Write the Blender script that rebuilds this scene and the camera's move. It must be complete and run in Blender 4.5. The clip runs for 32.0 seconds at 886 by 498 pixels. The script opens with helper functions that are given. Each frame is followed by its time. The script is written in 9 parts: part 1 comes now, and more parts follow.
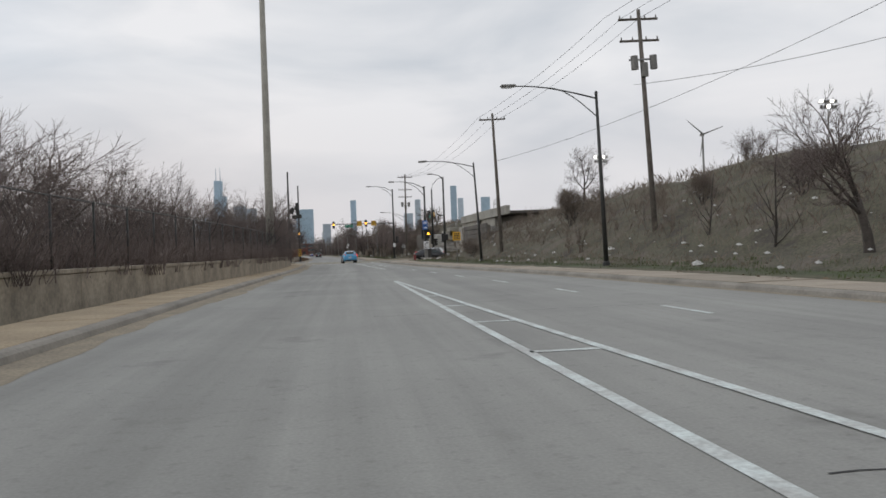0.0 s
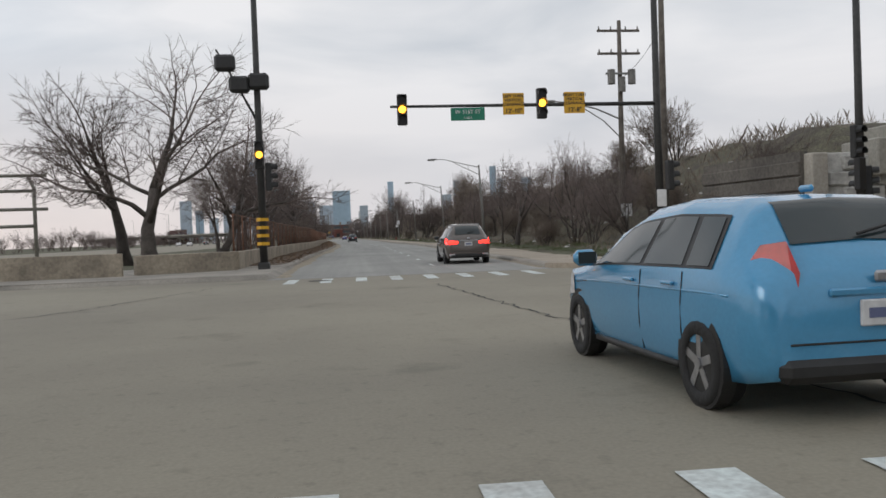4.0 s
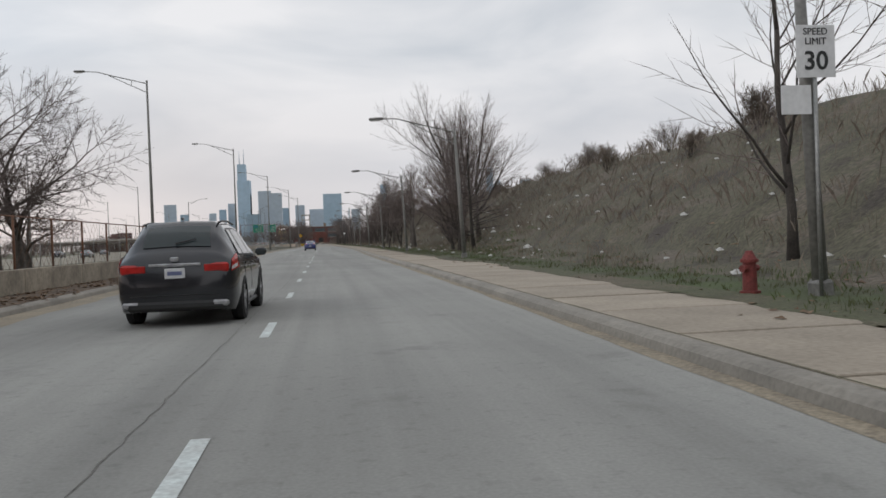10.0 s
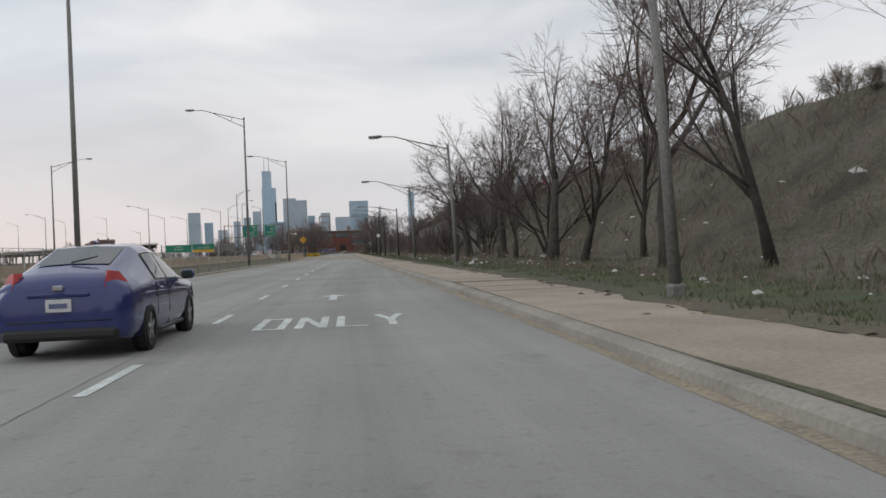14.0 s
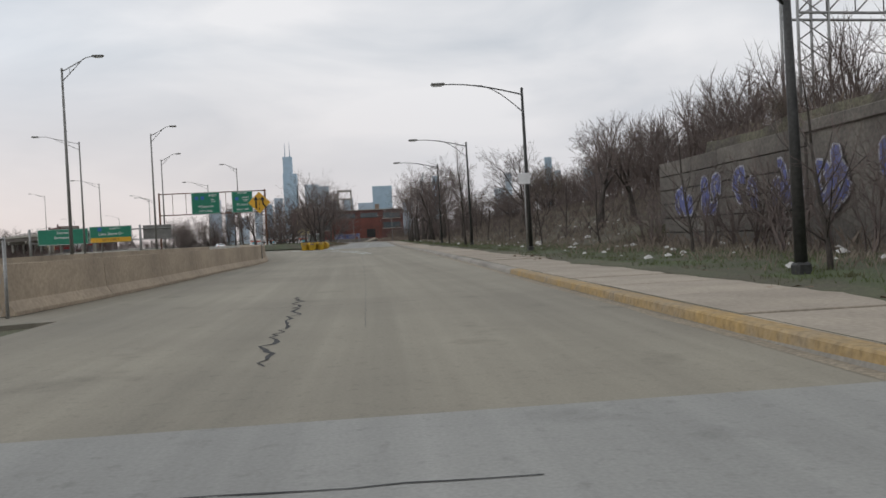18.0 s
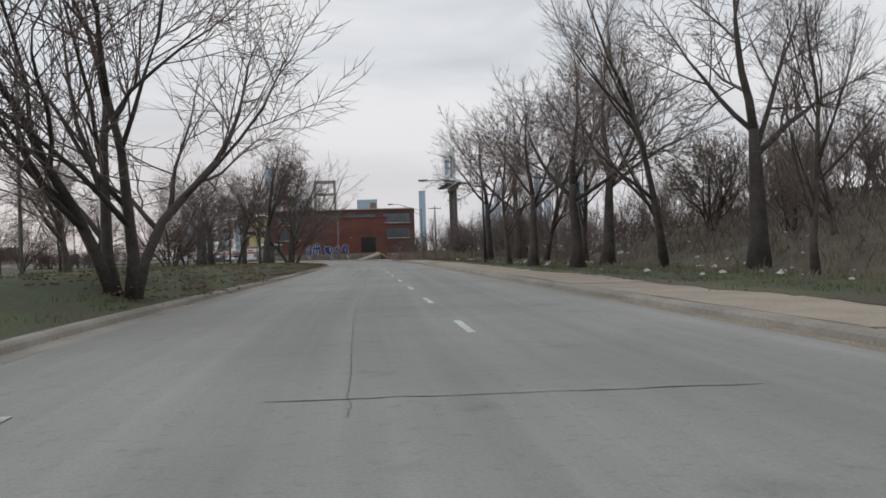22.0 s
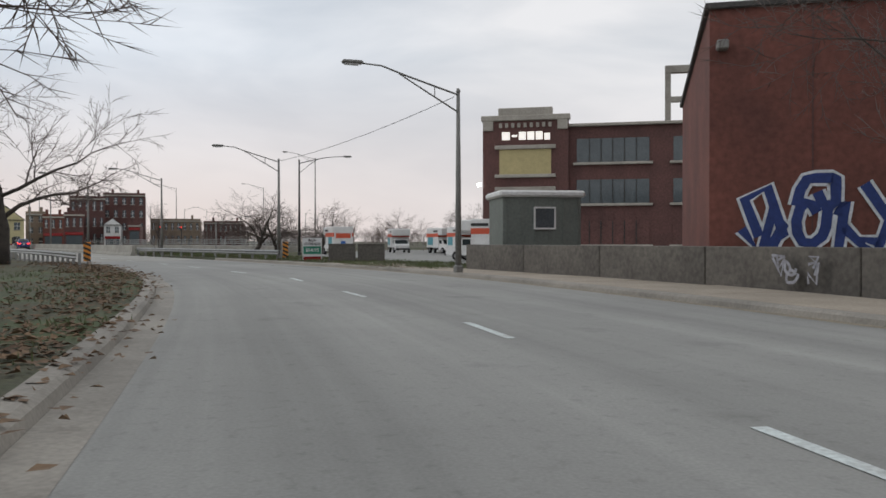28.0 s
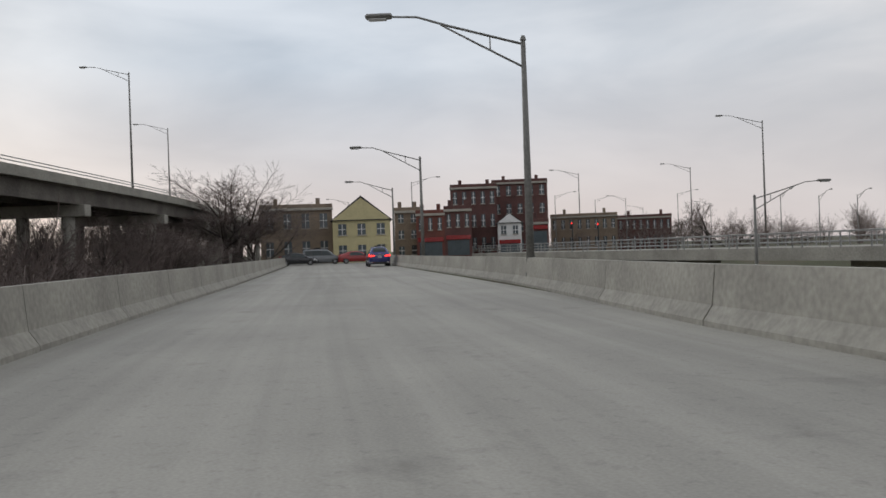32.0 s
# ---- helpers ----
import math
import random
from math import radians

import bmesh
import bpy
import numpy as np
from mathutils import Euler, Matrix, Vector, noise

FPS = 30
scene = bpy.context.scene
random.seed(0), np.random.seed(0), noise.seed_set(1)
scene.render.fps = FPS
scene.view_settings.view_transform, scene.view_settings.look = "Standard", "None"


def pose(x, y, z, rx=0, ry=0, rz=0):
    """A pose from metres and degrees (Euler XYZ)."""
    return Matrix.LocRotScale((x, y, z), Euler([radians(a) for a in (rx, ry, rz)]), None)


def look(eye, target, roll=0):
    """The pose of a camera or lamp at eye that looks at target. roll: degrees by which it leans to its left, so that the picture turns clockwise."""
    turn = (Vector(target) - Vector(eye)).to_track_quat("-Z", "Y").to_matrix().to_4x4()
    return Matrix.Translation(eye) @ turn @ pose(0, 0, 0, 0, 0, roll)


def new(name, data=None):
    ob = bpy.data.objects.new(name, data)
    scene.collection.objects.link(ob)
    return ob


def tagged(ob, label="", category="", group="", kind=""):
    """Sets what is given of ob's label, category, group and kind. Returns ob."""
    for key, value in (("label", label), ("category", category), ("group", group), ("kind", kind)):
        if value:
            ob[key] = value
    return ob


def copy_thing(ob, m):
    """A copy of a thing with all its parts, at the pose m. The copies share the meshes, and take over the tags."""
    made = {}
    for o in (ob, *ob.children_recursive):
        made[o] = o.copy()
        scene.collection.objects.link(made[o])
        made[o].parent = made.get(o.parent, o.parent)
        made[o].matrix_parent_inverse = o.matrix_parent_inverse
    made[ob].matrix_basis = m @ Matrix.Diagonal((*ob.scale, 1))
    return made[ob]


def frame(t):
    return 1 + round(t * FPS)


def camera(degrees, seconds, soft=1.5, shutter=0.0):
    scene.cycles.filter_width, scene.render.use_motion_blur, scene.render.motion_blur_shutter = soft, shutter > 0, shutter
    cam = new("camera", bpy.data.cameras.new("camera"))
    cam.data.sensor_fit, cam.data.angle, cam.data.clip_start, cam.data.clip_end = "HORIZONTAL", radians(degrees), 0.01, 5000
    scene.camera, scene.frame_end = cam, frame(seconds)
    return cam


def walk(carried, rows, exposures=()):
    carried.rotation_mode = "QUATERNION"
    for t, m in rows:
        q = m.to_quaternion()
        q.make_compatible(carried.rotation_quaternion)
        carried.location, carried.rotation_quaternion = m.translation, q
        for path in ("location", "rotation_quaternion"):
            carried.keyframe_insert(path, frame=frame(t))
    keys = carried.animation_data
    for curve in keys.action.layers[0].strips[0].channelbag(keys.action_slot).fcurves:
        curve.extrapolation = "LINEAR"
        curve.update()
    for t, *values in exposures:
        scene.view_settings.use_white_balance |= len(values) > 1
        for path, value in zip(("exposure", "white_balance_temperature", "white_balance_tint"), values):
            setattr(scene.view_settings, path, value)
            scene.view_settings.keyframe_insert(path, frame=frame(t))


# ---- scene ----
cam = camera(57.0, 32.0, soft=1.6)
# seconds, x, y, yaw, pitch, roll; the eye rides 1.25 m over the road
PATH = [
    (0.0, 0.00, -0.00, -8.36, 0.04, -2.06),
    (0.5, 0.21, 11.69, -7.83, -0.17, -2.06),
    (1.0, 0.27, 23.41, -7.42, -0.39, -2.03),
    (1.5, 0.40, 35.21, -7.01, -0.47, -1.82),
    (2.0, 0.49, 47.18, -6.87, -0.51, -1.70),
    (2.5, 0.56, 59.24, -6.69, -0.69, -1.71),
    (3.0, 0.53, 71.37, -6.41, -0.86, -1.92),
    (3.5, 0.31, 83.50, -6.02, -1.05, -2.06),
    (4.0, 0.11, 95.64, -5.76, -1.12, -2.13),
    (4.5, -0.00, 107.88, -5.64, -0.44, -2.27),
    (5.0, -0.01, 120.29, -5.67, -0.20, -2.18),
    (5.5, 0.06, 132.88, -5.84, -0.24, -2.06),
    (6.0, 0.23, 145.66, -6.12, -0.40, -1.91),
    (6.5, 0.48, 158.63, -6.50, -0.54, -1.74),
    (7.0, 0.83, 171.79, -6.96, -0.51, -1.61),
    (7.5, 1.21, 185.14, -7.32, -0.49, -1.52),
    (8.0, 1.50, 198.70, -7.32, -0.61, -1.65),
    (8.5, 1.54, 212.46, -6.71, -0.83, -1.89),
    (9.0, 1.39, 226.37, -6.08, -0.85, -2.14),
    (9.5, 1.32, 240.42, -6.19, -0.94, -2.25),
    (10.0, 1.32, 254.60, -6.32, -0.80, -2.15),
    (10.5, 1.26, 268.94, -6.16, -0.70, -1.99),
    (11.0, 1.08, 283.44, -5.87, -0.73, -1.92),
    (11.5, 0.77, 298.11, -5.66, -0.60, -2.05),
    (12.0, 0.31, 312.95, -5.31, -0.55, -2.30),
    (12.5, -0.15, 327.96, -5.24, -0.51, -2.58),
    (13.0, -0.51, 343.21, -5.02, -0.68, -2.66),
    (13.5, -0.90, 358.40, -4.85, -0.35, -2.40),
    (14.0, -1.28, 373.51, -4.52, -0.14, -2.18),
    (14.5, -1.75, 388.47, -4.31, -0.26, -2.10),
    (15.0, -2.42, 403.26, -4.22, -0.49, -2.05),
    (15.5, -3.24, 417.90, -4.16, -0.74, -2.09),
    (16.0, -4.15, 432.37, -4.01, -0.94, -2.29),
    (16.5, -5.10, 446.69, -3.67, -1.00, -2.64),
    (17.0, -6.02, 460.85, -3.04, -0.82, -2.89),
    (17.5, -6.83, 474.84, -2.82, -1.03, -2.88),
    (18.0, -7.63, 488.62, -2.86, -1.05, -2.74),
    (18.5, -8.56, 502.19, -2.81, -0.92, -2.66),
    (19.0, -9.64, 515.73, -2.91, -0.68, -2.52),
    (19.5, -10.54, 529.56, -2.95, -0.42, -2.05),
    (20.0, -11.15, 543.24, -2.91, -0.24, -1.55),
    (20.5, -12.05, 556.53, -3.13, 0.02, -1.37),
    (21.0, -12.86, 569.34, -3.60, 0.11, -1.53),
    (21.5, -13.53, 581.67, -3.90, 0.14, -1.65),
    (22.0, -13.98, 593.75, -4.08, 0.06, -1.78),
    (22.5, -14.37, 605.55, -4.41, -0.19, -2.06),
    (23.0, -14.54, 616.99, -4.46, -0.26, -2.43),
    (23.5, -14.74, 628.19, -4.73, -0.49, -2.36),
    (24.0, -15.02, 639.14, -4.86, -0.64, -2.03),
    (24.5, -15.39, 649.85, -4.98, -0.77, -1.39),
    (25.0, -16.03, 660.32, -4.13, -0.75, -0.76),
    (25.5, -16.98, 670.46, -2.33, -0.65, -0.32),
    (26.0, -18.27, 680.19, 0.36, -0.57, -0.00),
    (26.5, -19.94, 689.41, 3.93, -0.58, 0.23),
    (27.0, -22.03, 698.06, 8.32, -0.77, 0.12),
    (27.5, -25.17, 706.50, 12.88, -0.61, -0.00),
    (28.0, -28.93, 714.76, 16.94, -0.54, -0.04),
    (28.5, -33.34, 722.75, 21.50, -0.62, -0.09),
    (29.0, -38.52, 730.36, 25.58, -0.78, -0.00),
    (29.5, -44.02, 737.72, 29.64, -0.34, -0.03),
    (30.0, -50.15, 744.60, 33.11, -0.51, -0.03),
    (30.5, -56.82, 751.21, 36.91, -0.52, -0.40),
    (31.0, -63.94, 757.60, 39.38, -0.29, -0.67),
    (31.5, -71.36, 763.96, 40.70, -0.38, -1.18),
    (32.0, -79.04, 770.18, 41.84, 0.05, -1.98),
]
EYE = 1.25


def heading(x, y, yaw, pitch, roll):
    a, b = radians(yaw), radians(pitch)
    return look((x, y, EYE), (x - math.sin(a) * math.cos(b), y + math.cos(a) * math.cos(b), EYE + math.sin(b)), roll)


walk(cam, [(r[0], heading(*r[1:])) for r in PATH], exposures=[(0.0, 0.0), (28.0, 0.0), (29.0, -0.08), (30.5, -0.18), (32.0, -0.2)])

# ---- sky and light ----
world = bpy.data.worlds.new("overcast_sky")
scene.world = world
world.use_nodes = True
wn, wl = world.node_tree.nodes, world.node_tree.links
wn.clear()


def wnode(kind, **inputs):
    n = wn.new(kind)
    for k, v in inputs.items():
        n.inputs[k].default_value = v
    return n


w_out, w_bg = wnode("ShaderNodeOutputWorld"), wnode("ShaderNodeBackground")
w_sky = wn.new("ShaderNodeTexSky")
w_sky.sky_type, w_sky.sun_disc = "NISHITA", False
w_sky.sun_elevation, w_sky.sun_rotation = radians(14), radians(-75)
w_sky.air_density, w_sky.dust_density = 1.2, 2.0
w_co = wn.new("ShaderNodeTexCoord")
w_map = wn.new("ShaderNodeMapping")
w_map.inputs["Scale"].default_value = (1.0, 1.0, 3.2)
w_no = wnode("ShaderNodeTexNoise", Scale=3.2, Detail=6.0, Roughness=0.48, Distortion=0.35)
w_ramp = wn.new("ShaderNodeValToRGB")
w_sep = wn.new("ShaderNodeSeparateXYZ")
w_low = wn.new("ShaderNodeValToRGB")
w_mixc = wn.new("ShaderNodeMix")
w_mixc.data_type = "RGBA"
w_mixs = wn.new("ShaderNodeMix")
w_mixs.data_type = "RGBA"
w_mixg = wn.new("ShaderNodeMix")
w_mixg.data_type = "RGBA"
wl.new(w_co.outputs["Generated"], w_map.inputs["Vector"])
wl.new(w_map.outputs["Vector"], w_no.inputs["Vector"])
wl.new(w_no.outputs["Fac"], w_ramp.inputs["Fac"])
wl.new(w_co.outputs["Generated"], w_sep.inputs["Vector"])
# cloud deck: blue-grey undersides and paler gaps
cr = w_ramp.color_ramp
cr.elements[0].position, cr.elements[0].color = 0.32, (0.565, 0.60, 0.65, 1)
cr.elements[1].position, cr.elements[1].color = 0.64, (0.825, 0.825, 0.845, 1)
# towards the horizon the deck thins to a pale warm band
lr = w_low.color_ramp
lr.elements[0].position, lr.elements[0].color = 0.0, (0.78, 0.78, 0.78, 1)
lr.elements[1].position, lr.elements[1].color = 0.22, (0, 0, 0, 1)
wl.new(w_sep.outputs["Z"], w_low.inputs["Fac"])
w_warm = wn.new("ShaderNodeMapRange")
w_warm.inputs["From Min"].default_value, w_warm.inputs["From Max"].default_value = 0.1, -0.55
wl.new(w_sep.outputs["X"], w_warm.inputs["Value"])
w_hc = wn.new("ShaderNodeMix")
w_hc.data_type = "RGBA"
w_hc.inputs["A"].default_value, w_hc.inputs["B"].default_value = (0.66, 0.64, 0.665, 1), (0.80, 0.66, 0.60, 1)
wl.new(w_warm.outputs["Result"], w_hc.inputs["Factor"])
# the west is clearer and bluer overhead
w_blue = wn.new("ShaderNodeMapRange")
w_blue.inputs["From Min"].default_value, w_blue.inputs["From Max"].default_value = -0.2, -0.75
wl.new(w_sep.outputs["X"], w_blue.inputs["Value"])
w_tint = wn.new("ShaderNodeMix")
w_tint.data_type, w_tint.blend_type = "RGBA", "MULTIPLY"
w_tint.inputs["B"].default_value = (0.91, 0.99, 1.07, 1)
wl.new(w_blue.outputs["Result"], w_tint.inputs["Factor"])
wl.new(w_ramp.outputs["Color"], w_tint.inputs["A"])
wl.new(w_tint.outputs["Result"], w_mixc.inputs["A"])
wl.new(w_hc.outputs["Result"], w_mixc.inputs["B"])
wl.new(w_low.outputs["Color"], w_mixc.inputs["Factor"])
w_mixs.inputs["Factor"].default_value = 0.965
w_gain = wn.new("ShaderNodeMix")
w_gain.data_type, w_gain.blend_type = "RGBA", "MULTIPLY"
w_gain.inputs["Factor"].default_value = 1.0
w_gain.inputs["B"].default_value = (0.1, 0.1, 0.1, 1)
wl.new(w_sky.outputs["Color"], w_gain.inputs["A"])
wl.new(w_gain.outputs["Result"], w_mixs.inputs["A"])
wl.new(w_mixc.outputs["Result"], w_mixs.inputs["B"])
wl.new(w_mixs.outputs["Result"], w_bg.inputs["Color"])
w_bg.inputs["Strength"].default_value = 1.04
wl.new(w_bg.outputs["Background"], w_out.inputs["Surface"])

sun_data = bpy.data.lights.new("sun", "SUN")
sun_data.energy, sun_data.angle, sun_data.color = 0.5, radians(25), (1.0, 0.93, 0.86)
sun = new("sun", sun_data)
sun.matrix_world = look((-300, 200, 160), (0, 300, 0))

# ---- materials ----


def material(name, base, rough=0.8, metal=0.0, second=None, scale=1.0, fine=12.0, bump=0.2, spread=0.25, vary=0.0, emit=0.0, third=None):
    """base and second mix over patches of about 1 / scale metres, with grain at fine; vary: difference from object to object."""
    m = bpy.data.materials.new(name)
    m.use_nodes = True
    nt = m.node_tree
    n, l = nt.nodes, nt.links
    b = n["Principled BSDF"]
    b.inputs["Roughness"].default_value, b.inputs["Metallic"].default_value = rough, metal
    co = n.new("ShaderNodeTexCoord")
    big, small = n.new("ShaderNodeTexNoise"), n.new("ShaderNodeTexNoise")
    big.inputs["Scale"].default_value, big.inputs["Detail"].default_value, big.inputs["Roughness"].default_value = scale, 6, 0.62
    small.inputs["Scale"].default_value, small.inputs["Detail"].default_value = fine, 3
    for q in (big, small):
        l.new(co.outputs["Object"], q.inputs["Vector"])
    ramp = n.new("ShaderNodeValToRGB")
    second = second or tuple(c * (1 - spread) for c in base)
    ramp.color_ramp.elements[0].position, ramp.color_ramp.elements[0].color = 0.35, (*second, 1)
    ramp.color_ramp.elements[1].position, ramp.color_ramp.elements[1].color = 0.62, (*base, 1)
    if third:
        e = ramp.color_ramp.elements.new(0.50)
        e.color = (*third, 1)
    l.new(big.outputs["Fac"], ramp.inputs["Fac"])
    mul = n.new("ShaderNodeMix")
    mul.data_type, mul.blend_type = "RGBA", "MULTIPLY"
    mul.inputs["Factor"].default_value = 1.0
    gr = n.new("ShaderNodeMapRange")
    gr.inputs["From Min"].default_value, gr.inputs["From Max"].default_value = 0.3, 0.7
    gr.inputs["To Min"].default_value, gr.inputs["To Max"].default_value = 1 - spread, 1 + spread * 0.4
    l.new(small.outputs["Fac"], gr.inputs["Value"])
    l.new(ramp.outputs["Color"], mul.inputs["A"])
    l.new(gr.outputs["Result"], mul.inputs["B"])
    last = mul.outputs["Result"]
    if vary:
        info, hs, mr = n.new("ShaderNodeObjectInfo"), n.new("ShaderNodeHueSaturation"), n.new("ShaderNodeMapRange")
        mr.inputs["To Min"].default_value, mr.inputs["To Max"].default_value = 1 - vary, 1 + vary
        l.new(info.outputs["Random"], mr.inputs["Value"])
        l.new(mr.outputs["Result"], hs.inputs["Value"])
        l.new(last, hs.inputs["Color"])
        last = hs.outputs["Color"]
    l.new(last, b.inputs["Base Color"])
    if bump:
        bp = n.new("ShaderNodeBump")
        bp.inputs["Strength"].default_value, bp.inputs["Distance"].default_value = bump, 0.02
        l.new(small.outputs["Fac"], bp.inputs["Height"])
        l.new(bp.outputs["Normal"], b.inputs["Normal"])
    if emit:
        b.inputs["Emission Color"].default_value, b.inputs["Emission Strength"].default_value = (*base, 1), emit
    return m


def road_material(name, base, second):
    """Worn concrete: patches, lengthwise traffic streaks by the surface's own map, dark oil spots and aggregate."""
    m = material(name, base, 0.85, second=second, scale=0.16, fine=34, bump=0.08, spread=0.12)
    n, l = m.node_tree.nodes, m.node_tree.links
    b = n["Principled BSDF"]
    old = b.inputs["Base Color"].links[0].from_socket
    co = [q for q in n if q.bl_idname == "ShaderNodeTexCoord"][0]

    def layer(last, src, sx, sy, scale, lo, hi, dark, pale):
        mp, no, mr, mx = n.new("ShaderNodeMapping"), n.new("ShaderNodeTexNoise"), n.new("ShaderNodeMapRange"), n.new("ShaderNodeMix")
        mp.inputs["Scale"].default_value = (sx, sy, 1)
        no.inputs["Scale"].default_value, no.inputs["Detail"].default_value, no.inputs["Roughness"].default_value = scale, 5, 0.6
        mr.inputs["From Min"].default_value, mr.inputs["From Max"].default_value = lo, hi
        mr.inputs["To Min"].default_value, mr.inputs["To Max"].default_value = dark, pale
        mx.data_type, mx.blend_type = "RGBA", "MULTIPLY"
        mx.inputs["Factor"].default_value = 1.0
        l.new(co.outputs[src], mp.inputs["Vector"])
        l.new(mp.outputs["Vector"], no.inputs["Vector"])
        l.new(no.outputs["Fac"], mr.inputs["Value"])
        l.new(last, mx.inputs["A"])
        l.new(mr.outputs["Result"], mx.inputs["B"])
        return mx.outputs["Result"]

    last = layer(old, "UV", 0.55, 0.012, 1.0, 0.35, 0.65, 0.84, 1.08)
    last = layer(last, "UV", 2.6, 0.05, 1.0, 0.35, 0.65, 0.93, 1.05)
    last = layer(last, "Object", 1.0, 1.0, 0.7, 0.26, 0.40, 0.72, 1.0)
    last = layer(last, "Object", 1.0, 1.0, 7.0, 0.28, 0.44, 0.80, 1.0)
    l.new(last, b.inputs["Base Color"])
    return m


M = {}
M["road"] = road_material("road_concrete", (0.312, 0.31, 0.288), (0.26, 0.257, 0.24))
M["bridge_road"] = road_material("bridge_deck_concrete", (0.375, 0.36, 0.322), (0.31, 0.298, 0.268))
M["tan_road"] = road_material("tan_road_concrete", (0.29, 0.264, 0.205), (0.235, 0.213, 0.168))
M["joint"] = material("joint_filler", (0.19, 0.183, 0.168), 0.9, scale=1, spread=0.3)
M["blade"] = material("dead_grass_blade", (0.25, 0.212, 0.165), 0.95, second=(0.165, 0.14, 0.108), scale=0.4, fine=3, bump=0, spread=0.3)
M["green_blade"] = material("grass_blade", (0.095, 0.13, 0.045), 0.95, second=(0.105, 0.10, 0.055), scale=0.5, fine=3, bump=0, spread=0.3)
M["leaf"] = material("dead_leaf", (0.23, 0.15, 0.09), 0.9, second=(0.14, 0.092, 0.06), scale=2.0, fine=9, bump=0, spread=0.3)
M["sand_walk"] = material("sandy_sidewalk", (0.43, 0.345, 0.235), 0.95, second=(0.33, 0.265, 0.185), scale=0.7, fine=16, bump=0.3, spread=0.25, vary=0.05)
M["rust_red"] = material("weathered_red_iron", (0.24, 0.045, 0.04), 0.7, second=(0.15, 0.035, 0.03), scale=6, fine=30, spread=0.3)
M["hazard_orange"] = material("hazard_orange", (0.70, 0.26, 0.03), 0.5, scale=3, spread=0.15, bump=0)
M["kerb_ochre"] = material("faded_yellow_kerb_paint", (0.40, 0.27, 0.11), 0.9, second=(0.30, 0.24, 0.16), scale=1.2, fine=12, spread=0.3)
M["faded_blue"] = material("faded_spray_blue", (0.10, 0.12, 0.33), 0.8, second=(0.16, 0.16, 0.26), scale=1.5, fine=6, spread=0.3, bump=0)
M["faded_white"] = material("faded_spray_white", (0.40, 0.41, 0.46), 0.8, second=(0.26, 0.25, 0.26), scale=1.5, fine=6, spread=0.3, bump=0)
M["logo_white"] = material("lit_logo_white", (1.0, 0.95, 0.88), 0.5, emit=0.55, bump=0, spread=0.02)
M["leaf_soil"] = material("leaf_litter_soil", (0.15, 0.105, 0.07), 0.95, second=(0.075, 0.055, 0.04), scale=1.1, fine=26, bump=0.9, spread=0.4)
M["iron"] = material("worn_iron_cover", (0.13, 0.12, 0.11), 0.75, 0.3, second=(0.085, 0.078, 0.07), scale=5, fine=30, spread=0.25)
M["patch"] = material("tar_patch", (0.05, 0.05, 0.05), 0.9, scale=1, spread=0.3)
M["paint"] = material("road_paint", (0.66, 0.72, 0.70), 0.7, second=(0.45, 0.45, 0.43), scale=1.5, fine=20, spread=0.25)
M["walk"] = material("sidewalk_concrete", (0.385, 0.33, 0.262), 0.9, second=(0.30, 0.258, 0.205), scale=0.6, fine=14, spread=0.2, vary=0.08)
M["kerb"] = material("kerb_concrete", (0.315, 0.29, 0.25), 0.9, second=(0.21, 0.195, 0.17), scale=0.5, fine=18, spread=0.18, vary=0.08)
M["dirt"] = material("gutter_dirt", (0.33, 0.28, 0.205), 0.95, second=(0.25, 0.215, 0.165), scale=1.2, fine=18, bump=0.5, spread=0.35)
M["grass"] = material("winter_grass", (0.075, 0.10, 0.036), 0.95, second=(0.085, 0.072, 0.045), scale=0.45, fine=16, bump=0.8, spread=0.42, third=(0.07, 0.08, 0.04))
M["ground"] = material("dry_ground", (0.13, 0.11, 0.075), 0.95, second=(0.085, 0.07, 0.05), scale=0.12, fine=14, bump=0.8, spread=0.4, third=(0.09, 0.095, 0.05))
M["bank"] = material("dead_bank_grass", (0.148, 0.124, 0.098), 0.95, second=(0.075, 0.063, 0.053), scale=0.5, fine=9, bump=1.0, spread=0.5, third=(0.115, 0.108, 0.07))
M["wall"] = material("weathered_concrete_wall", (0.36, 0.31, 0.24), 0.9, second=(0.22, 0.19, 0.15), scale=0.9, fine=10, spread=0.25, vary=0.06)
M["tan_barrier"] = material("tan_barrier_concrete", (0.42, 0.34, 0.25), 0.9, second=(0.31, 0.252, 0.19), scale=0.45, fine=11, spread=0.2, bump=0.15, vary=0.07)
M["grey_concrete"] = material("grey_concrete", (0.375, 0.36, 0.315), 0.88, second=(0.275, 0.262, 0.23), scale=0.5, fine=9, spread=0.2, vary=0.05)
# real stains on the walls; on the slip road girders it paints shade
M["dark_concrete"] = material("stained_shaded_concrete", (0.17, 0.155, 0.135), 0.9, second=(0.10, 0.09, 0.08), scale=0.35, fine=8, spread=0.3, vary=0.05)
M["stone"] = material("white_block", (0.55, 0.54, 0.51), 0.9, second=(0.30, 0.29, 0.27), scale=0.8, fine=7, spread=0.25, vary=0.12)
M["bark"] = material("bark", (0.092, 0.078, 0.067), 0.95, second=(0.052, 0.045, 0.04), scale=3, fine=30, bump=0.6, spread=0.3, vary=0.25)
M["twig"] = material("twigs", (0.17, 0.135, 0.122), 0.95, second=(0.115, 0.09, 0.082), scale=1, fine=20, bump=0, spread=0.2, vary=0.25)
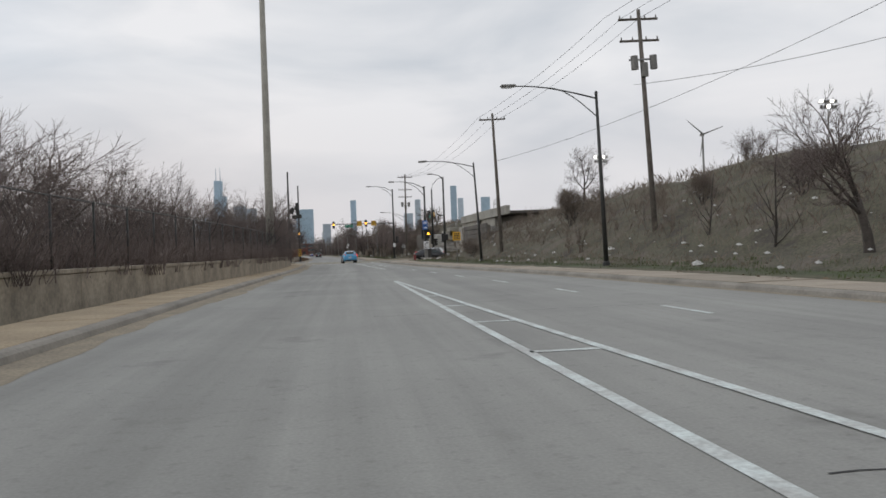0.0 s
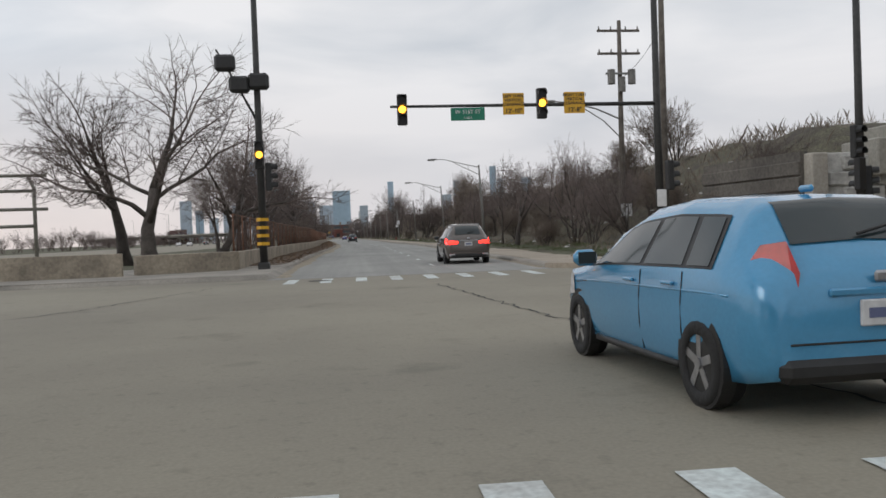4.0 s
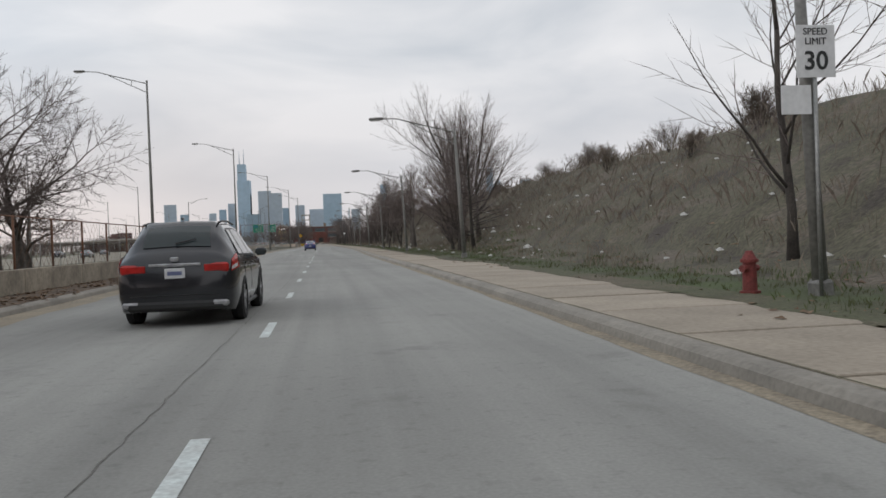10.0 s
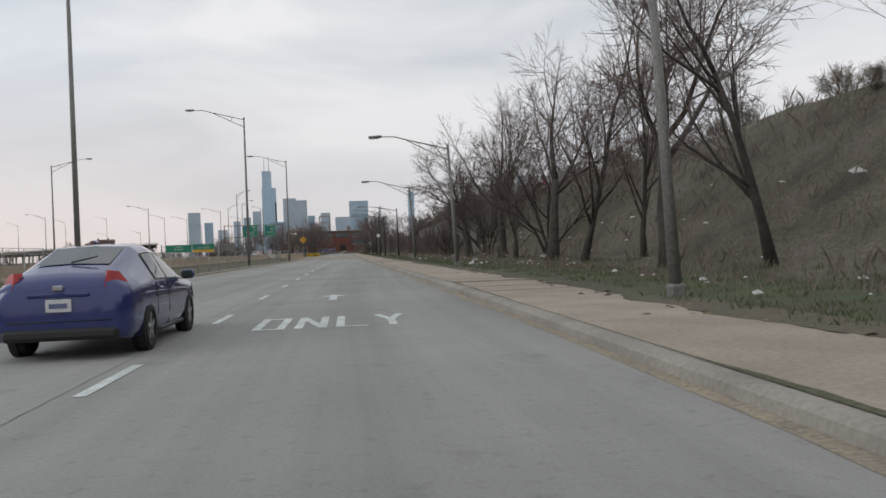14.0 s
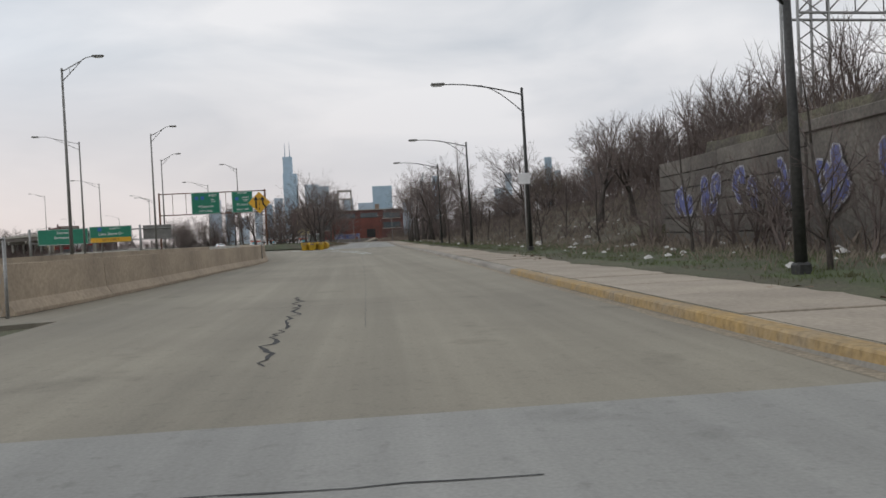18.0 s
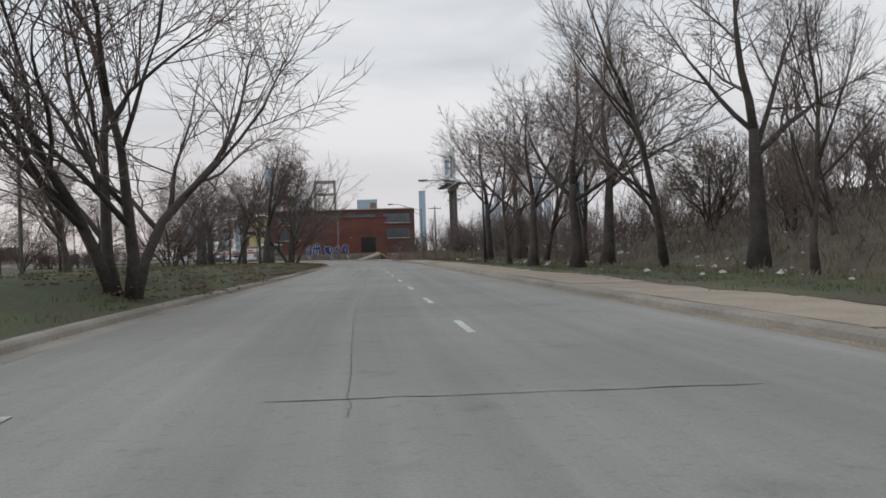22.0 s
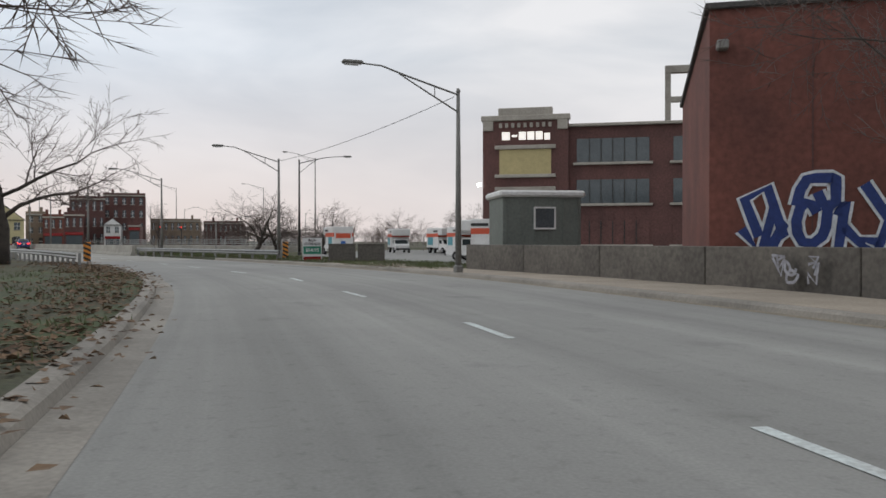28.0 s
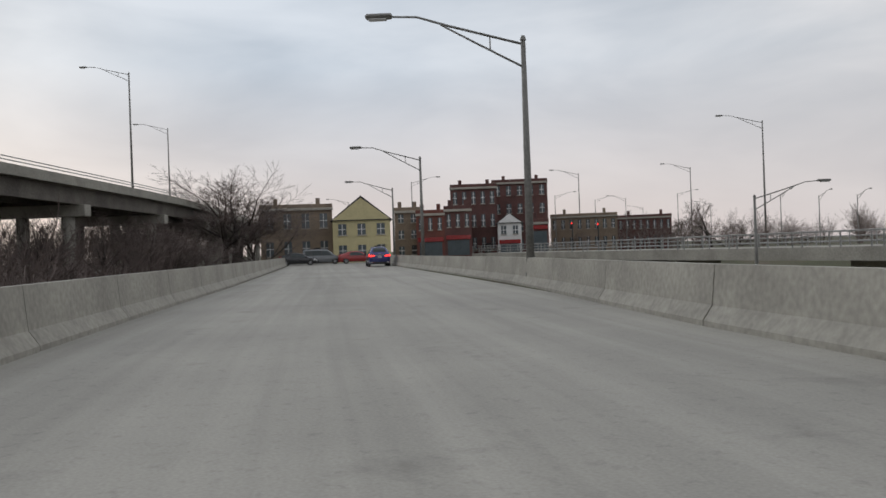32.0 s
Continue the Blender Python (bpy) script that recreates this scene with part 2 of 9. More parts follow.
M["brush"] = material("dead_brush", (0.215, 0.175, 0.14), 0.95, second=(0.145, 0.115, 0.094), scale=0.7, fine=12, bump=0, spread=0.3, vary=0.2)
M["steel"] = material("galvanised_steel", (0.33, 0.33, 0.32), 0.5, 0.6, scale=2, fine=18, spread=0.2, bump=0.05, vary=0.1)
M["pole_dark"] = material("dark_painted_steel", (0.05, 0.05, 0.048), 0.55, 0.2, scale=2, fine=16, spread=0.3, bump=0.05)
M["pole_grey"] = material("pole_grey_paint", (0.24, 0.235, 0.22), 0.6, 0.3, scale=1.2, fine=14, spread=0.25, bump=0.05)
M["wood"] = material("weathered_pole_wood", (0.16, 0.14, 0.12), 0.9, second=(0.09, 0.078, 0.066), scale=2.5, fine=24, bump=0.4, spread=0.3)
M["wire"] = material("cable_rubber", (0.06, 0.06, 0.06), 0.7, scale=1, spread=0.1, bump=0)
M["black"] = material("black_plastic", (0.02, 0.02, 0.02), 0.5, scale=2, spread=0.2, bump=0.02)
M["rubber"] = material("tyre_rubber", (0.022, 0.022, 0.022), 0.85, scale=6, fine=40, spread=0.25)
M["rim"] = material("alloy_rim", (0.45, 0.45, 0.46), 0.35, 0.8, scale=6, spread=0.2, bump=0)
M["glass"] = material("tinted_glass", (0.03, 0.04, 0.042), 0.06, 0.0, scale=1, spread=0.05, bump=0)
M["window"] = material("window_glass", (0.10, 0.12, 0.13), 0.08, 0.0, scale=0.6, spread=0.2, bump=0)
M["red_lens"] = material("red_lens", (0.45, 0.02, 0.016), 0.2, scale=6, spread=0.2, bump=0)
M["clear_lens"] = material("clear_lens", (0.62, 0.62, 0.62), 0.15, scale=6, spread=0.15, bump=0)
M["plate"] = material("licence_plate", (0.62, 0.62, 0.62), 0.5, scale=8, spread=0.12, bump=0)
M["plate_bar"] = material("plate_bar", (0.12, 0.14, 0.25), 0.5, scale=8, spread=0.12, bump=0)
M["brick"] = material("red_brick", (0.205, 0.076, 0.058), 0.9, second=(0.13, 0.052, 0.042), scale=0.35, fine=6, spread=0.25, bump=0.3, vary=0.06)
M["old_brick"] = material("dark_red_brick", (0.145, 0.07, 0.062), 0.9, second=(0.10, 0.052, 0.047), scale=0.4, fine=6, spread=0.25, bump=0.3, vary=0.06)
M["tan_brick"] = material("brown_brick", (0.29, 0.225, 0.165), 0.9, second=(0.21, 0.16, 0.12), scale=0.4, fine=6, spread=0.25, bump=0.3, vary=0.06)
M["limestone"] = material("limestone_trim", (0.42, 0.39, 0.34), 0.85, scale=0.8, fine=9, spread=0.2, vary=0.06)
M["cream"] = material("cream_siding", (0.60, 0.53, 0.30), 0.8, scale=0.8, fine=8, spread=0.12, vary=0.04)
M["white"] = material("white_paint", (0.74, 0.74, 0.73), 0.6, second=(0.62, 0.62, 0.6), scale=0.6, fine=9, spread=0.12, bump=0.05)
M["orange"] = material("orange_band", (0.62, 0.10, 0.045), 0.6, scale=1, spread=0.12, bump=0)
M["sign_green"] = material("sign_green", (0.012, 0.20, 0.12), 0.45, scale=2, spread=0.12, bump=0)
M["sign_yellow"] = material("sign_yellow", (0.72, 0.40, 0.025), 0.45, scale=2, spread=0.1, bump=0)
M["sign_white"] = material("sign_white", (0.74, 0.74, 0.74), 0.5, scale=2, spread=0.1, bump=0)
M["sign_black"] = material("sign_black", (0.02, 0.02, 0.02), 0.5, scale=2, spread=0.1, bump=0)
M["sign_blue"] = material("sign_blue", (0.03, 0.13, 0.42), 0.5, scale=2, spread=0.1, bump=0)
M["barrel"] = material("yellow_barrel_plastic", (0.66, 0.42, 0.03), 0.55, second=(0.48, 0.30, 0.03), scale=1.4, fine=9, spread=0.2, bump=0.05, vary=0.06)
M["rust"] = material("rusty_steel", (0.20, 0.10, 0.06), 0.8, second=(0.12, 0.06, 0.04), scale=1.2, fine=12, spread=0.3)
# skyline colours have the distance haze mixed in, paler and bluer than the towers
M["tower_glass"] = material("far_tower_haze_glass", (0.36, 0.47, 0.56), 0.7, second=(0.32, 0.43, 0.52), scale=0.01, fine=0.06, spread=0.08, bump=0, vary=0.18)
M["tower_stone"] = material("far_tower_haze_stone", (0.46, 0.53, 0.59), 0.85, second=(0.41, 0.48, 0.55), scale=0.01, fine=0.06, spread=0.08, bump=0, vary=0.15)
M["shingle"] = material("roof_felt", (0.09, 0.085, 0.08), 0.9, scale=0.8, fine=14, spread=0.3)
M["shed"] = material("grey_green_cladding", (0.17, 0.19, 0.17), 0.7, scale=0.7, fine=9, spread=0.18)
M["litter"] = material("litter_paper", (0.62, 0.61, 0.58), 0.8, scale=6, spread=0.2, vary=0.3)
M["graf_white"] = material("spray_white", (0.72, 0.75, 0.78), 0.7, scale=2, spread=0.2, bump=0)
M["graf_blue"] = material("spray_blue", (0.025, 0.05, 0.20), 0.7, scale=2, spread=0.2, bump=0)
M["graf_teal"] = material("spray_teal", (0.12, 0.36, 0.42), 0.7, scale=2, spread=0.2, bump=0)
M["lit_blind"] = material("yellow_blind", (0.52, 0.44, 0.22), 0.7, scale=1, spread=0.15, bump=0)
M["amber_light"] = material("signal_amber_lit", (1.0, 0.42, 0.03), 0.4, emit=5.0, bump=0, spread=0.02)
M["red_light"] = material("lamp_red_lit", (1.0, 0.03, 0.02), 0.4, emit=3.0, bump=0, spread=0.02)
M["white_light"] = material("lamp_white_lit", (1.0, 0.95, 0.85), 0.4, emit=6.0, bump=0, spread=0.02)


def car_paint(name, col, rough=0.22):
    m = material(name, col, rough, 0.15, scale=0.8, fine=30, spread=0.06, bump=0)
    m.node_tree.nodes["Principled BSDF"].inputs["Coat Weight"].default_value = 0.7
    return m


M["blue_car"] = car_paint("light_blue_paint", (0.07, 0.29, 0.50))
M["black_car"] = car_paint("black_paint", (0.012, 0.013, 0.017))
M["navy_car"] = car_paint("navy_paint", (0.02, 0.03, 0.14))
M["brown_car"] = car_paint("bronze_paint", (0.10, 0.085, 0.075))
M["white_car"] = car_paint("white_car_paint", (0.66, 0.66, 0.66))
M["red_car"] = car_paint("red_car_paint", (0.28, 0.02, 0.02))
M["grey_car"] = car_paint("grey_car_paint", (0.16, 0.17, 0.18))

# ---- mesh helpers ----


def mesh_ob(name, verts, faces, mat, parent=None, smooth=False):
    me = bpy.data.meshes.new(name)
    me.from_pydata(verts, [], faces)
    me.update()
    if smooth:
        me.polygons.foreach_set("use_smooth", [True] * len(me.polygons))
    me.materials.append(mat)
    ob = new(name, me)
    if parent is not None:
        ob.parent = parent
    return ob


def part(name, bm, mat, parent=None, label="", smooth=False):
    """Links a bmesh as one mesh object under a thing or a part."""
    me = bpy.data.meshes.new(name)
    bm.normal_update()
    bm.to_mesh(me)
    bm.free()
    if smooth:
        me.polygons.foreach_set("use_smooth", [True] * len(me.polygons))
    me.materials.append(mat)
    ob = new(name, me)
    if parent is not None:
        ob.parent = parent
    if label:
        tagged(ob, label)
    return ob


def thing(name, m, label, category, group="", kind=""):
    ob = new(name)
    ob.matrix_basis = m
    return tagged(ob, label, category, group, kind)


def add_box(bm, c, s, rz=0.0, bevel=0.0, taper=1.0):
    """A box about c with full sizes s; taper scales its top."""
    r = bmesh.ops.create_cube(bm, size=1.0)
    vs = r["verts"]
    for v in vs:
        k = taper if v.co.z > 0 else 1.0
        v.co = Vector((v.co.x * s[0] * k, v.co.y * s[1] * k, v.co.z * s[2]))
    if bevel:
        es = list({e for v in vs for e in v.link_edges})
        out = bmesh.ops.bevel(bm, geom=es, offset=bevel, segments=1, affect="EDGES")
        vs = list({v for f in out["faces"] for v in f.verts} | {v for v in vs if v.is_valid})
    bmesh.ops.transform(bm, matrix=Matrix.Translation(c) @ Matrix.Rotation(rz, 4, "Z"), verts=vs)
    return vs


def boxes(items, bevel=0.0):
    bm = bmesh.new()
    for it in items:
        add_box(bm, it[0], it[1], it[2] if len(it) > 2 else 0.0, bevel)
    return bm


def tube_data(paths, sides=8):
    """Tapered tubes: paths of (point, radius) rows. Gives verts and faces."""
    verts, faces = [], []
    for rows in paths:
        pts = [Vector(p) for p, _ in rows]
        base = len(verts)
        k = sides
        for i, (p, r) in enumerate(rows):
            a = pts[min(i + 1, len(pts) - 1)] - pts[max(i - 1, 0)]
            a = a.normalized() if a.length > 1e-9 else Vector((0, 0, 1))
            u = a.cross(Vector((0, 0, 1)) if abs(a.z) < 0.9 else Vector((1, 0, 0))).normalized()
            w = a.cross(u)
            for j in range(k):
                q = 2 * math.pi * j / k
                verts.append(pts[i] + (u * math.cos(q) + w * math.sin(q)) * r)
        for i in range(len(rows) - 1):
            for j in range(k):
                b0, b1 = base + i * k, base + (i + 1) * k
                faces.append((b0 + j, b0 + (j + 1) % k, b1 + (j + 1) % k, b1 + j))
        faces.append(tuple(base + j for j in range(k))[::-1])
        faces.append(tuple(base + (len(rows) - 1) * k + j for j in range(k)))
    return verts, faces


def tubes(name, paths, mat, parent=None, sides=8, label=""):
    v, f = tube_data(paths, sides)
    ob = mesh_ob(name, v, f, mat, parent, smooth=True)
    if label:
        tagged(ob, label)
    return ob


def curve_at(pts, n):
    """n points along the smooth line through pts, with headings (unit vectors)."""
    P = [Vector((*p, 0)) if len(p) == 2 else Vector(p) for p in pts]
    seg = [0.0]
    for a, b in zip(P, P[1:]):
        seg.append(seg[-1] + (b - a).length)
    out = []
    for i in range(n):
        s = seg[-1] * i / (n - 1)
        k = 0
        while k < len(P) - 2 and seg[k + 1] < s:
            k += 1
        u = (s - seg[k]) / max(seg[k + 1] - seg[k], 1e-6)
        p0, p1, p2, p3 = P[max(k - 1, 0)], P[k], P[k + 1], P[min(k + 2, len(P) - 1)]
        L = seg[k + 1] - seg[k]
        m1 = (p2 - p0) / max((p2 - p1).length + (p1 - p0).length, 1e-6) * L
        m2 = (p3 - p1) / max((p3 - p2).length + (p2 - p1).length, 1e-6) * L
        h = (2 * u**3 - 3 * u**2 + 1) * p1 + (u**3 - 2 * u**2 + u) * m1 + (-2 * u**3 + 3 * u**2) * p2 + (u**3 - u**2) * m2
        out.append(h)
    res = []
    for i, p in enumerate(out):
        d = out[min(i + 1, n - 1)] - out[max(i - 1, 0)]
        res.append((p, d.normalized()))
    return res


def length_of(pts):
    return sum((Vector(b) - Vector(a)).length for a, b in zip(pts, pts[1:]))


def side(d):
    """Unit vector to the right of a heading."""
    return Vector((d.y, -d.x, 0))


def ribbon(name, line, profile, mat, parent=None, closed=False, caps=False):
    """Sweeps a profile of (offset to the right, height) along a line of (point, heading)."""
    verts, faces, k = [], [], len(profile)
    for p, d in line:
        r = side(d)
        for o, z in profile:
            verts.append((p + r * o + Vector((0, 0, z))))
    for i in range(len(line) - 1):
        for j in range(k - 1 + closed):
            a, b = i * k + j, i * k + (j + 1) % k
            faces.append((a, b, b + k, a + k))
    if closed or caps:
        faces.append(tuple(range(k)))
        faces.append(tuple(range((len(line) - 1) * k, len(line) * k))[::-1])
    return mesh_ob(name, verts, faces, mat, parent)


def text_part(name, s, size, mat, parent, m, align="CENTER", bold=0.0):
    cu = bpy.data.curves.new(name, "FONT")
    cu.body, cu.size, cu.align_x, cu.align_y, cu.extrude = s, size, align, "CENTER", 0.003
    cu.offset = bold
    cu.materials.append(mat)
    ob = new(name, cu)
    ob.parent = parent
    ob.matrix_basis = m
    return ob


UP = pose(0, 0, 0, 90, 0, 0)  # lays writing upright, facing -y

# ---- plan ----
# road edges: right kerb and left kerb, in pairs along the way
EDGE_R = [(10.6, -60), (10.2, 0), (9.8, 30), (7.8, 60), (6.8, 86), (6.1, 120), (6.4, 150), (6.4, 185), (5.5, 210), (4.8, 240), (4.0, 280), (2.8, 320), (2.0, 358),
          (0.8, 395), (-1.4, 440), (-3.2, 475), (-4.3, 505), (-5.6, 540), (-7.4, 575), (-8.7, 610), (-9.7, 640), (-10.6, 664), (-11.7, 683), (-14.2, 702),
          (-19.6, 716), (-27.0, 729), (-36.5, 742), (-47.0, 752.5), (-60, 763.2), (-82, 780.6), (-104, 799), (-150, 837)]
EDGE_L = [(-4.9, -60), (-4.2, 0), (-3.4, 30), (-2.3, 60), (-1.9, 86), (-2.8, 120), (-3.0, 150), (-3.0, 185), (-3.2, 210), (-4.5, 240), (-5.9, 280), (-8.0, 320), (-10.2, 358),
          (-12.0, 395), (-12.8, 440), (-13.0, 475), (-14.0, 505), (-16.4, 540), (-18.2, 575), (-19.3, 610), (-19.0, 640), (-19.2, 662), (-20.4, 680), (-23.4, 696),
          (-27.6, 709), (-34.6, 721.5), (-43.9, 735), (-53.6, 745.5), (-65.5, 755), (-88, 772.4), (-110, 791), (-156.4, 829.5)]
LANE = [(2.9, 140), (2.6, 183), (1.1, 237), (-1.07, 299), (-3.4, 361), (-7.1, 473), (-7.7, 492)]
LANE2 = [(-12.7, 606), (-13.4, 629), (-14.4, 660), (-15.3, 675), (-18.9, 699.7), (-21.6, 707.0), (-24.9, 714.1), (-28.5, 720.6), (-32.2, 726.8), (-41.9, 739.7), (-58, 754.6), (-75, 768.5), (-130, 815)]


def line_between(pts, step):
    return curve_at(pts, max(2, int(length_of(pts) / step)))


def cut(pts, y0, y1):
    """The stretch of a plan line between two values of y."""
    out = []
    for a, b in zip(pts, pts[1:]):
        for y in (y0, y1):
            if a[1] < y < b[1]:
                u = (y - a[1]) / (b[1] - a[1])
                out.append((a[0] + (b[0] - a[0]) * u, y))
        if y0 <= b[1] <= y1:
            out.append(b)
    if y0 <= pts[0][1] <= y1:
        out.append(pts[0])
    return sorted(set(out), key=lambda p: p[1])


def x_at(pts, y):
    for a, b in zip(pts, pts[1:]):
        if a[1] <= y <= b[1]:
            return a[0] + (b[0] - a[0]) * (y - a[1]) / (b[1] - a[1])
    return pts[0][0] if y < pts[0][1] else pts[-1][0]


BR_A, BR_D = Vector((-74, 770, 0)), Vector((-0.773, 0.635, 0)).normalized()


def smooth01(u):
    u = min(max(u, 0.0), 1.0)
    return u * u * (3 - 2 * u)


def ground_z(x, y):
    """Flat land with the sunken motorway that the bridge crosses."""
    s = (Vector((x, y, 0)) - BR_A).dot(BR_D)
    return -0.10 - 5.4 * smooth01((s - 8) / 14) * (1 - smooth01((s - 70) / 14)) * smooth01((y - 700) / 40 + (-x - 75) / 60)


def build_ground():
    xs = [-4800, -2500, -1200, -700, -480] + list(range(-420, 121, 12)) + [200, 400, 1000, 2400, 4800]
    ys = [-4800, -2000, -800, -300, -150] + list(range(-84, 640, 36)) + list(range(648, 1000, 12)) + [1050, 1200, 1600, 2600, 4850]
    verts = [(x, y, ground_z(x, y)) for y in ys for x in xs]
    n = len(xs)
    faces = [(j * n + i, j * n + i + 1, (j + 1) * n + i + 1, (j + 1) * n + i) for j in range(len(ys) - 1) for i in range(n - 1)]
    tagged(mesh_ob("ground", verts, faces, M["ground"]), "dry brownish winter ground with patches of grass", "ground", kind="structure")


def strip_between(name, A, B, z, mat, n, thick=0.25):
    a, b = curve_at(A, n), curve_at(B, n)
    verts, faces = [], []
    for (p, _), (q, _) in zip(a, b):
        verts += [p + Vector((0, 0, z)), q + Vector((0, 0, z)), q + Vector((0, 0, z - thick)), p + Vector((0, 0, z - thick))]
    for i in range(n - 1):
        o = i * 4
        for j in range(4):
            faces.append((o + j, o + (j + 1) % 4, o + 4 + (j + 1) % 4, o + 4 + j))
    faces += [(0, 1, 2, 3), ((n - 1) * 4 + 3, (n - 1) * 4 + 2, (n - 1) * 4 + 1, (n - 1) * 4)]
    ob = mesh_ob(name, verts, faces, mat)
    uv = ob.data.uv_layers.new(name="surface_map")
    run = [0.0]
    for i in range(n - 1):
        run.append(run[-1] + (a[i + 1][0] - a[i][0]).length)
    for lp in ob.data.loops:
        i, j = divmod(lp.vertex_index, 4)
        w = (b[i][0] - a[i][0]).length
        uv.data[lp.index].uv = (0.0 if j in (0, 3) else w, run[i])
    return ob


build_ground()
road_s = strip_between("road_south", cut(EDGE_L, -60, 97.5), cut(EDGE_R, -60, 97.5), 0, M["road"], 40)
tagged(road_s, "grey concrete roadway with worn surface before the lights", "road", kind="structure")
road = strip_between("road", cut(EDGE_L, 121, 494), cut(EDGE_R, 121, 494.5), 0, M["road"], 100)
tagged(road, "two-lane grey concrete roadway with worn surface", "road", kind="structure")
tan_l = cut(EDGE_L, 494, 590)
tan = strip_between("road_merge", tan_l, cut(EDGE_R, 494.5, 592), 0, M["tan_road"], 40)
tagged(tan, "tan concrete roadway where the ramp merges", "road", kind="structure")
road_n = strip_between("road_curve", cut(EDGE_L, 590, 755), cut(EDGE_R, 592, 763.2), 0, M["road"], 60)
tagged(road_n, "grey concrete roadway bending left", "road", kind="structure")
deck = strip_between("bridge_deck", cut(EDGE_L, 755, 829.5), cut(EDGE_R, 763.2, 837), 0, M["bridge_road"], 20, 1.3)
tagged(deck, "pale concrete bridge deck", "bridge", kind="structure")
# cross street at the lights
cross = mesh_ob("cross_street", [(-90, 98, -0.004), (70, 98, -0.004), (70, 122.5, -0.004), (-90, 122.5, -0.004), (-90, 98, -0.25), (70, 98, -0.25), (70, 122.5, -0.25), (-90, 122.5, -0.25)],
                [(0, 1, 2, 3), (4, 7, 6, 5), (0, 4, 5, 1), (1, 5, 6, 2), (2, 6, 7, 3), (3, 7, 4, 0)], M["tan_road"])
tagged(cross, "cross street of pale concrete", "road", kind="structure")
# motorway beside the road, and the ramp that leaves it
mway = ribbon("motorway", curve_at([(-52, -80), (-52, 250), (-56, 420), (-70, 560), (-98, 690), (-190, 800)], 60), [(-24, -0.07), (24, -0.07), (24, -0.2), (-24, -0.2)], M["tan_road"], closed=True)
tagged(mway, "wide motorway carriageways of worn concrete", "road", kind="structure")
ramp = strip_between("ramp", [(-16.3, 503), (-17.4, 531), (-19.6, 551), (-25.8, 584), (-33, 620), (-62, 690), (-140, 790)], [(-11, 505), (-13, 540), (-15, 560), (-17.6, 584), (-24.5, 612), (-50, 678), (-128, 782)], -0.012, M["tan_road"], 40)
tagged(ramp, "tan concrete slip road forking off to the motorway", "road", kind="structure")


def kerb(name, pts, sgn, step=3.0, pan=None):
    """A kerb along the road's edge with a dirty gutter; sgn +1 for the right-hand side."""
    ln = line_between(pts, step)
    s = sgn
    ob = ribbon(name, ln, [(0, 0.0), (0.03 * s, 0.10), (0.09 * s, 0.14), (0.28 * s, 0.15), (0.30 * s, -0.2)], M["kerb"], caps=True)
    tagged(ob, "worn concrete kerb with chipped edge", "kerb", kind="structure")
    w = pan or (0.22 if sgn > 0 else 0.75)
    verts, faces = [], []
    for i, (p, d) in enumerate(line_between(pts, 0.8)):
        r = side(d) * s
        k = w if pan else w * (0.85 + 0.55 * noise.noise(Vector((p.y * 0.09, s, 0.3))) + 0.25 * noise.noise(Vector((p.y * 0.6, s, 2.3))))
        verts += [p - r * k + Vector((0, 0, 0.003)), p - r * k * 0.4 + Vector((0, 0, 0.008)), p + Vector((0, 0, 0.012))]
        if i:
            o = 3 * i
            faces += [(o - 3, o - 2, o + 1, o), (o - 2, o - 1, o + 2, o + 1)]
    g = mesh_ob(name.replace("kerb", "gutter"), verts, faces, M["kerb" if pan else "dirt"])
    tagged(g, "pale concrete gutter pan beside the kerb" if pan else "ragged strip of brown dirt in the gutter", "gutter", kind="structure")


kerb("kerb_1", cut(EDGE_R, -60, 97), 1)
kerb("kerb_2", cut(EDGE_R, 122, 763), 1)
kerb("kerb_3", cut(EDGE_L, -60, 97), -1)
kerb("kerb_4", cut(EDGE_L, 122, 500), -1)
kerb("kerb_5", cut(EDGE_L, 599, 752), -1, pan=0.42)

# verge beyond the right-hand sidewalk, then the railway bank
BANK_A, BANK_B = cut(EDGE_R, -60, 98), cut(EDGE_R, 122, 690)


def bank_of(y):
    """Foot and crest offsets from the kerb and height of the embankment beside the road at y."""
    if y < 121:
        return float(np.interp(y, (84, 98), (5.2, 9.0))), float(np.interp(y, (84, 98), (17.0, 13.5))), float(np.interp(y, (45, 84, 98), (5.9, 4.9, 2.6)))
    ys = (121.9, 122, 133, 290, 345, 430, 455.9, 456, 531.9, 532, 649.9, 650)
    return (float(np.interp(y, ys, (5.2, 5.2, 5.2, 5.2, 7.6, 7.8, 9.0, 12.0, 12.0, 8.5, 8.5, 100))),
            float(np.interp(y, ys, (17, 15.5, 15.5, 15.5, 18.5, 18.0, 16.0, 14.6, 14.6, 24, 24, 200))),
            float(np.interp(y, ys, (0.7, 0.7, 5.8, 5.8, 7.0, 6.9, 6.0, 5.6, 5.6, 5.0, 4.2, 0))))


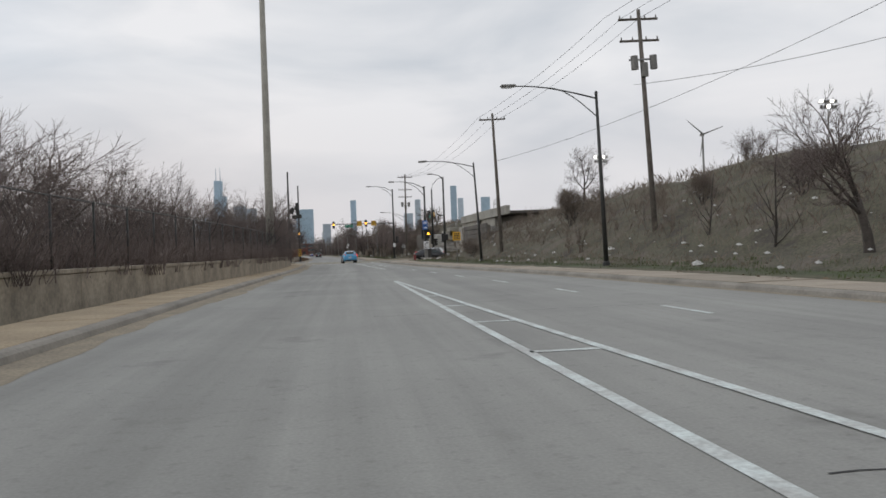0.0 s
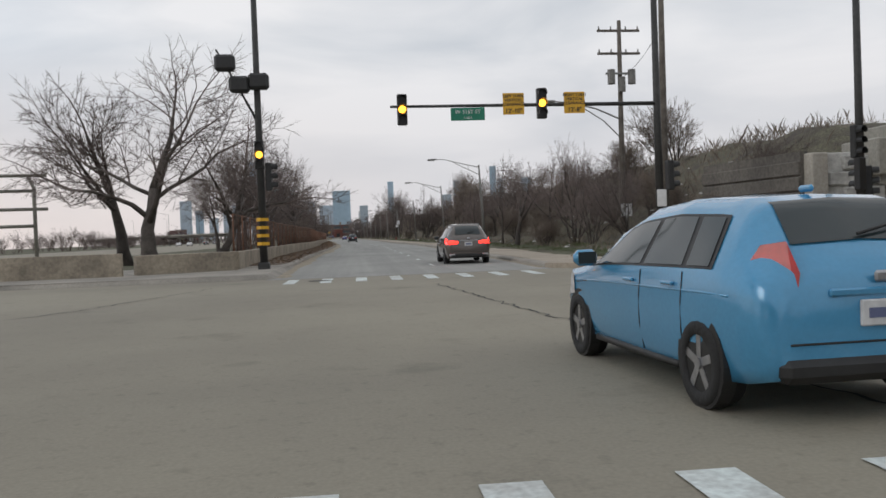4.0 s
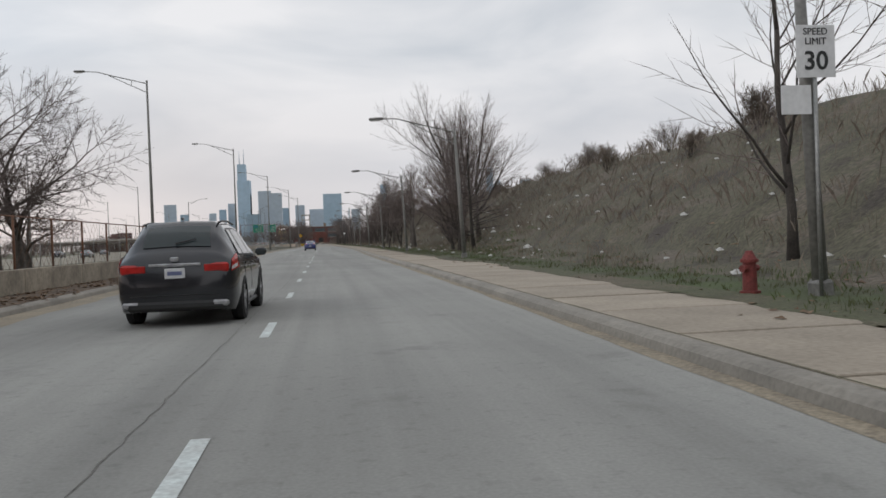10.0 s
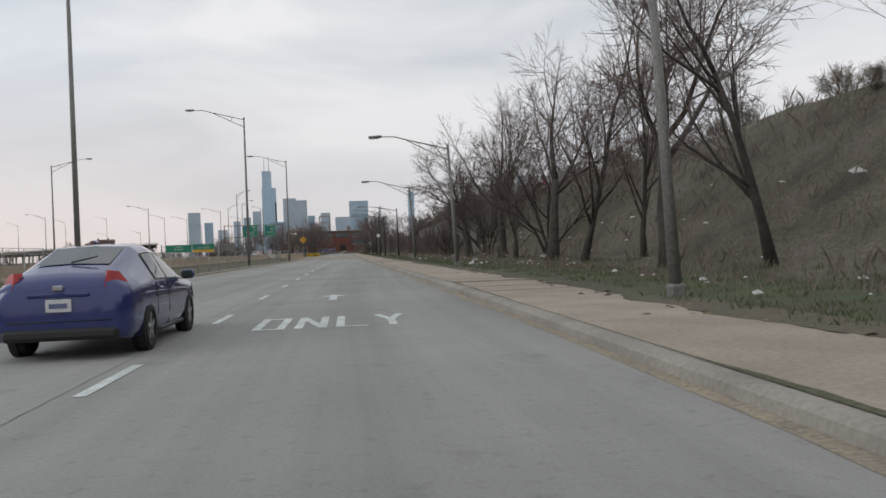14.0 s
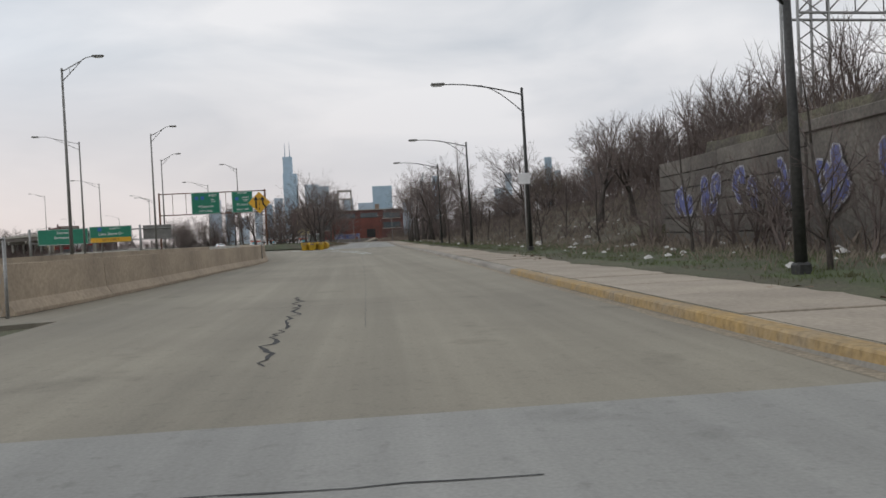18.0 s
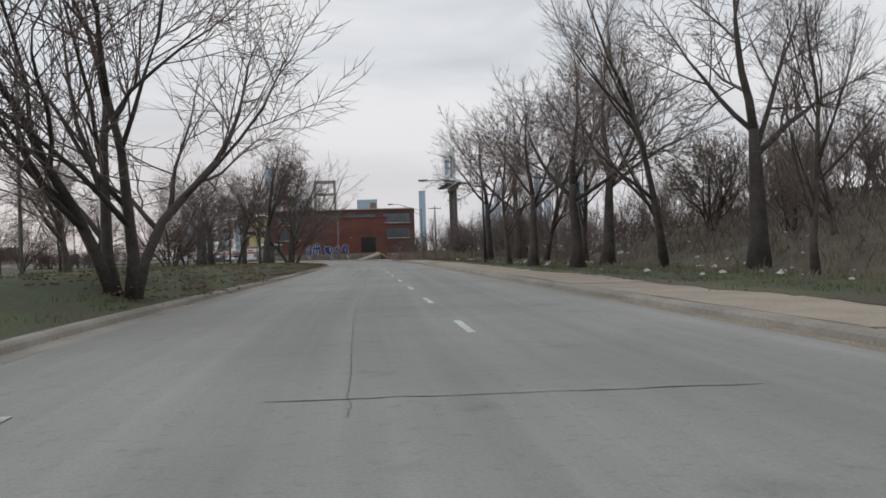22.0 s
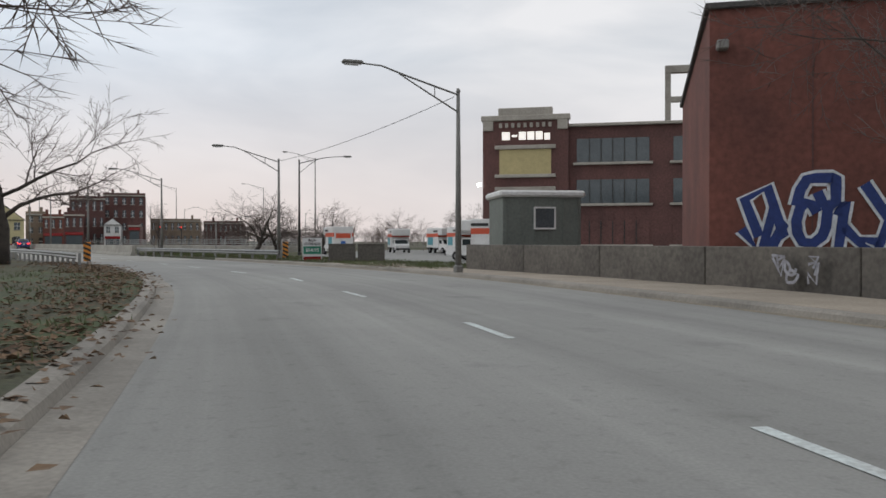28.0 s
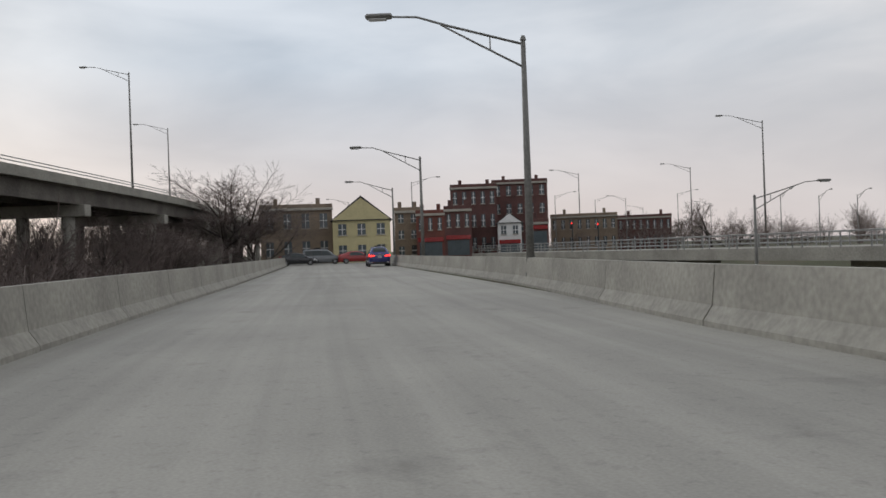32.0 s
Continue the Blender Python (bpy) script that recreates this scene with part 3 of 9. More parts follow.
def bank(name, pts, top):
    ln = line_between(pts, 2.0)
    verts, faces = [], []
    nn = 11
    for i, (p, d) in enumerate(ln):
        r = side(d)
        ys = [q[1] for q in pts]
        foot, crest, height = bank_of(min(max(p.y, min(ys) + 0.2), max(ys) - 0.2))
        prof = [(3.2, 0.10), (foot, 0.18), (foot + 1.6, 0.55)]
        for j in range(nn):
            u = j / (nn - 1)
            prof.append((foot + 1.6 + (crest - foot - 1.6) * (u + 0.02), 0.55 + (height - 0.55) * (u ** 0.9)))
        prof += [(crest + 1.5, height + 0.12), (top, height), (top + 9, -0.15)]
        k = len(prof)
        for j, (o, z) in enumerate(prof):
            q = p + r * o
            amp = 0.0 if j < 2 or j > k - 2 else 0.45
            verts.append((q.x, q.y, z + amp * noise.noise(Vector((q.x * 0.18, q.y * 0.12, 3.1))) + amp * 0.35 * noise.noise(Vector((q.x * 0.7, q.y * 0.6, 9))) + amp * 0.3 * noise.noise(Vector((q.x * 1.9, q.y * 1.7, 5)))))
    for i in range(len(ln) - 1):
        for j in range(k - 1):
            a = i * k + j
            faces.append((a, a + 1, a + 1 + k, a + k))
    e = (len(ln) - 1) * k
    faces += [tuple(range(k))[::-1], tuple(range(e, e + k))]
    ob = mesh_ob(name, verts, faces, M["bank"], smooth=True)
    return tagged(ob, "brown grassy railway embankment strewn with litter", "embankment", kind="structure")


# pavement round the far corner of the crossing
cx0 = 6.13
corner = [(cx0 + 1.6 - 1.6 * math.cos(math.radians(q)), 122.0 - 1.3 * math.sin(math.radians(q))) for q in range(0, 91, 15)] + [(cx0 + 46, 120.7), (cx0 + 46, 122.06), (cx0, 122.06)]
nc = len(corner)
tagged(mesh_ob("pavement_corner", [(x, y, 0.155) for x, y in corner] + [(x, y, -0.2) for x, y in corner], [tuple(range(nc)), tuple(range(nc, 2 * nc))[::-1]] + [(i, i + nc, (i + 1) % nc + nc, (i + 1) % nc) for i in range(nc)], M["walk"]),
       "pale concrete pavement rounding the street corner", "pavement", kind="structure")
bank("bank_1", BANK_A, 42)
bank("bank_2", cut(EDGE_R, 122, 456), 44)
bank("bank_3", cut(EDGE_R, 456, 532), 40)
bank("bank_4", cut(EDGE_R, 532, 650), 46)


def verge(name, pts, a, b, z=0.13):
    ob = ribbon(name, line_between(pts, 4.0), [(a, -0.1), (a, z), ((a + b) / 2, z + 0.03), (b, z), (b, -0.1)], M["grass"], caps=True)
    tagged(ob, "green and brown winter grass verge", "verge", kind="structure")


soil = ribbon("soil_strip", line_between(cut(EDGE_L, 131, 332), 3.0), [(-2.2, -0.1), (-2.2, 0.16), (-1.2, 0.18), (-0.29, 0.145), (-0.29, -0.1)], M["leaf_soil"], caps=True)
tagged(soil, "strip of dark soil and leaf litter beside the low wall", "verge", kind="structure")
verge("verge_1", cut(EDGE_R, -60, 88), 3.0, 5.6, 0.17)
verge("verge_2", cut(EDGE_R, 122, 300), 3.0, 5.9, 0.17)
verge("verge_4", cut(EDGE_R, 300, 680), 3.0, 8.6, 0.17)


def lawn_z(y, off):
    """Height of the lawn that swells beside the left kerb, off metres from it."""
    return 0.13 + float(np.interp(y, (606, 613, 650, 690), (0.0, 0.75, 0.55, 0.0))) * smooth01(min(off / 2.8, 1.0)) * float(np.interp(off, (9.0, 14.0), (1.0, 0.3)))


lawn_offs = (0.29, 0.7, 1.2, 1.8, 2.8, 4.8, 6.0, 8.0, 10.0, 12.0, 14.0, 14.01)
lawn_v, lawn_f = [], []
for i, (p, d) in enumerate(line_between(cut(EDGE_L, 606, 742), 3.0)):
    for k, o in enumerate(lawn_offs):
        q = p - side(d) * o
        lawn_v.append((q.x, q.y, -0.1 if k == len(lawn_offs) - 1 else lawn_z(p.y, o) + (0.05 * noise.noise(Vector((q.x * 0.5, q.y * 0.5, 2))) if 0 < k < 11 else 0)))
    if i:
        n = len(lawn_offs)
        b = i * n
        lawn_f += [(b + k, b + k + 1, b + k + 1 - n, b + k - n) for k in range(n - 1)]
tagged(mesh_ob("verge_3", lawn_v, lawn_f, M["grass"], smooth=True), "winter lawn swelling gently beside the kerb", "verge", kind="structure")
verge("verge_5", cut(EDGE_L, 599, 606), -2.2, -0.29, 0.13)

# ---- light and simple things ----


def mesh_text(name, s, size, mat, parent, m, bold=0.0):
    """Writing as a mesh, centred."""
    cu = bpy.data.curves.new(name, "FONT")
    cu.body, cu.size, cu.align_x, cu.align_y, cu.extrude, cu.offset = s, size, "CENTER", "CENTER", 0.004, bold
    cu.resolution_u = 3
    tmp = bpy.data.objects.new(name, cu)
    me = bpy.data.meshes.new_from_object(tmp)
    bpy.data.objects.remove(tmp)
    me.materials.clear()
    me.materials.append(mat)
    ob = new(name, me)
    ob.parent = parent
    ob.matrix_basis = m
    return ob

# ---- trees and brush ----


def grow(rng, base, direction, length, radius, level, limbs, twigs, spec):
    """Adds a wandering tapered branch and its children to limbs (thick) or twigs (thin)."""
    n = 4 if level < 2 else (3 if level == 2 else (2 if level < spec["depth"] else 1))
    p, d = Vector(base), Vector(direction).normalized()
    rows = [(p.copy(), radius)]
    for i in range(n):
        d = (d + Vector((rng.gauss(0, spec["bend"]), rng.gauss(0, spec["bend"]), rng.gauss(0, spec["bend"]) + spec["lift"]))).normalized()
        p = p + d * (length / n)
        if level > 0 and p.z < spec.get("floor", 0.1):
            p.z, d.z = spec.get("floor", 0.1) + 0.1 * rng.random(), abs(d.z)
        rows.append((p.copy(), max(radius * (1 - (i + 1) / n * (0.55 if level < spec["depth"] else 0.8)), spec["thin"])))
    (limbs if level < 2 else twigs).append(rows)
    if level >= spec["depth"]:
        return
    kids = spec["kids"][level]
    for c in range(kids):
        u = spec["first"][level] + (1 - spec["first"][level]) * (c + rng.random()) / kids
        k = min(int(u * n), n - 1)
        f = u * n - k
        at = rows[k][0].lerp(rows[k + 1][0], min(f, 1.0))
        r = rows[k][1] + (rows[k + 1][1] - rows[k][1]) * min(f, 1.0)
        axis = (rows[k + 1][0] - rows[k][0]).normalized()
        az = 2 * math.pi * (c / kids + rng.random() * 0.6) + spec["spin"]
        u1 = axis.orthogonal().normalized()
        u1.rotate(Matrix.Rotation(az, 3, axis))
        a = radians(rng.gauss(spec["angle"][level], 9))
        nd = axis * math.cos(a) + u1 * math.sin(a)
        L = length * spec["ratio"][level] * rng.uniform(0.75, 1.2)
        grow(rng, at, nd, L, max(r * spec["thick"], spec["thin"]), level + 1, limbs, twigs, spec)
    # the leader goes on
    if level < spec["depth"]:
        grow(rng, rows[-1][0], d, length * spec["ratio"][level] * 0.95, rows[-1][1], level + 1, limbs, twigs, spec)


BROAD = dict(depth=5, kids=[3, 4, 4, 5, 4], first=[0.75, 0.3, 0.2, 0.15, 0.3], angle=[38, 42, 45, 45, 40], ratio=[0.85, 0.62, 0.6, 0.58, 0.6], bend=0.10, lift=0.03, thick=0.62, thin=0.006, spin=0.3, floor=2.0)
UPRIGHT = dict(depth=4, kids=[9, 6, 6, 5], first=[0.25, 0.15, 0.15, 0.2], angle=[36, 34, 34, 36], ratio=[0.55, 0.55, 0.55, 0.5], bend=0.07, lift=0.07, thick=0.5, thin=0.006, spin=0.0)
SPREAD = dict(depth=5, kids=[4, 4, 4, 4, 3], first=[0.5, 0.25, 0.2, 0.15, 0.2], angle=[52, 46, 46, 46, 40], ratio=[0.95, 0.62, 0.6, 0.6, 0.55], bend=0.16, lift=0.0, thick=0.58, thin=0.006, spin=0.8, floor=1.9)
YOUNG = dict(depth=3, kids=[9, 5, 4], first=[0.25, 0.15, 0.15], angle=[46, 42, 40], ratio=[0.48, 0.5, 0.5], bend=0.07, lift=0.06, thick=0.45, thin=0.006, spin=0.0)
PINE = dict(depth=3, kids=[26, 7, 3], first=[0.16, 0.1, 0.1], angle=[72, 45, 40], ratio=[0.30, 0.35, 0.4], bend=0.05, lift=0.0, thick=0.3, thin=0.010, spin=0.0)
LONE = dict(depth=4, kids=[15, 5, 5, 4], first=[0.30, 0.15, 0.15, 0.2], angle=[66, 44, 42, 40], ratio=[0.30, 0.52, 0.52, 0.5], bend=0.15, lift=0.05, thick=0.34, thin=0.006, spin=0.0)
SCRUB = dict(depth=4, kids=[4, 5, 5, 4], first=[0.25, 0.15, 0.15, 0.15], angle=[34, 38, 42, 42], ratio=[0.75, 0.62, 0.55, 0.5], bend=0.13, lift=0.05, thick=0.6, thin=0.006, spin=0.0)


def tree_kind(seed, spec, trunk_len, radius, stems=1):
    rng = random.Random(seed)
    limbs, twigs = [], []
    for s in range(stems):
        a = 2 * math.pi * s / stems + 0.4
        lean = 0.0 if stems == 1 else 0.30
        d = Vector((math.cos(a) * lean + rng.gauss(0, 0.04), math.sin(a) * lean + rng.gauss(0, 0.04), 1))
        grow(rng, (math.cos(a) * 0.12 * (stems > 1), math.sin(a) * 0.12 * (stems > 1), -0.1), d, trunk_len, radius, 0, limbs, twigs, spec)
    # flare at the foot
    for rows in limbs[:1]:
        rows[0] = (rows[0][0], radius * 1.35)
    tv, tf = tube_data(limbs, 6)
    cv, cf = twig_data(twigs)
    top = max(v.z for v in cv)
    return tv, tf, cv, cf, top


def twig_data(paths):
    """Three-sided open twigs; those of one length end in a point."""
    verts, faces = [], []
    for rows in paths:
        a = rows[-1][0] - rows[0][0]
        a = a.normalized() if a.length > 1e-9 else Vector((0, 0, 1))
        u = a.orthogonal().normalized()
        w = a.cross(u)
        ring = [u, u * -0.5 + w * 0.866, u * -0.5 - w * 0.866]
        o = len(verts)
        if len(rows) == 2:
            p, r = rows[0]
            verts += [p + q * max(r, 0.0075) for q in ring] + [rows[1][0]]
            faces += [(o, o + 1, o + 3), (o + 1, o + 2, o + 3), (o + 2, o, o + 3)]
            continue
        for p, r in rows:
            verts += [p + q * r for q in ring]
        for i in range(len(rows) - 1):
            b = o + 3 * i
            faces += [(b, b + 1, b + 4, b + 3), (b + 1, b + 2, b + 5, b + 4), (b + 2, b, b + 3, b + 5)]
    return verts, faces


KINDS = {}


def tree_model(key, seed, spec, trunk_len, radius, stems=1, twig="twig"):
    tv, tf, cv, cf, top = tree_kind(seed, spec, trunk_len, radius, stems)
    KINDS[key] = []
    for nm, v, f, mt in (("trunk", tv, tf, "bark"), ("crown", cv, cf, twig)):
        me = bpy.data.meshes.new(nm)
        me.from_pydata(v, [], f)
        me.update()
        me.polygons.foreach_set("use_smooth", [True] * len(me.polygons))
        me.materials.append(M[mt])
        KINDS[key].append(me)
    KINDS[key].append(top)


tree_model("broad1", 11, BROAD, 3.0, 0.24)
tree_model("broad2", 12, BROAD, 2.4, 0.22)
tree_model("broad3", 13, BROAD, 3.6, 0.26)
tree_model("tall1", 21, UPRIGHT, 7.5, 0.20)
tree_model("tall2", 22, UPRIGHT, 8.0, 0.22)
tree_model("spread1", 31, SPREAD, 2.6, 0.24)
tree_model("spread2", 32, SPREAD, 2.2, 0.22)
tree_model("young1", 41, YOUNG, 4.4, 0.09)
tree_model("young2", 42, YOUNG, 4.8, 0.10)
tree_model("young3", 44, LONE, 6.2, 0.095)
tree_model("multi1", 51, SCRUB, 3.2, 0.10, 4)
tree_model("multi2", 52, SCRUB, 2.8, 0.09, 5)
tree_model("scrub1", 61, SCRUB, 1.5, 0.05, 6, "brush")
tree_model("scrub2", 62, SCRUB, 1.3, 0.045, 7, "brush")
tree_model("pine1", 71, PINE, 7.0, 0.15)

WOOD_KINDS = []
THIN = dict(depth=3, kids=[4, 4, 4], first=[0.2, 0.15, 0.1], angle=[34, 38, 42], ratio=[0.7, 0.6, 0.55], bend=0.12, lift=0.05, thick=0.6, thin=0.012, spin=0.0)
for sd, st_, ln_ in ((81, 2, 3.0), (82, 3, 2.6), (83, 2, 3.4), (84, 3, 2.4)):
    wrng, stems_ = random.Random(sd), []
    for q in range(st_):
        grow(wrng, (0.2 * q, 0.1 * q, 0), (wrng.gauss(0, 0.25), wrng.gauss(0, 0.25), 1), ln_, 0.09, 0, stems_, stems_, THIN)
    wv, wf = twig_data(stems_)
    wtop = max(v.z for v in wv)
    WOOD_KINDS.append((np.array([tuple(v) for v in wv]) / wtop, wf))


def woods(name, places, seed, label, wide=1.0, mat="twig", category="woods"):
    """Many far or crowded bare trees in one object of stuff; places are (x, y, z, height)."""
    rng = random.Random(seed)
    vs, fs, o = [], [], 0
    for x, y, z, h in places:
        v, f = rng.choice(WOOD_KINDS)
        a, k = rng.uniform(0, 6.283), h * wide * rng.uniform(0.85, 1.15)
        c, s_ = math.cos(a), math.sin(a)
        vs.append(np.stack([x + (v[:, 0] * c - v[:, 1] * s_) * k, y + (v[:, 0] * s_ + v[:, 1] * c) * k, z + v[:, 2] * h], 1))
        fs += [tuple(i + o for i in q) for q in f]
        o += len(v)
    return tagged(mesh_ob(name, np.concatenate(vs).tolist(), fs, M[mat]), label, category, kind="stuff")


TREE_LABEL = {"broad": "bare broad-crowned tree with dark trunk and fine twigs", "tall": "tall bare tree with upright branches", "spread": "bare spreading tree with crooked limbs",
              "young": "slender young bare street tree", "multi": "bare many-stemmed tree with dense twigs", "scrub": "leafless brown shrub of thin stems", "pine": "thin tree with a dense dark crown"}
tree_rng = random.Random(77)


def tree(key, x, y, height, z=0.0, group="", lean=0.0, wide=1.0):
    tm, cm, top = KINDS[key]
    k = height / top
    base = "".join(c for c in key if c.isalpha())
    nm = "shrub" if base == "scrub" else "tree"
    ob = new(nm)
    ob.matrix_basis = pose(x, y, z, lean, 0, tree_rng.uniform(0, 360))
    ob.scale = (k * wide, k * wide, k)
    tagged(ob, TREE_LABEL[base], nm, group)
    for pn, me in (("trunk" if nm == "tree" else "stem", tm), ("crown", cm)):
        o = new(pn, me)
        o.parent = ob
    return ob


def bank_height(o, foot, crest, h):
    if o < foot:
        return 0.15
    if o < foot + 1.6:
        return 0.18 + 0.37 * (o - foot) / 1.6
    if o > crest:
        return h
    return 0.55 + (h - 0.55) * (((o - foot - 1.6) / (crest - foot - 1.6)) ** 0.9)


def along(pts, y, off):
    """A place beside a plan line at the given y, off metres to its right."""
    for a, b in zip(pts, pts[1:]):
        if a[1] <= y <= b[1]:
            d = (Vector((*b, 0)) - Vector((*a, 0))).normalized()
            r = side(d)
            return x_at(pts, y) + r.x * off, y + r.y * off, math.degrees(math.atan2(-d.x, d.y))
    return x_at(pts, y) + off, y, 0.0


def tree_r(key, y, off, height, **kw):
    x, yy, _ = along(EDGE_R, y, off)
    return tree(key, x, yy, height, bank_height(off, *bank_of(y)) - 0.25, **kw)


def tree_l(key, y, off, height, **kw):
    x, yy, _ = along(EDGE_L, y, -off)
    return tree(key, x, yy, height, -0.1, **kw)


def brush(name, places, seed, label, height=(0.6, 1.6), n=26, mat="brush", spread=0.9):
    """A thicket of thin stems, one object of stuff."""
    rng = random.Random(seed)
    paths = []
    for x, y, z in places:
        for i in range(n):
            a, h = rng.uniform(0, 2 * math.pi), rng.uniform(*height)
            r = rng.random() ** 0.5 * spread
            b = Vector((x + math.cos(a) * r, y + math.sin(a) * r, z - 0.1))
            d = Vector((rng.gauss(0, 0.35), rng.gauss(0, 0.35), 1)).normalized()
            m = b + d * h * 0.55
            e = m + (d + Vector((rng.gauss(0, 0.35), rng.gauss(0, 0.35), rng.gauss(0, 0.3)))).normalized() * h * 0.5
            paths.append([(b, 0.012), (m, 0.008), (e, 0.004)])
            for q in range(2):
                s = b.lerp(m, rng.uniform(0.4, 1.0))
                paths.append([(s, 0.006), (s + Vector((rng.gauss(0, 0.5), rng.gauss(0, 0.5), rng.uniform(0.2, 0.8))) * h * 0.4, 0.004)])
    v, f = tube_data(paths, 3)
    return tagged(mesh_ob(name, v, f, M[mat]), label, "brush", kind="stuff")


def tufts(name, places, seed, label, height, n, mat, spread, width, category="grass"):
    """Thousands of narrow bent blades, one object of stuff."""
    rng = random.Random(seed)
    verts, faces = [], []
    for x, y, z in places:
        for i in range(n):
            a, h, r = rng.uniform(0, 6.283), rng.uniform(*height), rng.random() * spread
            bx, by = x + math.cos(a) * r, y + math.sin(a) * r
            q, w = rng.uniform(0, 3.14), width * rng.uniform(0.6, 1.3)
            cx, cy = math.cos(q) * w, math.sin(q) * w
            lx, ly = rng.gauss(0, 0.32) * h, rng.gauss(0, 0.32) * h
            o = len(verts)
            verts += [(bx - cx, by - cy, z - 0.06), (bx + cx, by + cy, z - 0.06), (bx + lx * 0.4 + cx * 0.6, by + ly * 0.4 + cy * 0.6, z + h * 0.6), (bx + lx, by + ly, z + h)]
            faces += [(o, o + 1, o + 2), (o, o + 2, o + 3)]
    return tagged(mesh_ob(name, verts, faces, M[mat]), label, category, kind="stuff")


def dead_leaves(name, places, seed, label, n, spread, size=(0.05, 0.13)):
    """Flat curled leaves lying about each place."""
    rng = random.Random(seed)
    verts, faces = [], []
    for x, y, z in places:
        for i in range(n):
            px, py, s, a = x + rng.gauss(0, spread), y + rng.gauss(0, spread), rng.uniform(*size), rng.uniform(0, 6.283)
            c, d = math.cos(a) * s, math.sin(a) * s
            o = len(verts)
            verts += [(px - c, py - d, z + 0.01), (px + d * 0.6, py - c * 0.6, z + rng.uniform(0, 0.05)), (px + c, py + d, z + 0.015), (px - d * 0.6, py + c * 0.6, z + rng.uniform(0, 0.05))]
            faces += [(o, o + 1, o + 2), (o, o + 2, o + 3)]
    return tagged(mesh_ob(name, verts, faces, M["leaf"]), label, "leaves", kind="stuff")


# ---- lamps, poles and signs ----


def street_lamp_model(style, h, arm, mat):
    """A street lamp with its arm towards -x at the origin."""
    top = new("street_lamp")
    tubes("pole", [[((0, 0, 0), 0.12), ((0, 0, h * 0.5), 0.095), ((0, 0, h), 0.065)]], mat, top, 10)
    bm = boxes([((0, 0, 0.14), (0.30, 0.30, 0.30))], 0.05)
    part("base", bm, mat, top)
    bm = bmesh.new()
    bmesh.ops.create_cone(bm, cap_ends=True, segments=10, radius1=0.09, radius2=0.05, depth=0.12, matrix=Matrix.Translation((0, 0, h + 0.05)))
    part("cap", bm, mat, top)
    if style == "davit":
        a = [((0.0, 0, h - 0.25), 0.04)]
        for i in range(1, 9):
            u = i / 8
            a.append(((-arm * u, 0, h - 0.25 + 0.75 * math.sin(u * math.pi / 2) * 0.95), 0.04 - 0.012 * u))
        tubes("arm", [a], mat, top, 6)
        b = [((0.0, 0, h - 1.15), 0.03)]
        for i in range(1, 7):
            u = i / 6
            b.append(((-arm * 0.62 * u, 0, h - 1.15 + 1.5 * math.sin(u * math.pi / 2)), 0.025))
        tubes("brace", [b], mat, top, 6)
        hz = h + 0.47
    else:
        rise = 0.95
        tubes("arm", [[((0, 0, h - 0.12), 0.035), ((-arm * 0.55, 0, h + 0.45), 0.035), ((-arm * 0.8, 0, h + rise * 0.78), 0.03), ((-arm, 0, h + rise * 0.82), 0.028)]], mat, top, 6)
        tubes("brace", [[((0, 0, h - 0.75), 0.03), ((-arm * 0.35, 0, h - 0.05), 0.03), ((-arm * 0.62, 0, h + 0.5), 0.025)]], mat, top, 6)
        tubes("strut", [[((-arm * 0.25, 0, h - 0.27), 0.02), ((-arm * 0.25, 0, h + 0.13), 0.02)]], mat, top, 5)
        hz = h + rise * 0.82
    bm = bmesh.new()
    add_box(bm, (-arm - 0.32, 0, hz + 0.02), (0.75, 0.28, 0.13), 0, 0.05)
    part("lamp_head", bm, M["pole_grey"], top)
    bm = bmesh.new()
    add_box(bm, (-arm - 0.36, 0, hz - 0.06), (0.5, 0.2, 0.05), 0, 0.015)
    part("lens", bm, M["clear_lens"], top)
    return top


DAVIT = street_lamp_model("davit", 8.4, 4.0, M["pole_dark"])
tagged(DAVIT, "dark steel street lamp with a curved double arm", "street lamp", "street lamps along the road")
DAVIT_LOW = street_lamp_model("davit", 6.2, 4.3, M["pole_dark"])
tagged(DAVIT_LOW, "low dark steel street lamp with a long curved arm", "street lamp", "street lamps along the road")
TRUSS = street_lamp_model("truss", 6.6, 3.6, M["pole_grey"])
tagged(TRUSS, "grey steel street lamp with a trussed arm", "street lamp", "street lamps at the bend")
HIGH = street_lamp_model("truss", 13.0, 4.2, M["pole_grey"])
tagged(HIGH, "tall grey motorway lamp with a long thin arm", "street lamp", "motorway lamps")
HIGH_SHORT = street_lamp_model("truss", 13.0, 2.0, M["pole_grey"])
tagged(HIGH_SHORT, "tall grey motorway lamp with a short raised arm", "street lamp", "motorway lamps")
lamp_used = set()


def lamp(model, x, y, yaw=0.0, k=1.0, z=0.0, lean=0.0):
    m = pose(x, y, z, 0, lean, yaw)
    if model.name not in lamp_used:
        lamp_used.add(model.name)
        model.matrix_basis = m
        ob = model
    else:
        ob = copy_thing(model, m)
    ob.scale = (k, k, k)
    return ob


# ---- vehicles ----


def loft(sections, closed=True):
    """A skin over rings of points with equal counts."""
    bm = bmesh.new()
    rings = [[bm.verts.new(p) for p in s] for s in sections]
    k = len(rings[0])
    for a, b in zip(rings, rings[1:]):
        for j in range(k if closed else k - 1):
            bm.faces.new((a[j], a[(j + 1) % k], b[(j + 1) % k], b[j]))
    bm.faces.new(rings[0][::-1])
    bm.faces.new(rings[-1])
    return bm


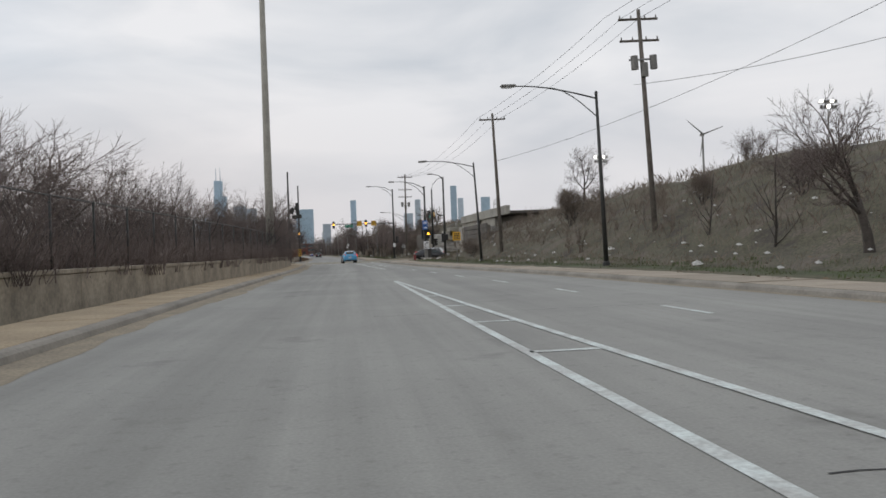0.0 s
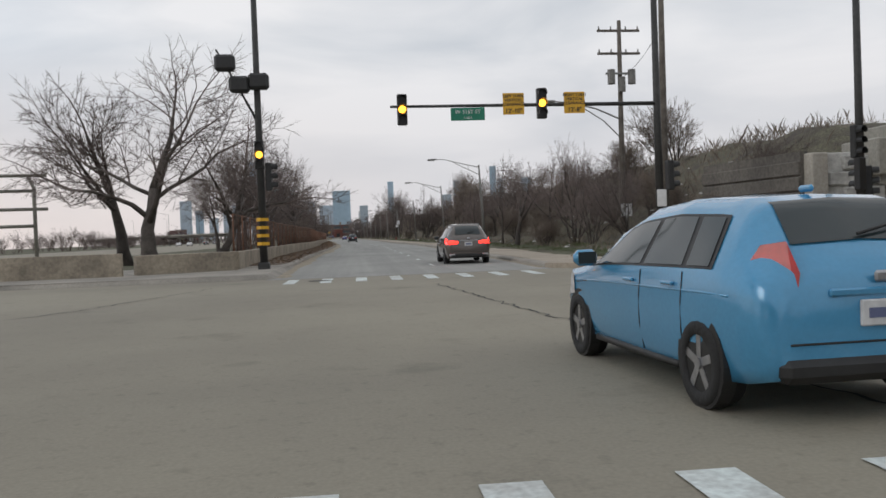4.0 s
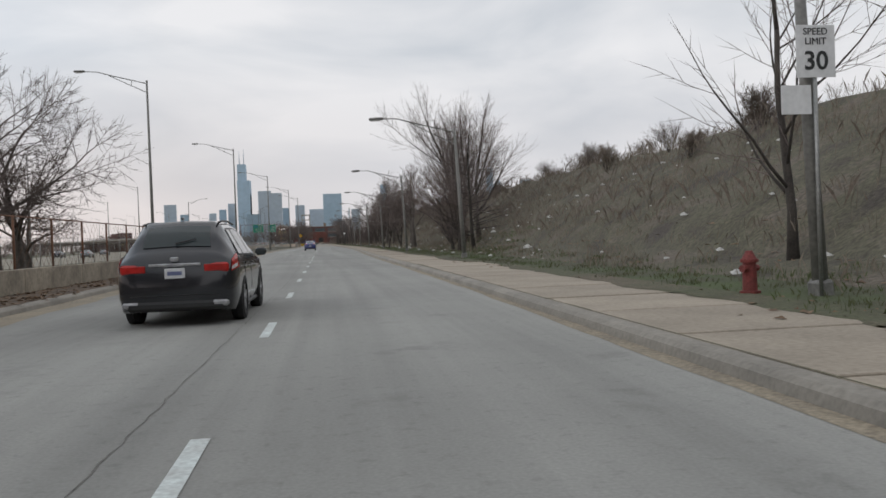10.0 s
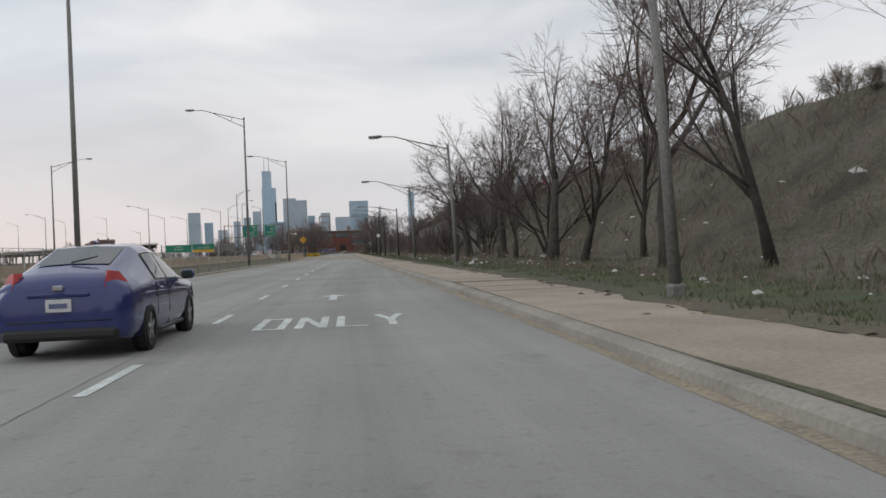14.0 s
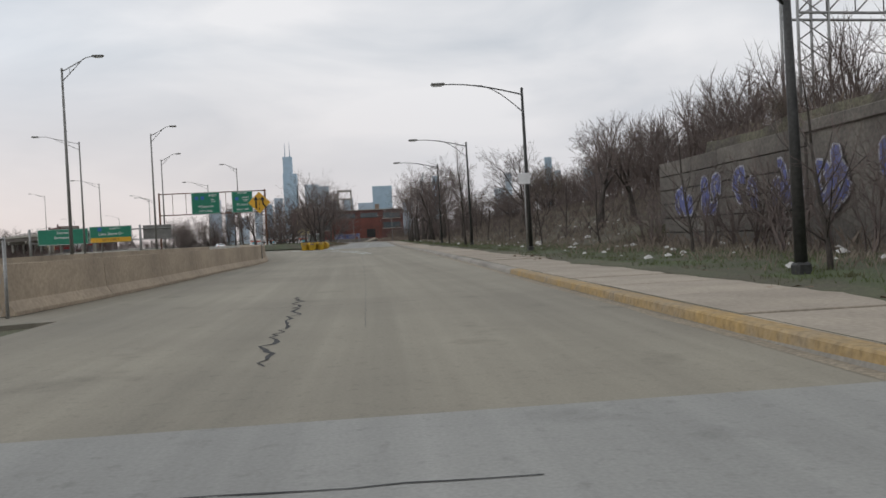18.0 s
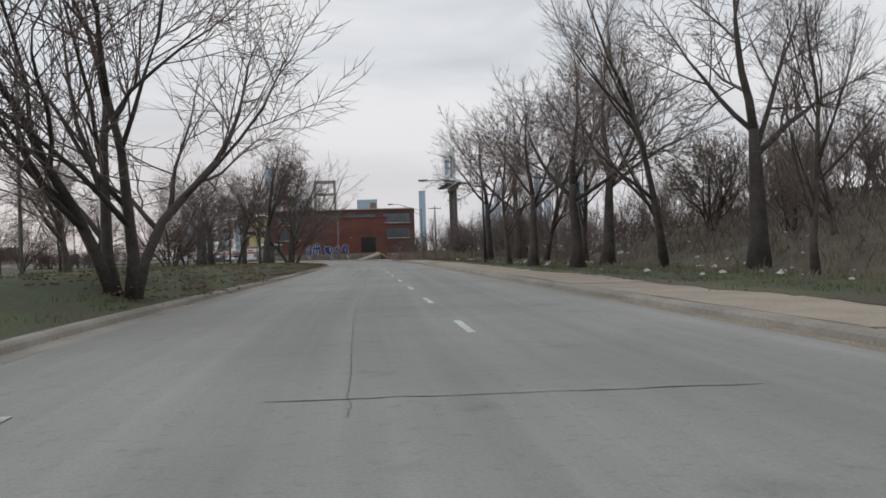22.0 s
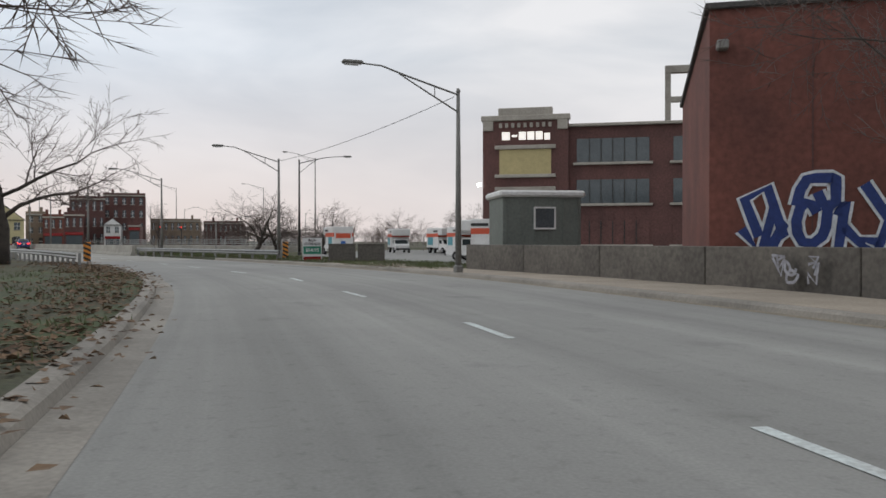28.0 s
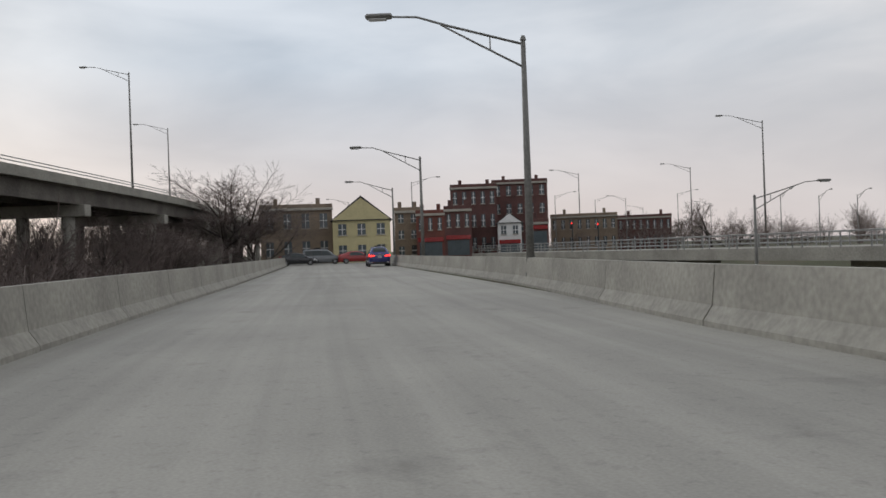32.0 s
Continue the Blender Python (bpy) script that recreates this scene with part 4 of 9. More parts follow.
def wheel(parent, x, y, r, w, sgn):
    wh = new("wheel")
    wh.parent = parent
    wh.matrix_basis = pose(x, y, r)
    n = 20
    prof = [(r * 0.66, -w / 2), (r * 0.95, -w / 2), (r, -w * 0.36), (r, w * 0.36), (r * 0.95, w / 2), (r * 0.66, w / 2)]
    verts, faces = [], []
    for i in range(n):
        a = 2 * math.pi * i / n
        for q, o in prof:
            verts.append((o, q * math.cos(a), q * math.sin(a)))
    k = len(prof)
    for i in range(n):
        for j in range(k):
            faces.append((i * k + j, i * k + (j + 1) % k, ((i + 1) % n) * k + (j + 1) % k, ((i + 1) % n) * k + j))
    mesh_ob("tyre", verts, faces, M["rubber"], wh, True)
    bm = bmesh.new()
    rot = Matrix.Rotation(radians(90), 4, "Y")
    bmesh.ops.create_cone(bm, cap_ends=True, segments=20, radius1=r * 0.67, radius2=r * 0.67, depth=w * 0.5, matrix=rot)
    for s in range(5):
        a = 2 * math.pi * s / 5
        m = Matrix.Translation((sgn * w * 0.36, 0, 0)) @ Matrix.Rotation(a, 4, "X") @ Matrix.Translation((0, 0, r * 0.36))
        q = bmesh.ops.create_cube(bm, size=1.0)["verts"]
        for v in q:
            v.co = Vector((v.co.x * 0.04, v.co.y * r * 0.2, v.co.z * r * 0.62))
        bmesh.ops.transform(bm, matrix=m, verts=q)
    bmesh.ops.create_cone(bm, cap_ends=True, segments=10, radius1=r * 0.14, radius2=r * 0.12, depth=0.06, matrix=Matrix.Translation((sgn * w * 0.38, 0, 0)) @ rot)
    part("rim", bm, M["rim"], wh)


def car(m, label, paint, keys, W, wb, wr=0.32, side_y=(), screen=(), back=(), lit=False, category="car", roofz=None, light=(0.55, 1.05, 0.42), rails=False):
    """A car facing +y. keys: stations from rear to front as (y, sill, waist, top, half width at the waist, half width at the top).
    side_y: ends of each side window; screen and back: ends of the front and rear glass along y."""
    c = thing("car", m, label, category)
    K = np.array(keys)
    y0, y1 = K[0, 0], K[-1, 0]

    def at(y):
        return [float(np.interp(y, K[:, 0], K[:, j])) for j in range(1, 6)]

    def skin(y, v):
        """A point of the right-hand skin: v 0 sill, 1 waist, 2 edge of the top, 3 its middle."""
        s, wz, t, hw, ht = at(y)
        rows = [(hw * 0.93, s), (hw * 0.99, s + (wz - s) * 0.28), (hw, s + (wz - s) * 0.62), (hw * 0.965, wz), (ht + (hw * 0.965 - ht) * 0.10, t - (t - wz) * 0.10 - 0.035), (ht * 0.86, t - 0.008), (0.0, t + 0.012)]
        vs = [0, 0.3, 0.62, 1.0, 2.0, 2.25, 3.0]
        return float(np.interp(v, vs, [q[0] for q in rows])), float(np.interp(v, vs, [q[1] for q in rows]))

    ys = sorted(set(list(np.linspace(y0, y1, 30)) + [k[0] for k in keys]))
    V = [0, 0.15, 0.3, 0.46, 0.62, 0.82, 1.0, 1.5, 2.0, 2.12, 2.25, 2.6, 3.0]
    rings = []
    for y in ys:
        r = [skin(y, v) for v in V]
        rings.append([(x, y, z) for x, z in r] + [(-x, y, z) for x, z in r[-2::-1]])
    part("body", loft(rings), paint, c, smooth=True)

    def side_patch(name, ya, yb, va, vb, sx, mat, out=0.012, rake=(0.0, 0.0), n=7, parent=None, label=""):
        verts, faces = [], []
        for i in range(n):
            for j in range(5):
                v = va + (vb - va) * j / 4
                u = j / 4
                y = (ya + rake[0] * u) + ((yb + rake[1] * u) - (ya + rake[0] * u)) * i / (n - 1)
                x, z = skin(y, v)
                verts.append((sx * (x + out), y, z + (out * 0.4 if v > 1 else 0)))
        for i in range(n - 1):
            for j in range(4):
                q = i * 5 + j
                faces.append((q, q + 1, q + 6, q + 5) if sx < 0 else (q, q + 5, q + 6, q + 1))
        ob = mesh_ob(name, verts, faces, mat, parent or c, True)
        if label:
            tagged(ob, label)
        return ob

    def top_patch(name, ya, yb, mat, k=0.80, out=0.012, n=6):
        verts, faces = [], []
        for i in range(n):
            y = ya + (yb - ya) * i / (n - 1)
            s, wz, t, hw, ht = at(y)
            s2, w2, t2, _, _ = at(y + 0.02)
            sl = (t2 - t) / 0.02
            nrm = Vector((0, -sl, 1)).normalized() * out
            for j in range(9):
                u = -1 + j / 4
                x, z = skin(y, 3.0 - 0.75 * abs(u) * k / 0.86)
                verts.append((math.copysign(x, u) if u else 0.0, y + nrm.y, z + nrm.z))
        for i in range(n - 1):
            for j in range(8):
                q = i * 9 + j
                faces.append((q, q + 1, q + 10, q + 9))
        return mesh_ob(name, verts, faces, mat, c, True)

    top_patch("windscreen", screen[0], screen[1], M["glass"])
    top_patch("rear_window", back[0], back[1], M["glass"])
    for sx in (-1, 1):
        lo, hi = min(side_y, key=lambda q: q[0]), max(side_y, key=lambda q: q[1])
        side_patch("window_surround", lo[0] - 0.05, hi[1] + 0.06, 1.03, 1.93, sx, M["black"], 0.007, (lo[2], hi[3]), 12)
        for k, (ya, yb, r0, r1) in enumerate(side_y):
            side_patch("side_window", ya, yb, 1.07, 1.88, sx, M["glass"], 0.012, (r0, r1))
        if rails:
          tl = side_patch("tail_light", y0 + 0.06, y0 + light[2], light[0], light[1], sx, M["red_light" if lit else "red_lens"], 0.014, (0.10, 0.0), 6)
          side_patch("reversing_lens", y0 + 0.07, y0 + light[2] * 0.7, light[0] + 0.03, light[0] + (light[1] - light[0]) * 0.3, sx, M["clear_lens"], 0.020, (0.02, 0.0), 4, tl)
        rows = []
        for y in np.linspace(y0 + 0.35, y1 - 0.6, 9):
            x, z = skin(float(y), 0.80)
            rows.append(((sx * (x - 0.006), float(y), z), 0.013))
        tubes("body_crease", [rows], paint, c, 5)
        side_patch("headlight", y1 - 0.62, y1 - 0.10, 0.62, 0.95, sx, M["clear_lens"], 0.012, (0.1, -0.06), 5)
        hw = W / 2
        for fy in (-wb / 2, wb / 2):
            bm = bmesh.new()
            bmesh.ops.create_cone(bm, cap_ends=True, segments=22, radius1=wr + 0.035, radius2=wr + 0.035, depth=0.10, matrix=Matrix.Translation((sx * (hw * 0.985 - 0.045), fy, wr + 0.02)) @ Matrix.Rotation(radians(90), 4, "Y"))
            part("wheel_arch", bm, M["black"], c)
            wheel(c, sx * (hw - 0.10), fy, wr, 0.215, sx)
        bm = bmesh.new()
        yy = screen[0] - 0.28
        mx, mz = skin(yy, 1.05)
        add_box(bm, (sx * (mx + 0.12), yy, mz + 0.07), (0.22, 0.13, 0.15), 0, 0.045)
        mir = part("mirror", bm, paint, c, smooth=True)
        part("mirror_glass", boxes([((sx * (mx + 0.12), yy - 0.068, mz + 0.07), (0.17, 0.006, 0.11))]), M["glass"], mir)
        for ya in [w[0] for w in side_y][:2]:
            hx, hz = skin(ya + 0.18, 0.86)
            bm = bmesh.new()
            add_box(bm, (sx * (hx + 0.018), ya + 0.18, hz), (0.03, 0.19, 0.03), 0, 0.01)
            part("door_handle", bm, paint, c)
            rows = []
            for v in (0.1, 0.4, 0.7, 0.98):
                x, z = skin(ya - 0.03, v)
                rows.append(((sx * (x + 0.002), ya - 0.03, z), 0.006))
            tubes("door_gap", [rows], M["black"], c, 4)
        rows = []
        for y in np.linspace(-wb / 2 + wr + 0.1, wb / 2 - wr - 0.1, 6):
            x, z = skin(float(y), 0.04)
            rows.append(((sx * (x + 0.0), float(y), z), 0.035))
        tubes("sill_trim", [rows], M["black"], c, 5)
        if rails:
            rows = [((sx * skin(float(y), 2.1)[0], float(y), skin(float(y), 2.1)[1] + 0.05), 0.018) for y in np.linspace(back[1] + 0.1, screen[1] - 0.2, 6)]
            tubes("roof_rail", [rows], M["black"], c, 5)
        bm = bmesh.new()
        tz = K[1, 2] * (0.93 if rails else 0.90)
        if rails:
            add_box(bm, (sx * hw * 0.66, y0 + 0.035, tz), (0.40, 0.09, 0.15), 0, 0.03)
            part("rear_lamp", bm, M["red_light" if lit else "red_lens"], c)
        else:
            # a tall kite-shaped lamp wrapped round the rear corner: red above, clear below
            for nm, prof, mt in (("rear_lamp", ((0.80, 0.12, 0.78), (0.66, 0.02, 0.76), (0.62, 0.03, 0.93), (0.64, 0.14, 1.12), (0.76, 0.26, 1.10), (0.88, 0.30, 0.94)), "red_light" if lit else "red_lens"),
                                 ("clear_lamp", ((0.80, 0.12, 0.77), (0.66, 0.015, 0.75), (0.66, 0.012, 0.66), (0.74, 0.05, 0.68)), "clear_lens")):
                v = [(sx * hw * a, y0 + b - 0.012, z) for a, b, z in prof] + [(sx * hw * a * 0.9, y0 + b + 0.12, z) for a, b, z in prof]
                k = len(prof)
                mesh_ob(nm, v, [tuple(range(k)), tuple(range(k, 2 * k))] + [(i, (i + 1) % k, k + (i + 1) % k, k + i) for i in range(k)], M[mt], c)
        bm = bmesh.new()
        add_box(bm, (sx * hw * 0.72, y0 + 0.02, 0.36), (0.26, 0.12, 0.10), 0, 0.03)
        if rails:
            part("exhaust", bm, M["rim"], c)
    s, wz, t, hw, ht = at(y0)
    bm = bmesh.new()
    add_box(bm, (0, y0 + 0.06, 0.34), (W * 0.80, 0.20, 0.16), 0, 0.05)
    part("rear_bumper", bm, M["black"], c)
    bm = bmesh.new()
    add_box(bm, (0, y1 - 0.05, 0.44), (W * 0.62, 0.14, 0.2), 0, 0.04)
    part("front_grille", bm, M["black"], c)
    pz = s + (t - s) * (0.78 if rails else 0.66)
    bm = bmesh.new()
    add_box(bm, (0, y0 - 0.012, pz), (0.31, 0.03, 0.16), 0, 0.008)
    pl = part("licence_plate", bm, M["plate"], c)
    part("plate_marking", boxes([((0, y0 - 0.03, pz), (0.22, 0.006, 0.06))]), M["plate_bar"], pl)
    bm = bmesh.new()
    add_box(bm, (0, y0 - 0.02, pz + 0.22), (0.13, 0.03, 0.07), 0, 0.015)
    part("badge", bm, M["rim"], c)
    bm = bmesh.new()
    add_box(bm, (0, y0 - 0.008, pz + 0.13), (W * 0.42, 0.03, 0.05), 0, 0.012)
    part("boot_handle", bm, M["rim"] if rails else paint, c)
    yb = back[0] + 0.02
    zt = at(yb)[2]
    tubes("hatch_gap", [[((sx_ * W * 0.36, y0 - 0.004, z_), 0.007) for sx_, z_ in ((-1, 0.50), (1, 0.50))]], M["black"], c, 4)
    tubes("wiper", [[((-0.02, yb - 0.03, zt + 0.03), 0.012), ((0.30, yb + 0.02, zt + 0.10), 0.009)]], M["black"], c, 5)
    bm = bmesh.new()
    add_box(bm, (0, back[1] + 0.25, at(back[1] + 0.25)[2] + 0.05), (0.04, 0.16, 0.05), 0, 0.018)
    part("roof_fin", bm, paint, c)
    return c


def low_keys(L, W, top, belt, hoodz, rear, hatch, roof0, roof1, cowl, nose):
    """Stations of a car from a handful of measures: rear deck or hatch line, roof ends, cowl and nose."""
    h = W / 2
    y0, y1 = -L / 2, L / 2
    return [(y0, 0.34, rear * 0.72, rear * 0.90, h * 0.80, h * 0.66), (y0 + 0.05, 0.28, rear * 0.90, rear, h * 0.90, h * 0.72), (y0 + 0.22, 0.24, belt * 0.97, hatch[0], h * 0.965, h * 0.70),
            (hatch[1], 0.22, belt, hatch[2], h * 0.99, h * 0.655), (roof0, 0.21, belt, top - 0.03, h, h * 0.64), ((roof0 + roof1) / 2, 0.20, belt - 0.01, top, h, h * 0.65), (roof1, 0.20, belt - 0.02, top - 0.05, h, h * 0.64),
            ((roof1 + cowl) / 2, 0.20, belt - 0.03, (top + hoodz) / 2 + 0.06, h, h * 0.69), (cowl, 0.20, hoodz - 0.05, hoodz + 0.02, h * 0.995, h * 0.76), ((cowl + y1) / 2, 0.20, hoodz - 0.10, hoodz - 0.05, h * 0.985, h * 0.75),
            (y1 - 0.28, 0.22, hoodz - 0.22, hoodz - 0.16, h * 0.93, h * 0.68), (y1 - 0.08, 0.26, nose - 0.06, nose, h * 0.80, h * 0.58), (y1, 0.32, nose - 0.22, nose - 0.16, h * 0.66, h * 0.48)]


PRIUS = dict(W=1.70, wb=2.55, wr=0.30, keys=low_keys(4.0, 1.70, 1.445, 0.93, 0.93, 0.94, (1.12, -1.55, 1.36), -1.30, 0.15, 1.12, 0.62), side_y=((-0.98, -0.30, 0.10, 0.0), (-0.22, 0.98, 0.0, -0.62), (-1.38, -1.06, 0.10, 0.10)), screen=(1.08, 0.24), back=(-1.80, -1.50), light=(0.74, 1.62, 0.30))
SUV = dict(W=1.895, wb=2.79, wr=0.375, keys=low_keys(4.89, 1.895, 1.70, 1.08, 1.06, 1.10, (1.22, -2.05, 1.46), -1.70, 0.20, 1.25, 0.72), side_y=((-1.15, -0.25, 0.05, 0.0), (-0.17, 1.05, 0.0, -0.60), (-1.75, -1.23, 0.22, 0.05)), screen=(1.20, 0.30), back=(-2.20, -1.85), light=(0.80, 1.12, 0.46), rails=True)
CROSS = dict(W=1.80, wb=2.66, wr=0.35, keys=low_keys(4.45, 1.80, 1.60, 1.00, 0.99, 1.02, (1.15, -1.85, 1.38), -1.52, 0.15, 1.15, 0.68), side_y=((-1.02, -0.22, 0.05, 0.0), (-0.14, 0.95, 0.0, -0.58), (-1.55, -1.10, 0.2, 0.05)), screen=(1.10, 0.24), back=(-2.0, -1.66), light=(0.76, 1.12, 0.42), rails=True)
SEDAN = dict(W=1.77, wb=2.70, wr=0.315, keys=low_keys(4.58, 1.77, 1.47, 0.93, 0.92, 0.98, (1.08, -1.75, 1.18), -0.85, 0.18, 1.22, 0.62), side_y=((-0.85, -0.20, 0.05, 0.0), (-0.12, 1.02, 0.0, -0.62)), screen=(1.16, 0.28), back=(-1.70, -0.92), light=(0.60, 1.05, 0.32))
VAN = dict(W=1.95, wb=2.95, wr=0.34, keys=low_keys(5.0, 1.95, 1.80, 1.05, 1.02, 1.10, (1.3, -2.2, 1.66), -2.0, 0.55, 1.55, 0.70), side_y=((-1.2, -0.1, 0.0, 0.0), (-0.02, 1.3, 0.0, -0.55), (-2.0, -1.28, 0.1, 0.0)), screen=(1.50, 0.64), back=(-2.36, -2.10), light=(0.62, 1.3, 0.3))

# ---- road markings ----


def quad_strip(name, pts, w, mat, label, z=0.006, parent=None, step=2.0):
    ln = line_between(pts, step) if length_of(pts) > step * 2 else curve_at(pts, 2)
    ob = ribbon(name, ln, [(-w / 2, z), (w / 2, z)], mat, parent)
    return tagged(ob, label, "road marking", kind="structure") if parent is None else ob


def dashes(line, anchors, label, length=2.1, extra=0):
    """Painted dashes on a plan line; anchors give the far end of some of them as (y, count)."""
    k0, k1 = anchors[0][1], anchors[-1][1]
    marks = thing("lane_dashes", pose(0, 0, 0), label, "road marking", kind="structure")
    for k in range(k0, k1 + extra + 1):
        y = None
        for (ya, ka), (yb, kb) in zip(anchors, anchors[1:]):
            if ka <= k <= kb:
                y = ya + (yb - ya) * (k - ka) / (kb - ka)
        if y is None:
            (ya, ka), (yb, kb) = anchors[-2], anchors[-1]
            y = yb + (yb - ya) / (kb - ka) * (k - kb)
        x = x_at(line, y)
        d = (Vector((x_at(line, y), y, 0)) - Vector((x_at(line, y - 3), y - 3, 0))).normalized()
        p, r = Vector((x, y, 0.006)), side(d) * 0.065
        q = p - d * length
        mesh_ob("dash", [q - r, q + r, p + r, p - r], [(0, 1, 2, 3)], M["paint"], marks)


dashes(LANE, [(129, -7), (182.9, 0), (236.74, 7), (298.81, 15), (360.9, 23), (473.05, 38), (488, 40)], "broken white lane line of worn paint")
dashes(LANE2, [(608, -3), (629.4, 0), (660, 4), (699.7, 9), (707.0, 10), (714.1, 11), (720.6, 12), (726.84, 13), (733.45, 14), (739.71, 15), (754.58, 18), (765, 20)], "broken white lane line round the bend")
dashes([(6.2, -20), (6.6, 23), (5.6, 60), (3.4, 95)], [(-7.5, -1), (0.3, 0), (15.18, 2), (22.91, 3), (46, 6), (69, 9), (92, 12)], "broken white lane line before the lights")
# splayed lines of the painted island, with cross bars
quad_strip("island_line_1", [(1.85, -14), (2.3, 7), (2.92, 34.0)], 0.14, M["paint"], "solid white line of the painted island")
quad_strip("island_line_2", [(4.0, -14), (3.35, 7), (2.96, 34.0)], 0.14, M["paint"], "solid white line of the painted island", z=0.010)
for i, y in enumerate((-6.0, 1.5, 9.4, 13.6, 17.8, 22.0)):
    u = (34.0 - y) / 34.0
    xa, xb = 2.94 - 0.78 * u, 2.94 + 0.52 * u
    quad_strip("island_bar_%d" % (i + 1), [(xa, y), ((xa + xb) / 2, y - 0.12 * u), (xb, y)], 0.16, M["paint"], "white cross bar in the painted island")
quad_strip("stop_line", [(-1.7, 95.2), (6.7, 95.2)], 0.45, M["paint"], "white stop line before the crossing")
quad_strip("turn_line", [(4.3, 58), (3.9, 75), (3.6, 94.5)], 0.12, M["paint"], "solid white turn lane line")
for i in range(9):
    quad_strip("crosswalk_bar_%d" % (i + 1), [(-1.2 + i * 1.0, 97.4), (-1.2 + i * 1.0, 99.6)], 0.32, M["paint"], "worn white crosswalk bar")
for i in range(8):
    quad_strip("far_crosswalk_bar_%d" % (i + 1), [(-1.9 + i * 1.0, 118.2), (-1.9 + i * 1.0, 120.4)], 0.32, M["paint"], "worn white crosswalk bar")
# gore before the crash cushion
quad_strip("gore_line_1", [(-10.05, 551.2), (-10.3, 554), (-11.5, 563), (-14.8, 578.7), (-15.8, 586.4), (-16.7, 593.5), (-17.1, 600.6)], 0.14, M["paint"], "solid white gore line of worn paint", z=0.010)
quad_strip("gore_line_2", [(-10.5, 551.2), (-10.9, 554.5), (-12.5, 563.0), (-15.2, 574), (-19.6, 584.8), (-23.6, 595.9), (-28.6, 612), (-38, 640)], 0.2, M["paint"], "solid white gore line of worn paint", z=0.012)
quad_strip("gore_bar_1", [(-13.0, 565.5), (-11.9, 566.5)], 0.3, M["paint"], "white bar across the gore", z=0.010)
quad_strip("gore_bar_2", [(-21.8, 590.6), (-20.0, 588.4), (-18.0, 587.4), (-15.9, 587.2)], 0.2, M["paint"], "white bar across the gore", z=0.010)


LETTERS = {"O": (((0, 0), (0, 1)), ((0, 1), (1, 1)), ((1, 1), (1, 0)), ((1, 0), (0, 0))), "N": (((0, 0), (0, 1)), ((0, 1), (1, 0)), ((1, 0), (1, 1))), "L": (((0, 1), (0, 0)), ((0, 0), (1, 0))),
           "Y": (((0, 1), (0.5, 0.48)), ((1, 1), (0.5, 0.48)), ((0.5, 0.5), (0.5, 0)))}


def road_word(word, x, y, w, h, yaw, label):
    """Tall stencilled letters painted on the road, each a part, read from the approaching lane."""
    t = thing("road_word", pose(x, y, 0, 0, 0, yaw), label, "road marking", kind="structure")
    n = len(word)
    cw = w / (n + (n - 1) * 0.28)
    b = cw * 0.13
    for k, ch in enumerate(word):
        x0 = -w / 2 + k * cw * 1.28
        bm = bmesh.new()
        for q, ((ax, ay), (bx, by)) in enumerate(LETTERS[ch]):
            p0, p1 = Vector((x0 + b + ax * (cw - 2 * b), b + ay * (h - 2 * b))), Vector((x0 + b + bx * (cw - 2 * b), b + by * (h - 2 * b)))
            d = (p1 - p0).normalized()
            flat = abs(d.x) > 0.95
            m = Vector((0, b * 1.25)) if flat else Vector((b, 0))
            e = d * (b if flat else b * 0.9)
            bm.faces.new([bm.verts.new((*v, 0.006 + 0.0006 * q)) for v in (p0 - m - e, p0 + m - e, p1 + m + e, p1 - m + e)])
        part("letter", bm, M["paint"], t)


road_word("ONLY", -2.1, 387.0, 2.6, 2.2, 2.0, "large white painted word ONLY")
road_word("ONLY", -9.8, 482.9, 2.6, 2.3, 3.5, "large white painted word ONLY")
road_word("ONLY", -5.4, 482.1, 2.15, 2.3, 3.5, "large white painted word ONLY")


def road_arrow(x, y, yaw, turn):
    bm = bmesh.new()
    pts = [(-0.1, 0), (0.1, 0), (0.1, 1.7), (0.34, 1.7), (0, 2.6), (-0.34, 1.7), (-0.1, 1.7)]
    if turn:
        pts = [(-0.1, 0), (0.1, 0), (0.1, 1.6), (-0.8, 1.9), (-0.8, 2.3), (-1.7, 1.75), (-0.8, 1.2), (-0.8, 1.5), (-0.1, 1.3)]
    bm.faces.new([bm.verts.new((a, b, 0.007)) for a, b in pts])
    ob = part("road_arrow", bm, M["paint"])
    ob.matrix_basis = pose(x, y, 0, 0, 0, yaw)
    tagged(ob, "white painted lane arrow", "road marking", kind="structure")


road_arrow(-8.95, 489.4, 3.5, True)
road_arrow(-5.75, 488.0, 3.5, False)
road_arrow(5.2, 74, 0, False)
road_arrow(-2.5, 394.5, 2.0, False)
road_arrow(-7.4, 392.0, 2.0, True)

# ---- cracks, joints and patches on the carriageway ----


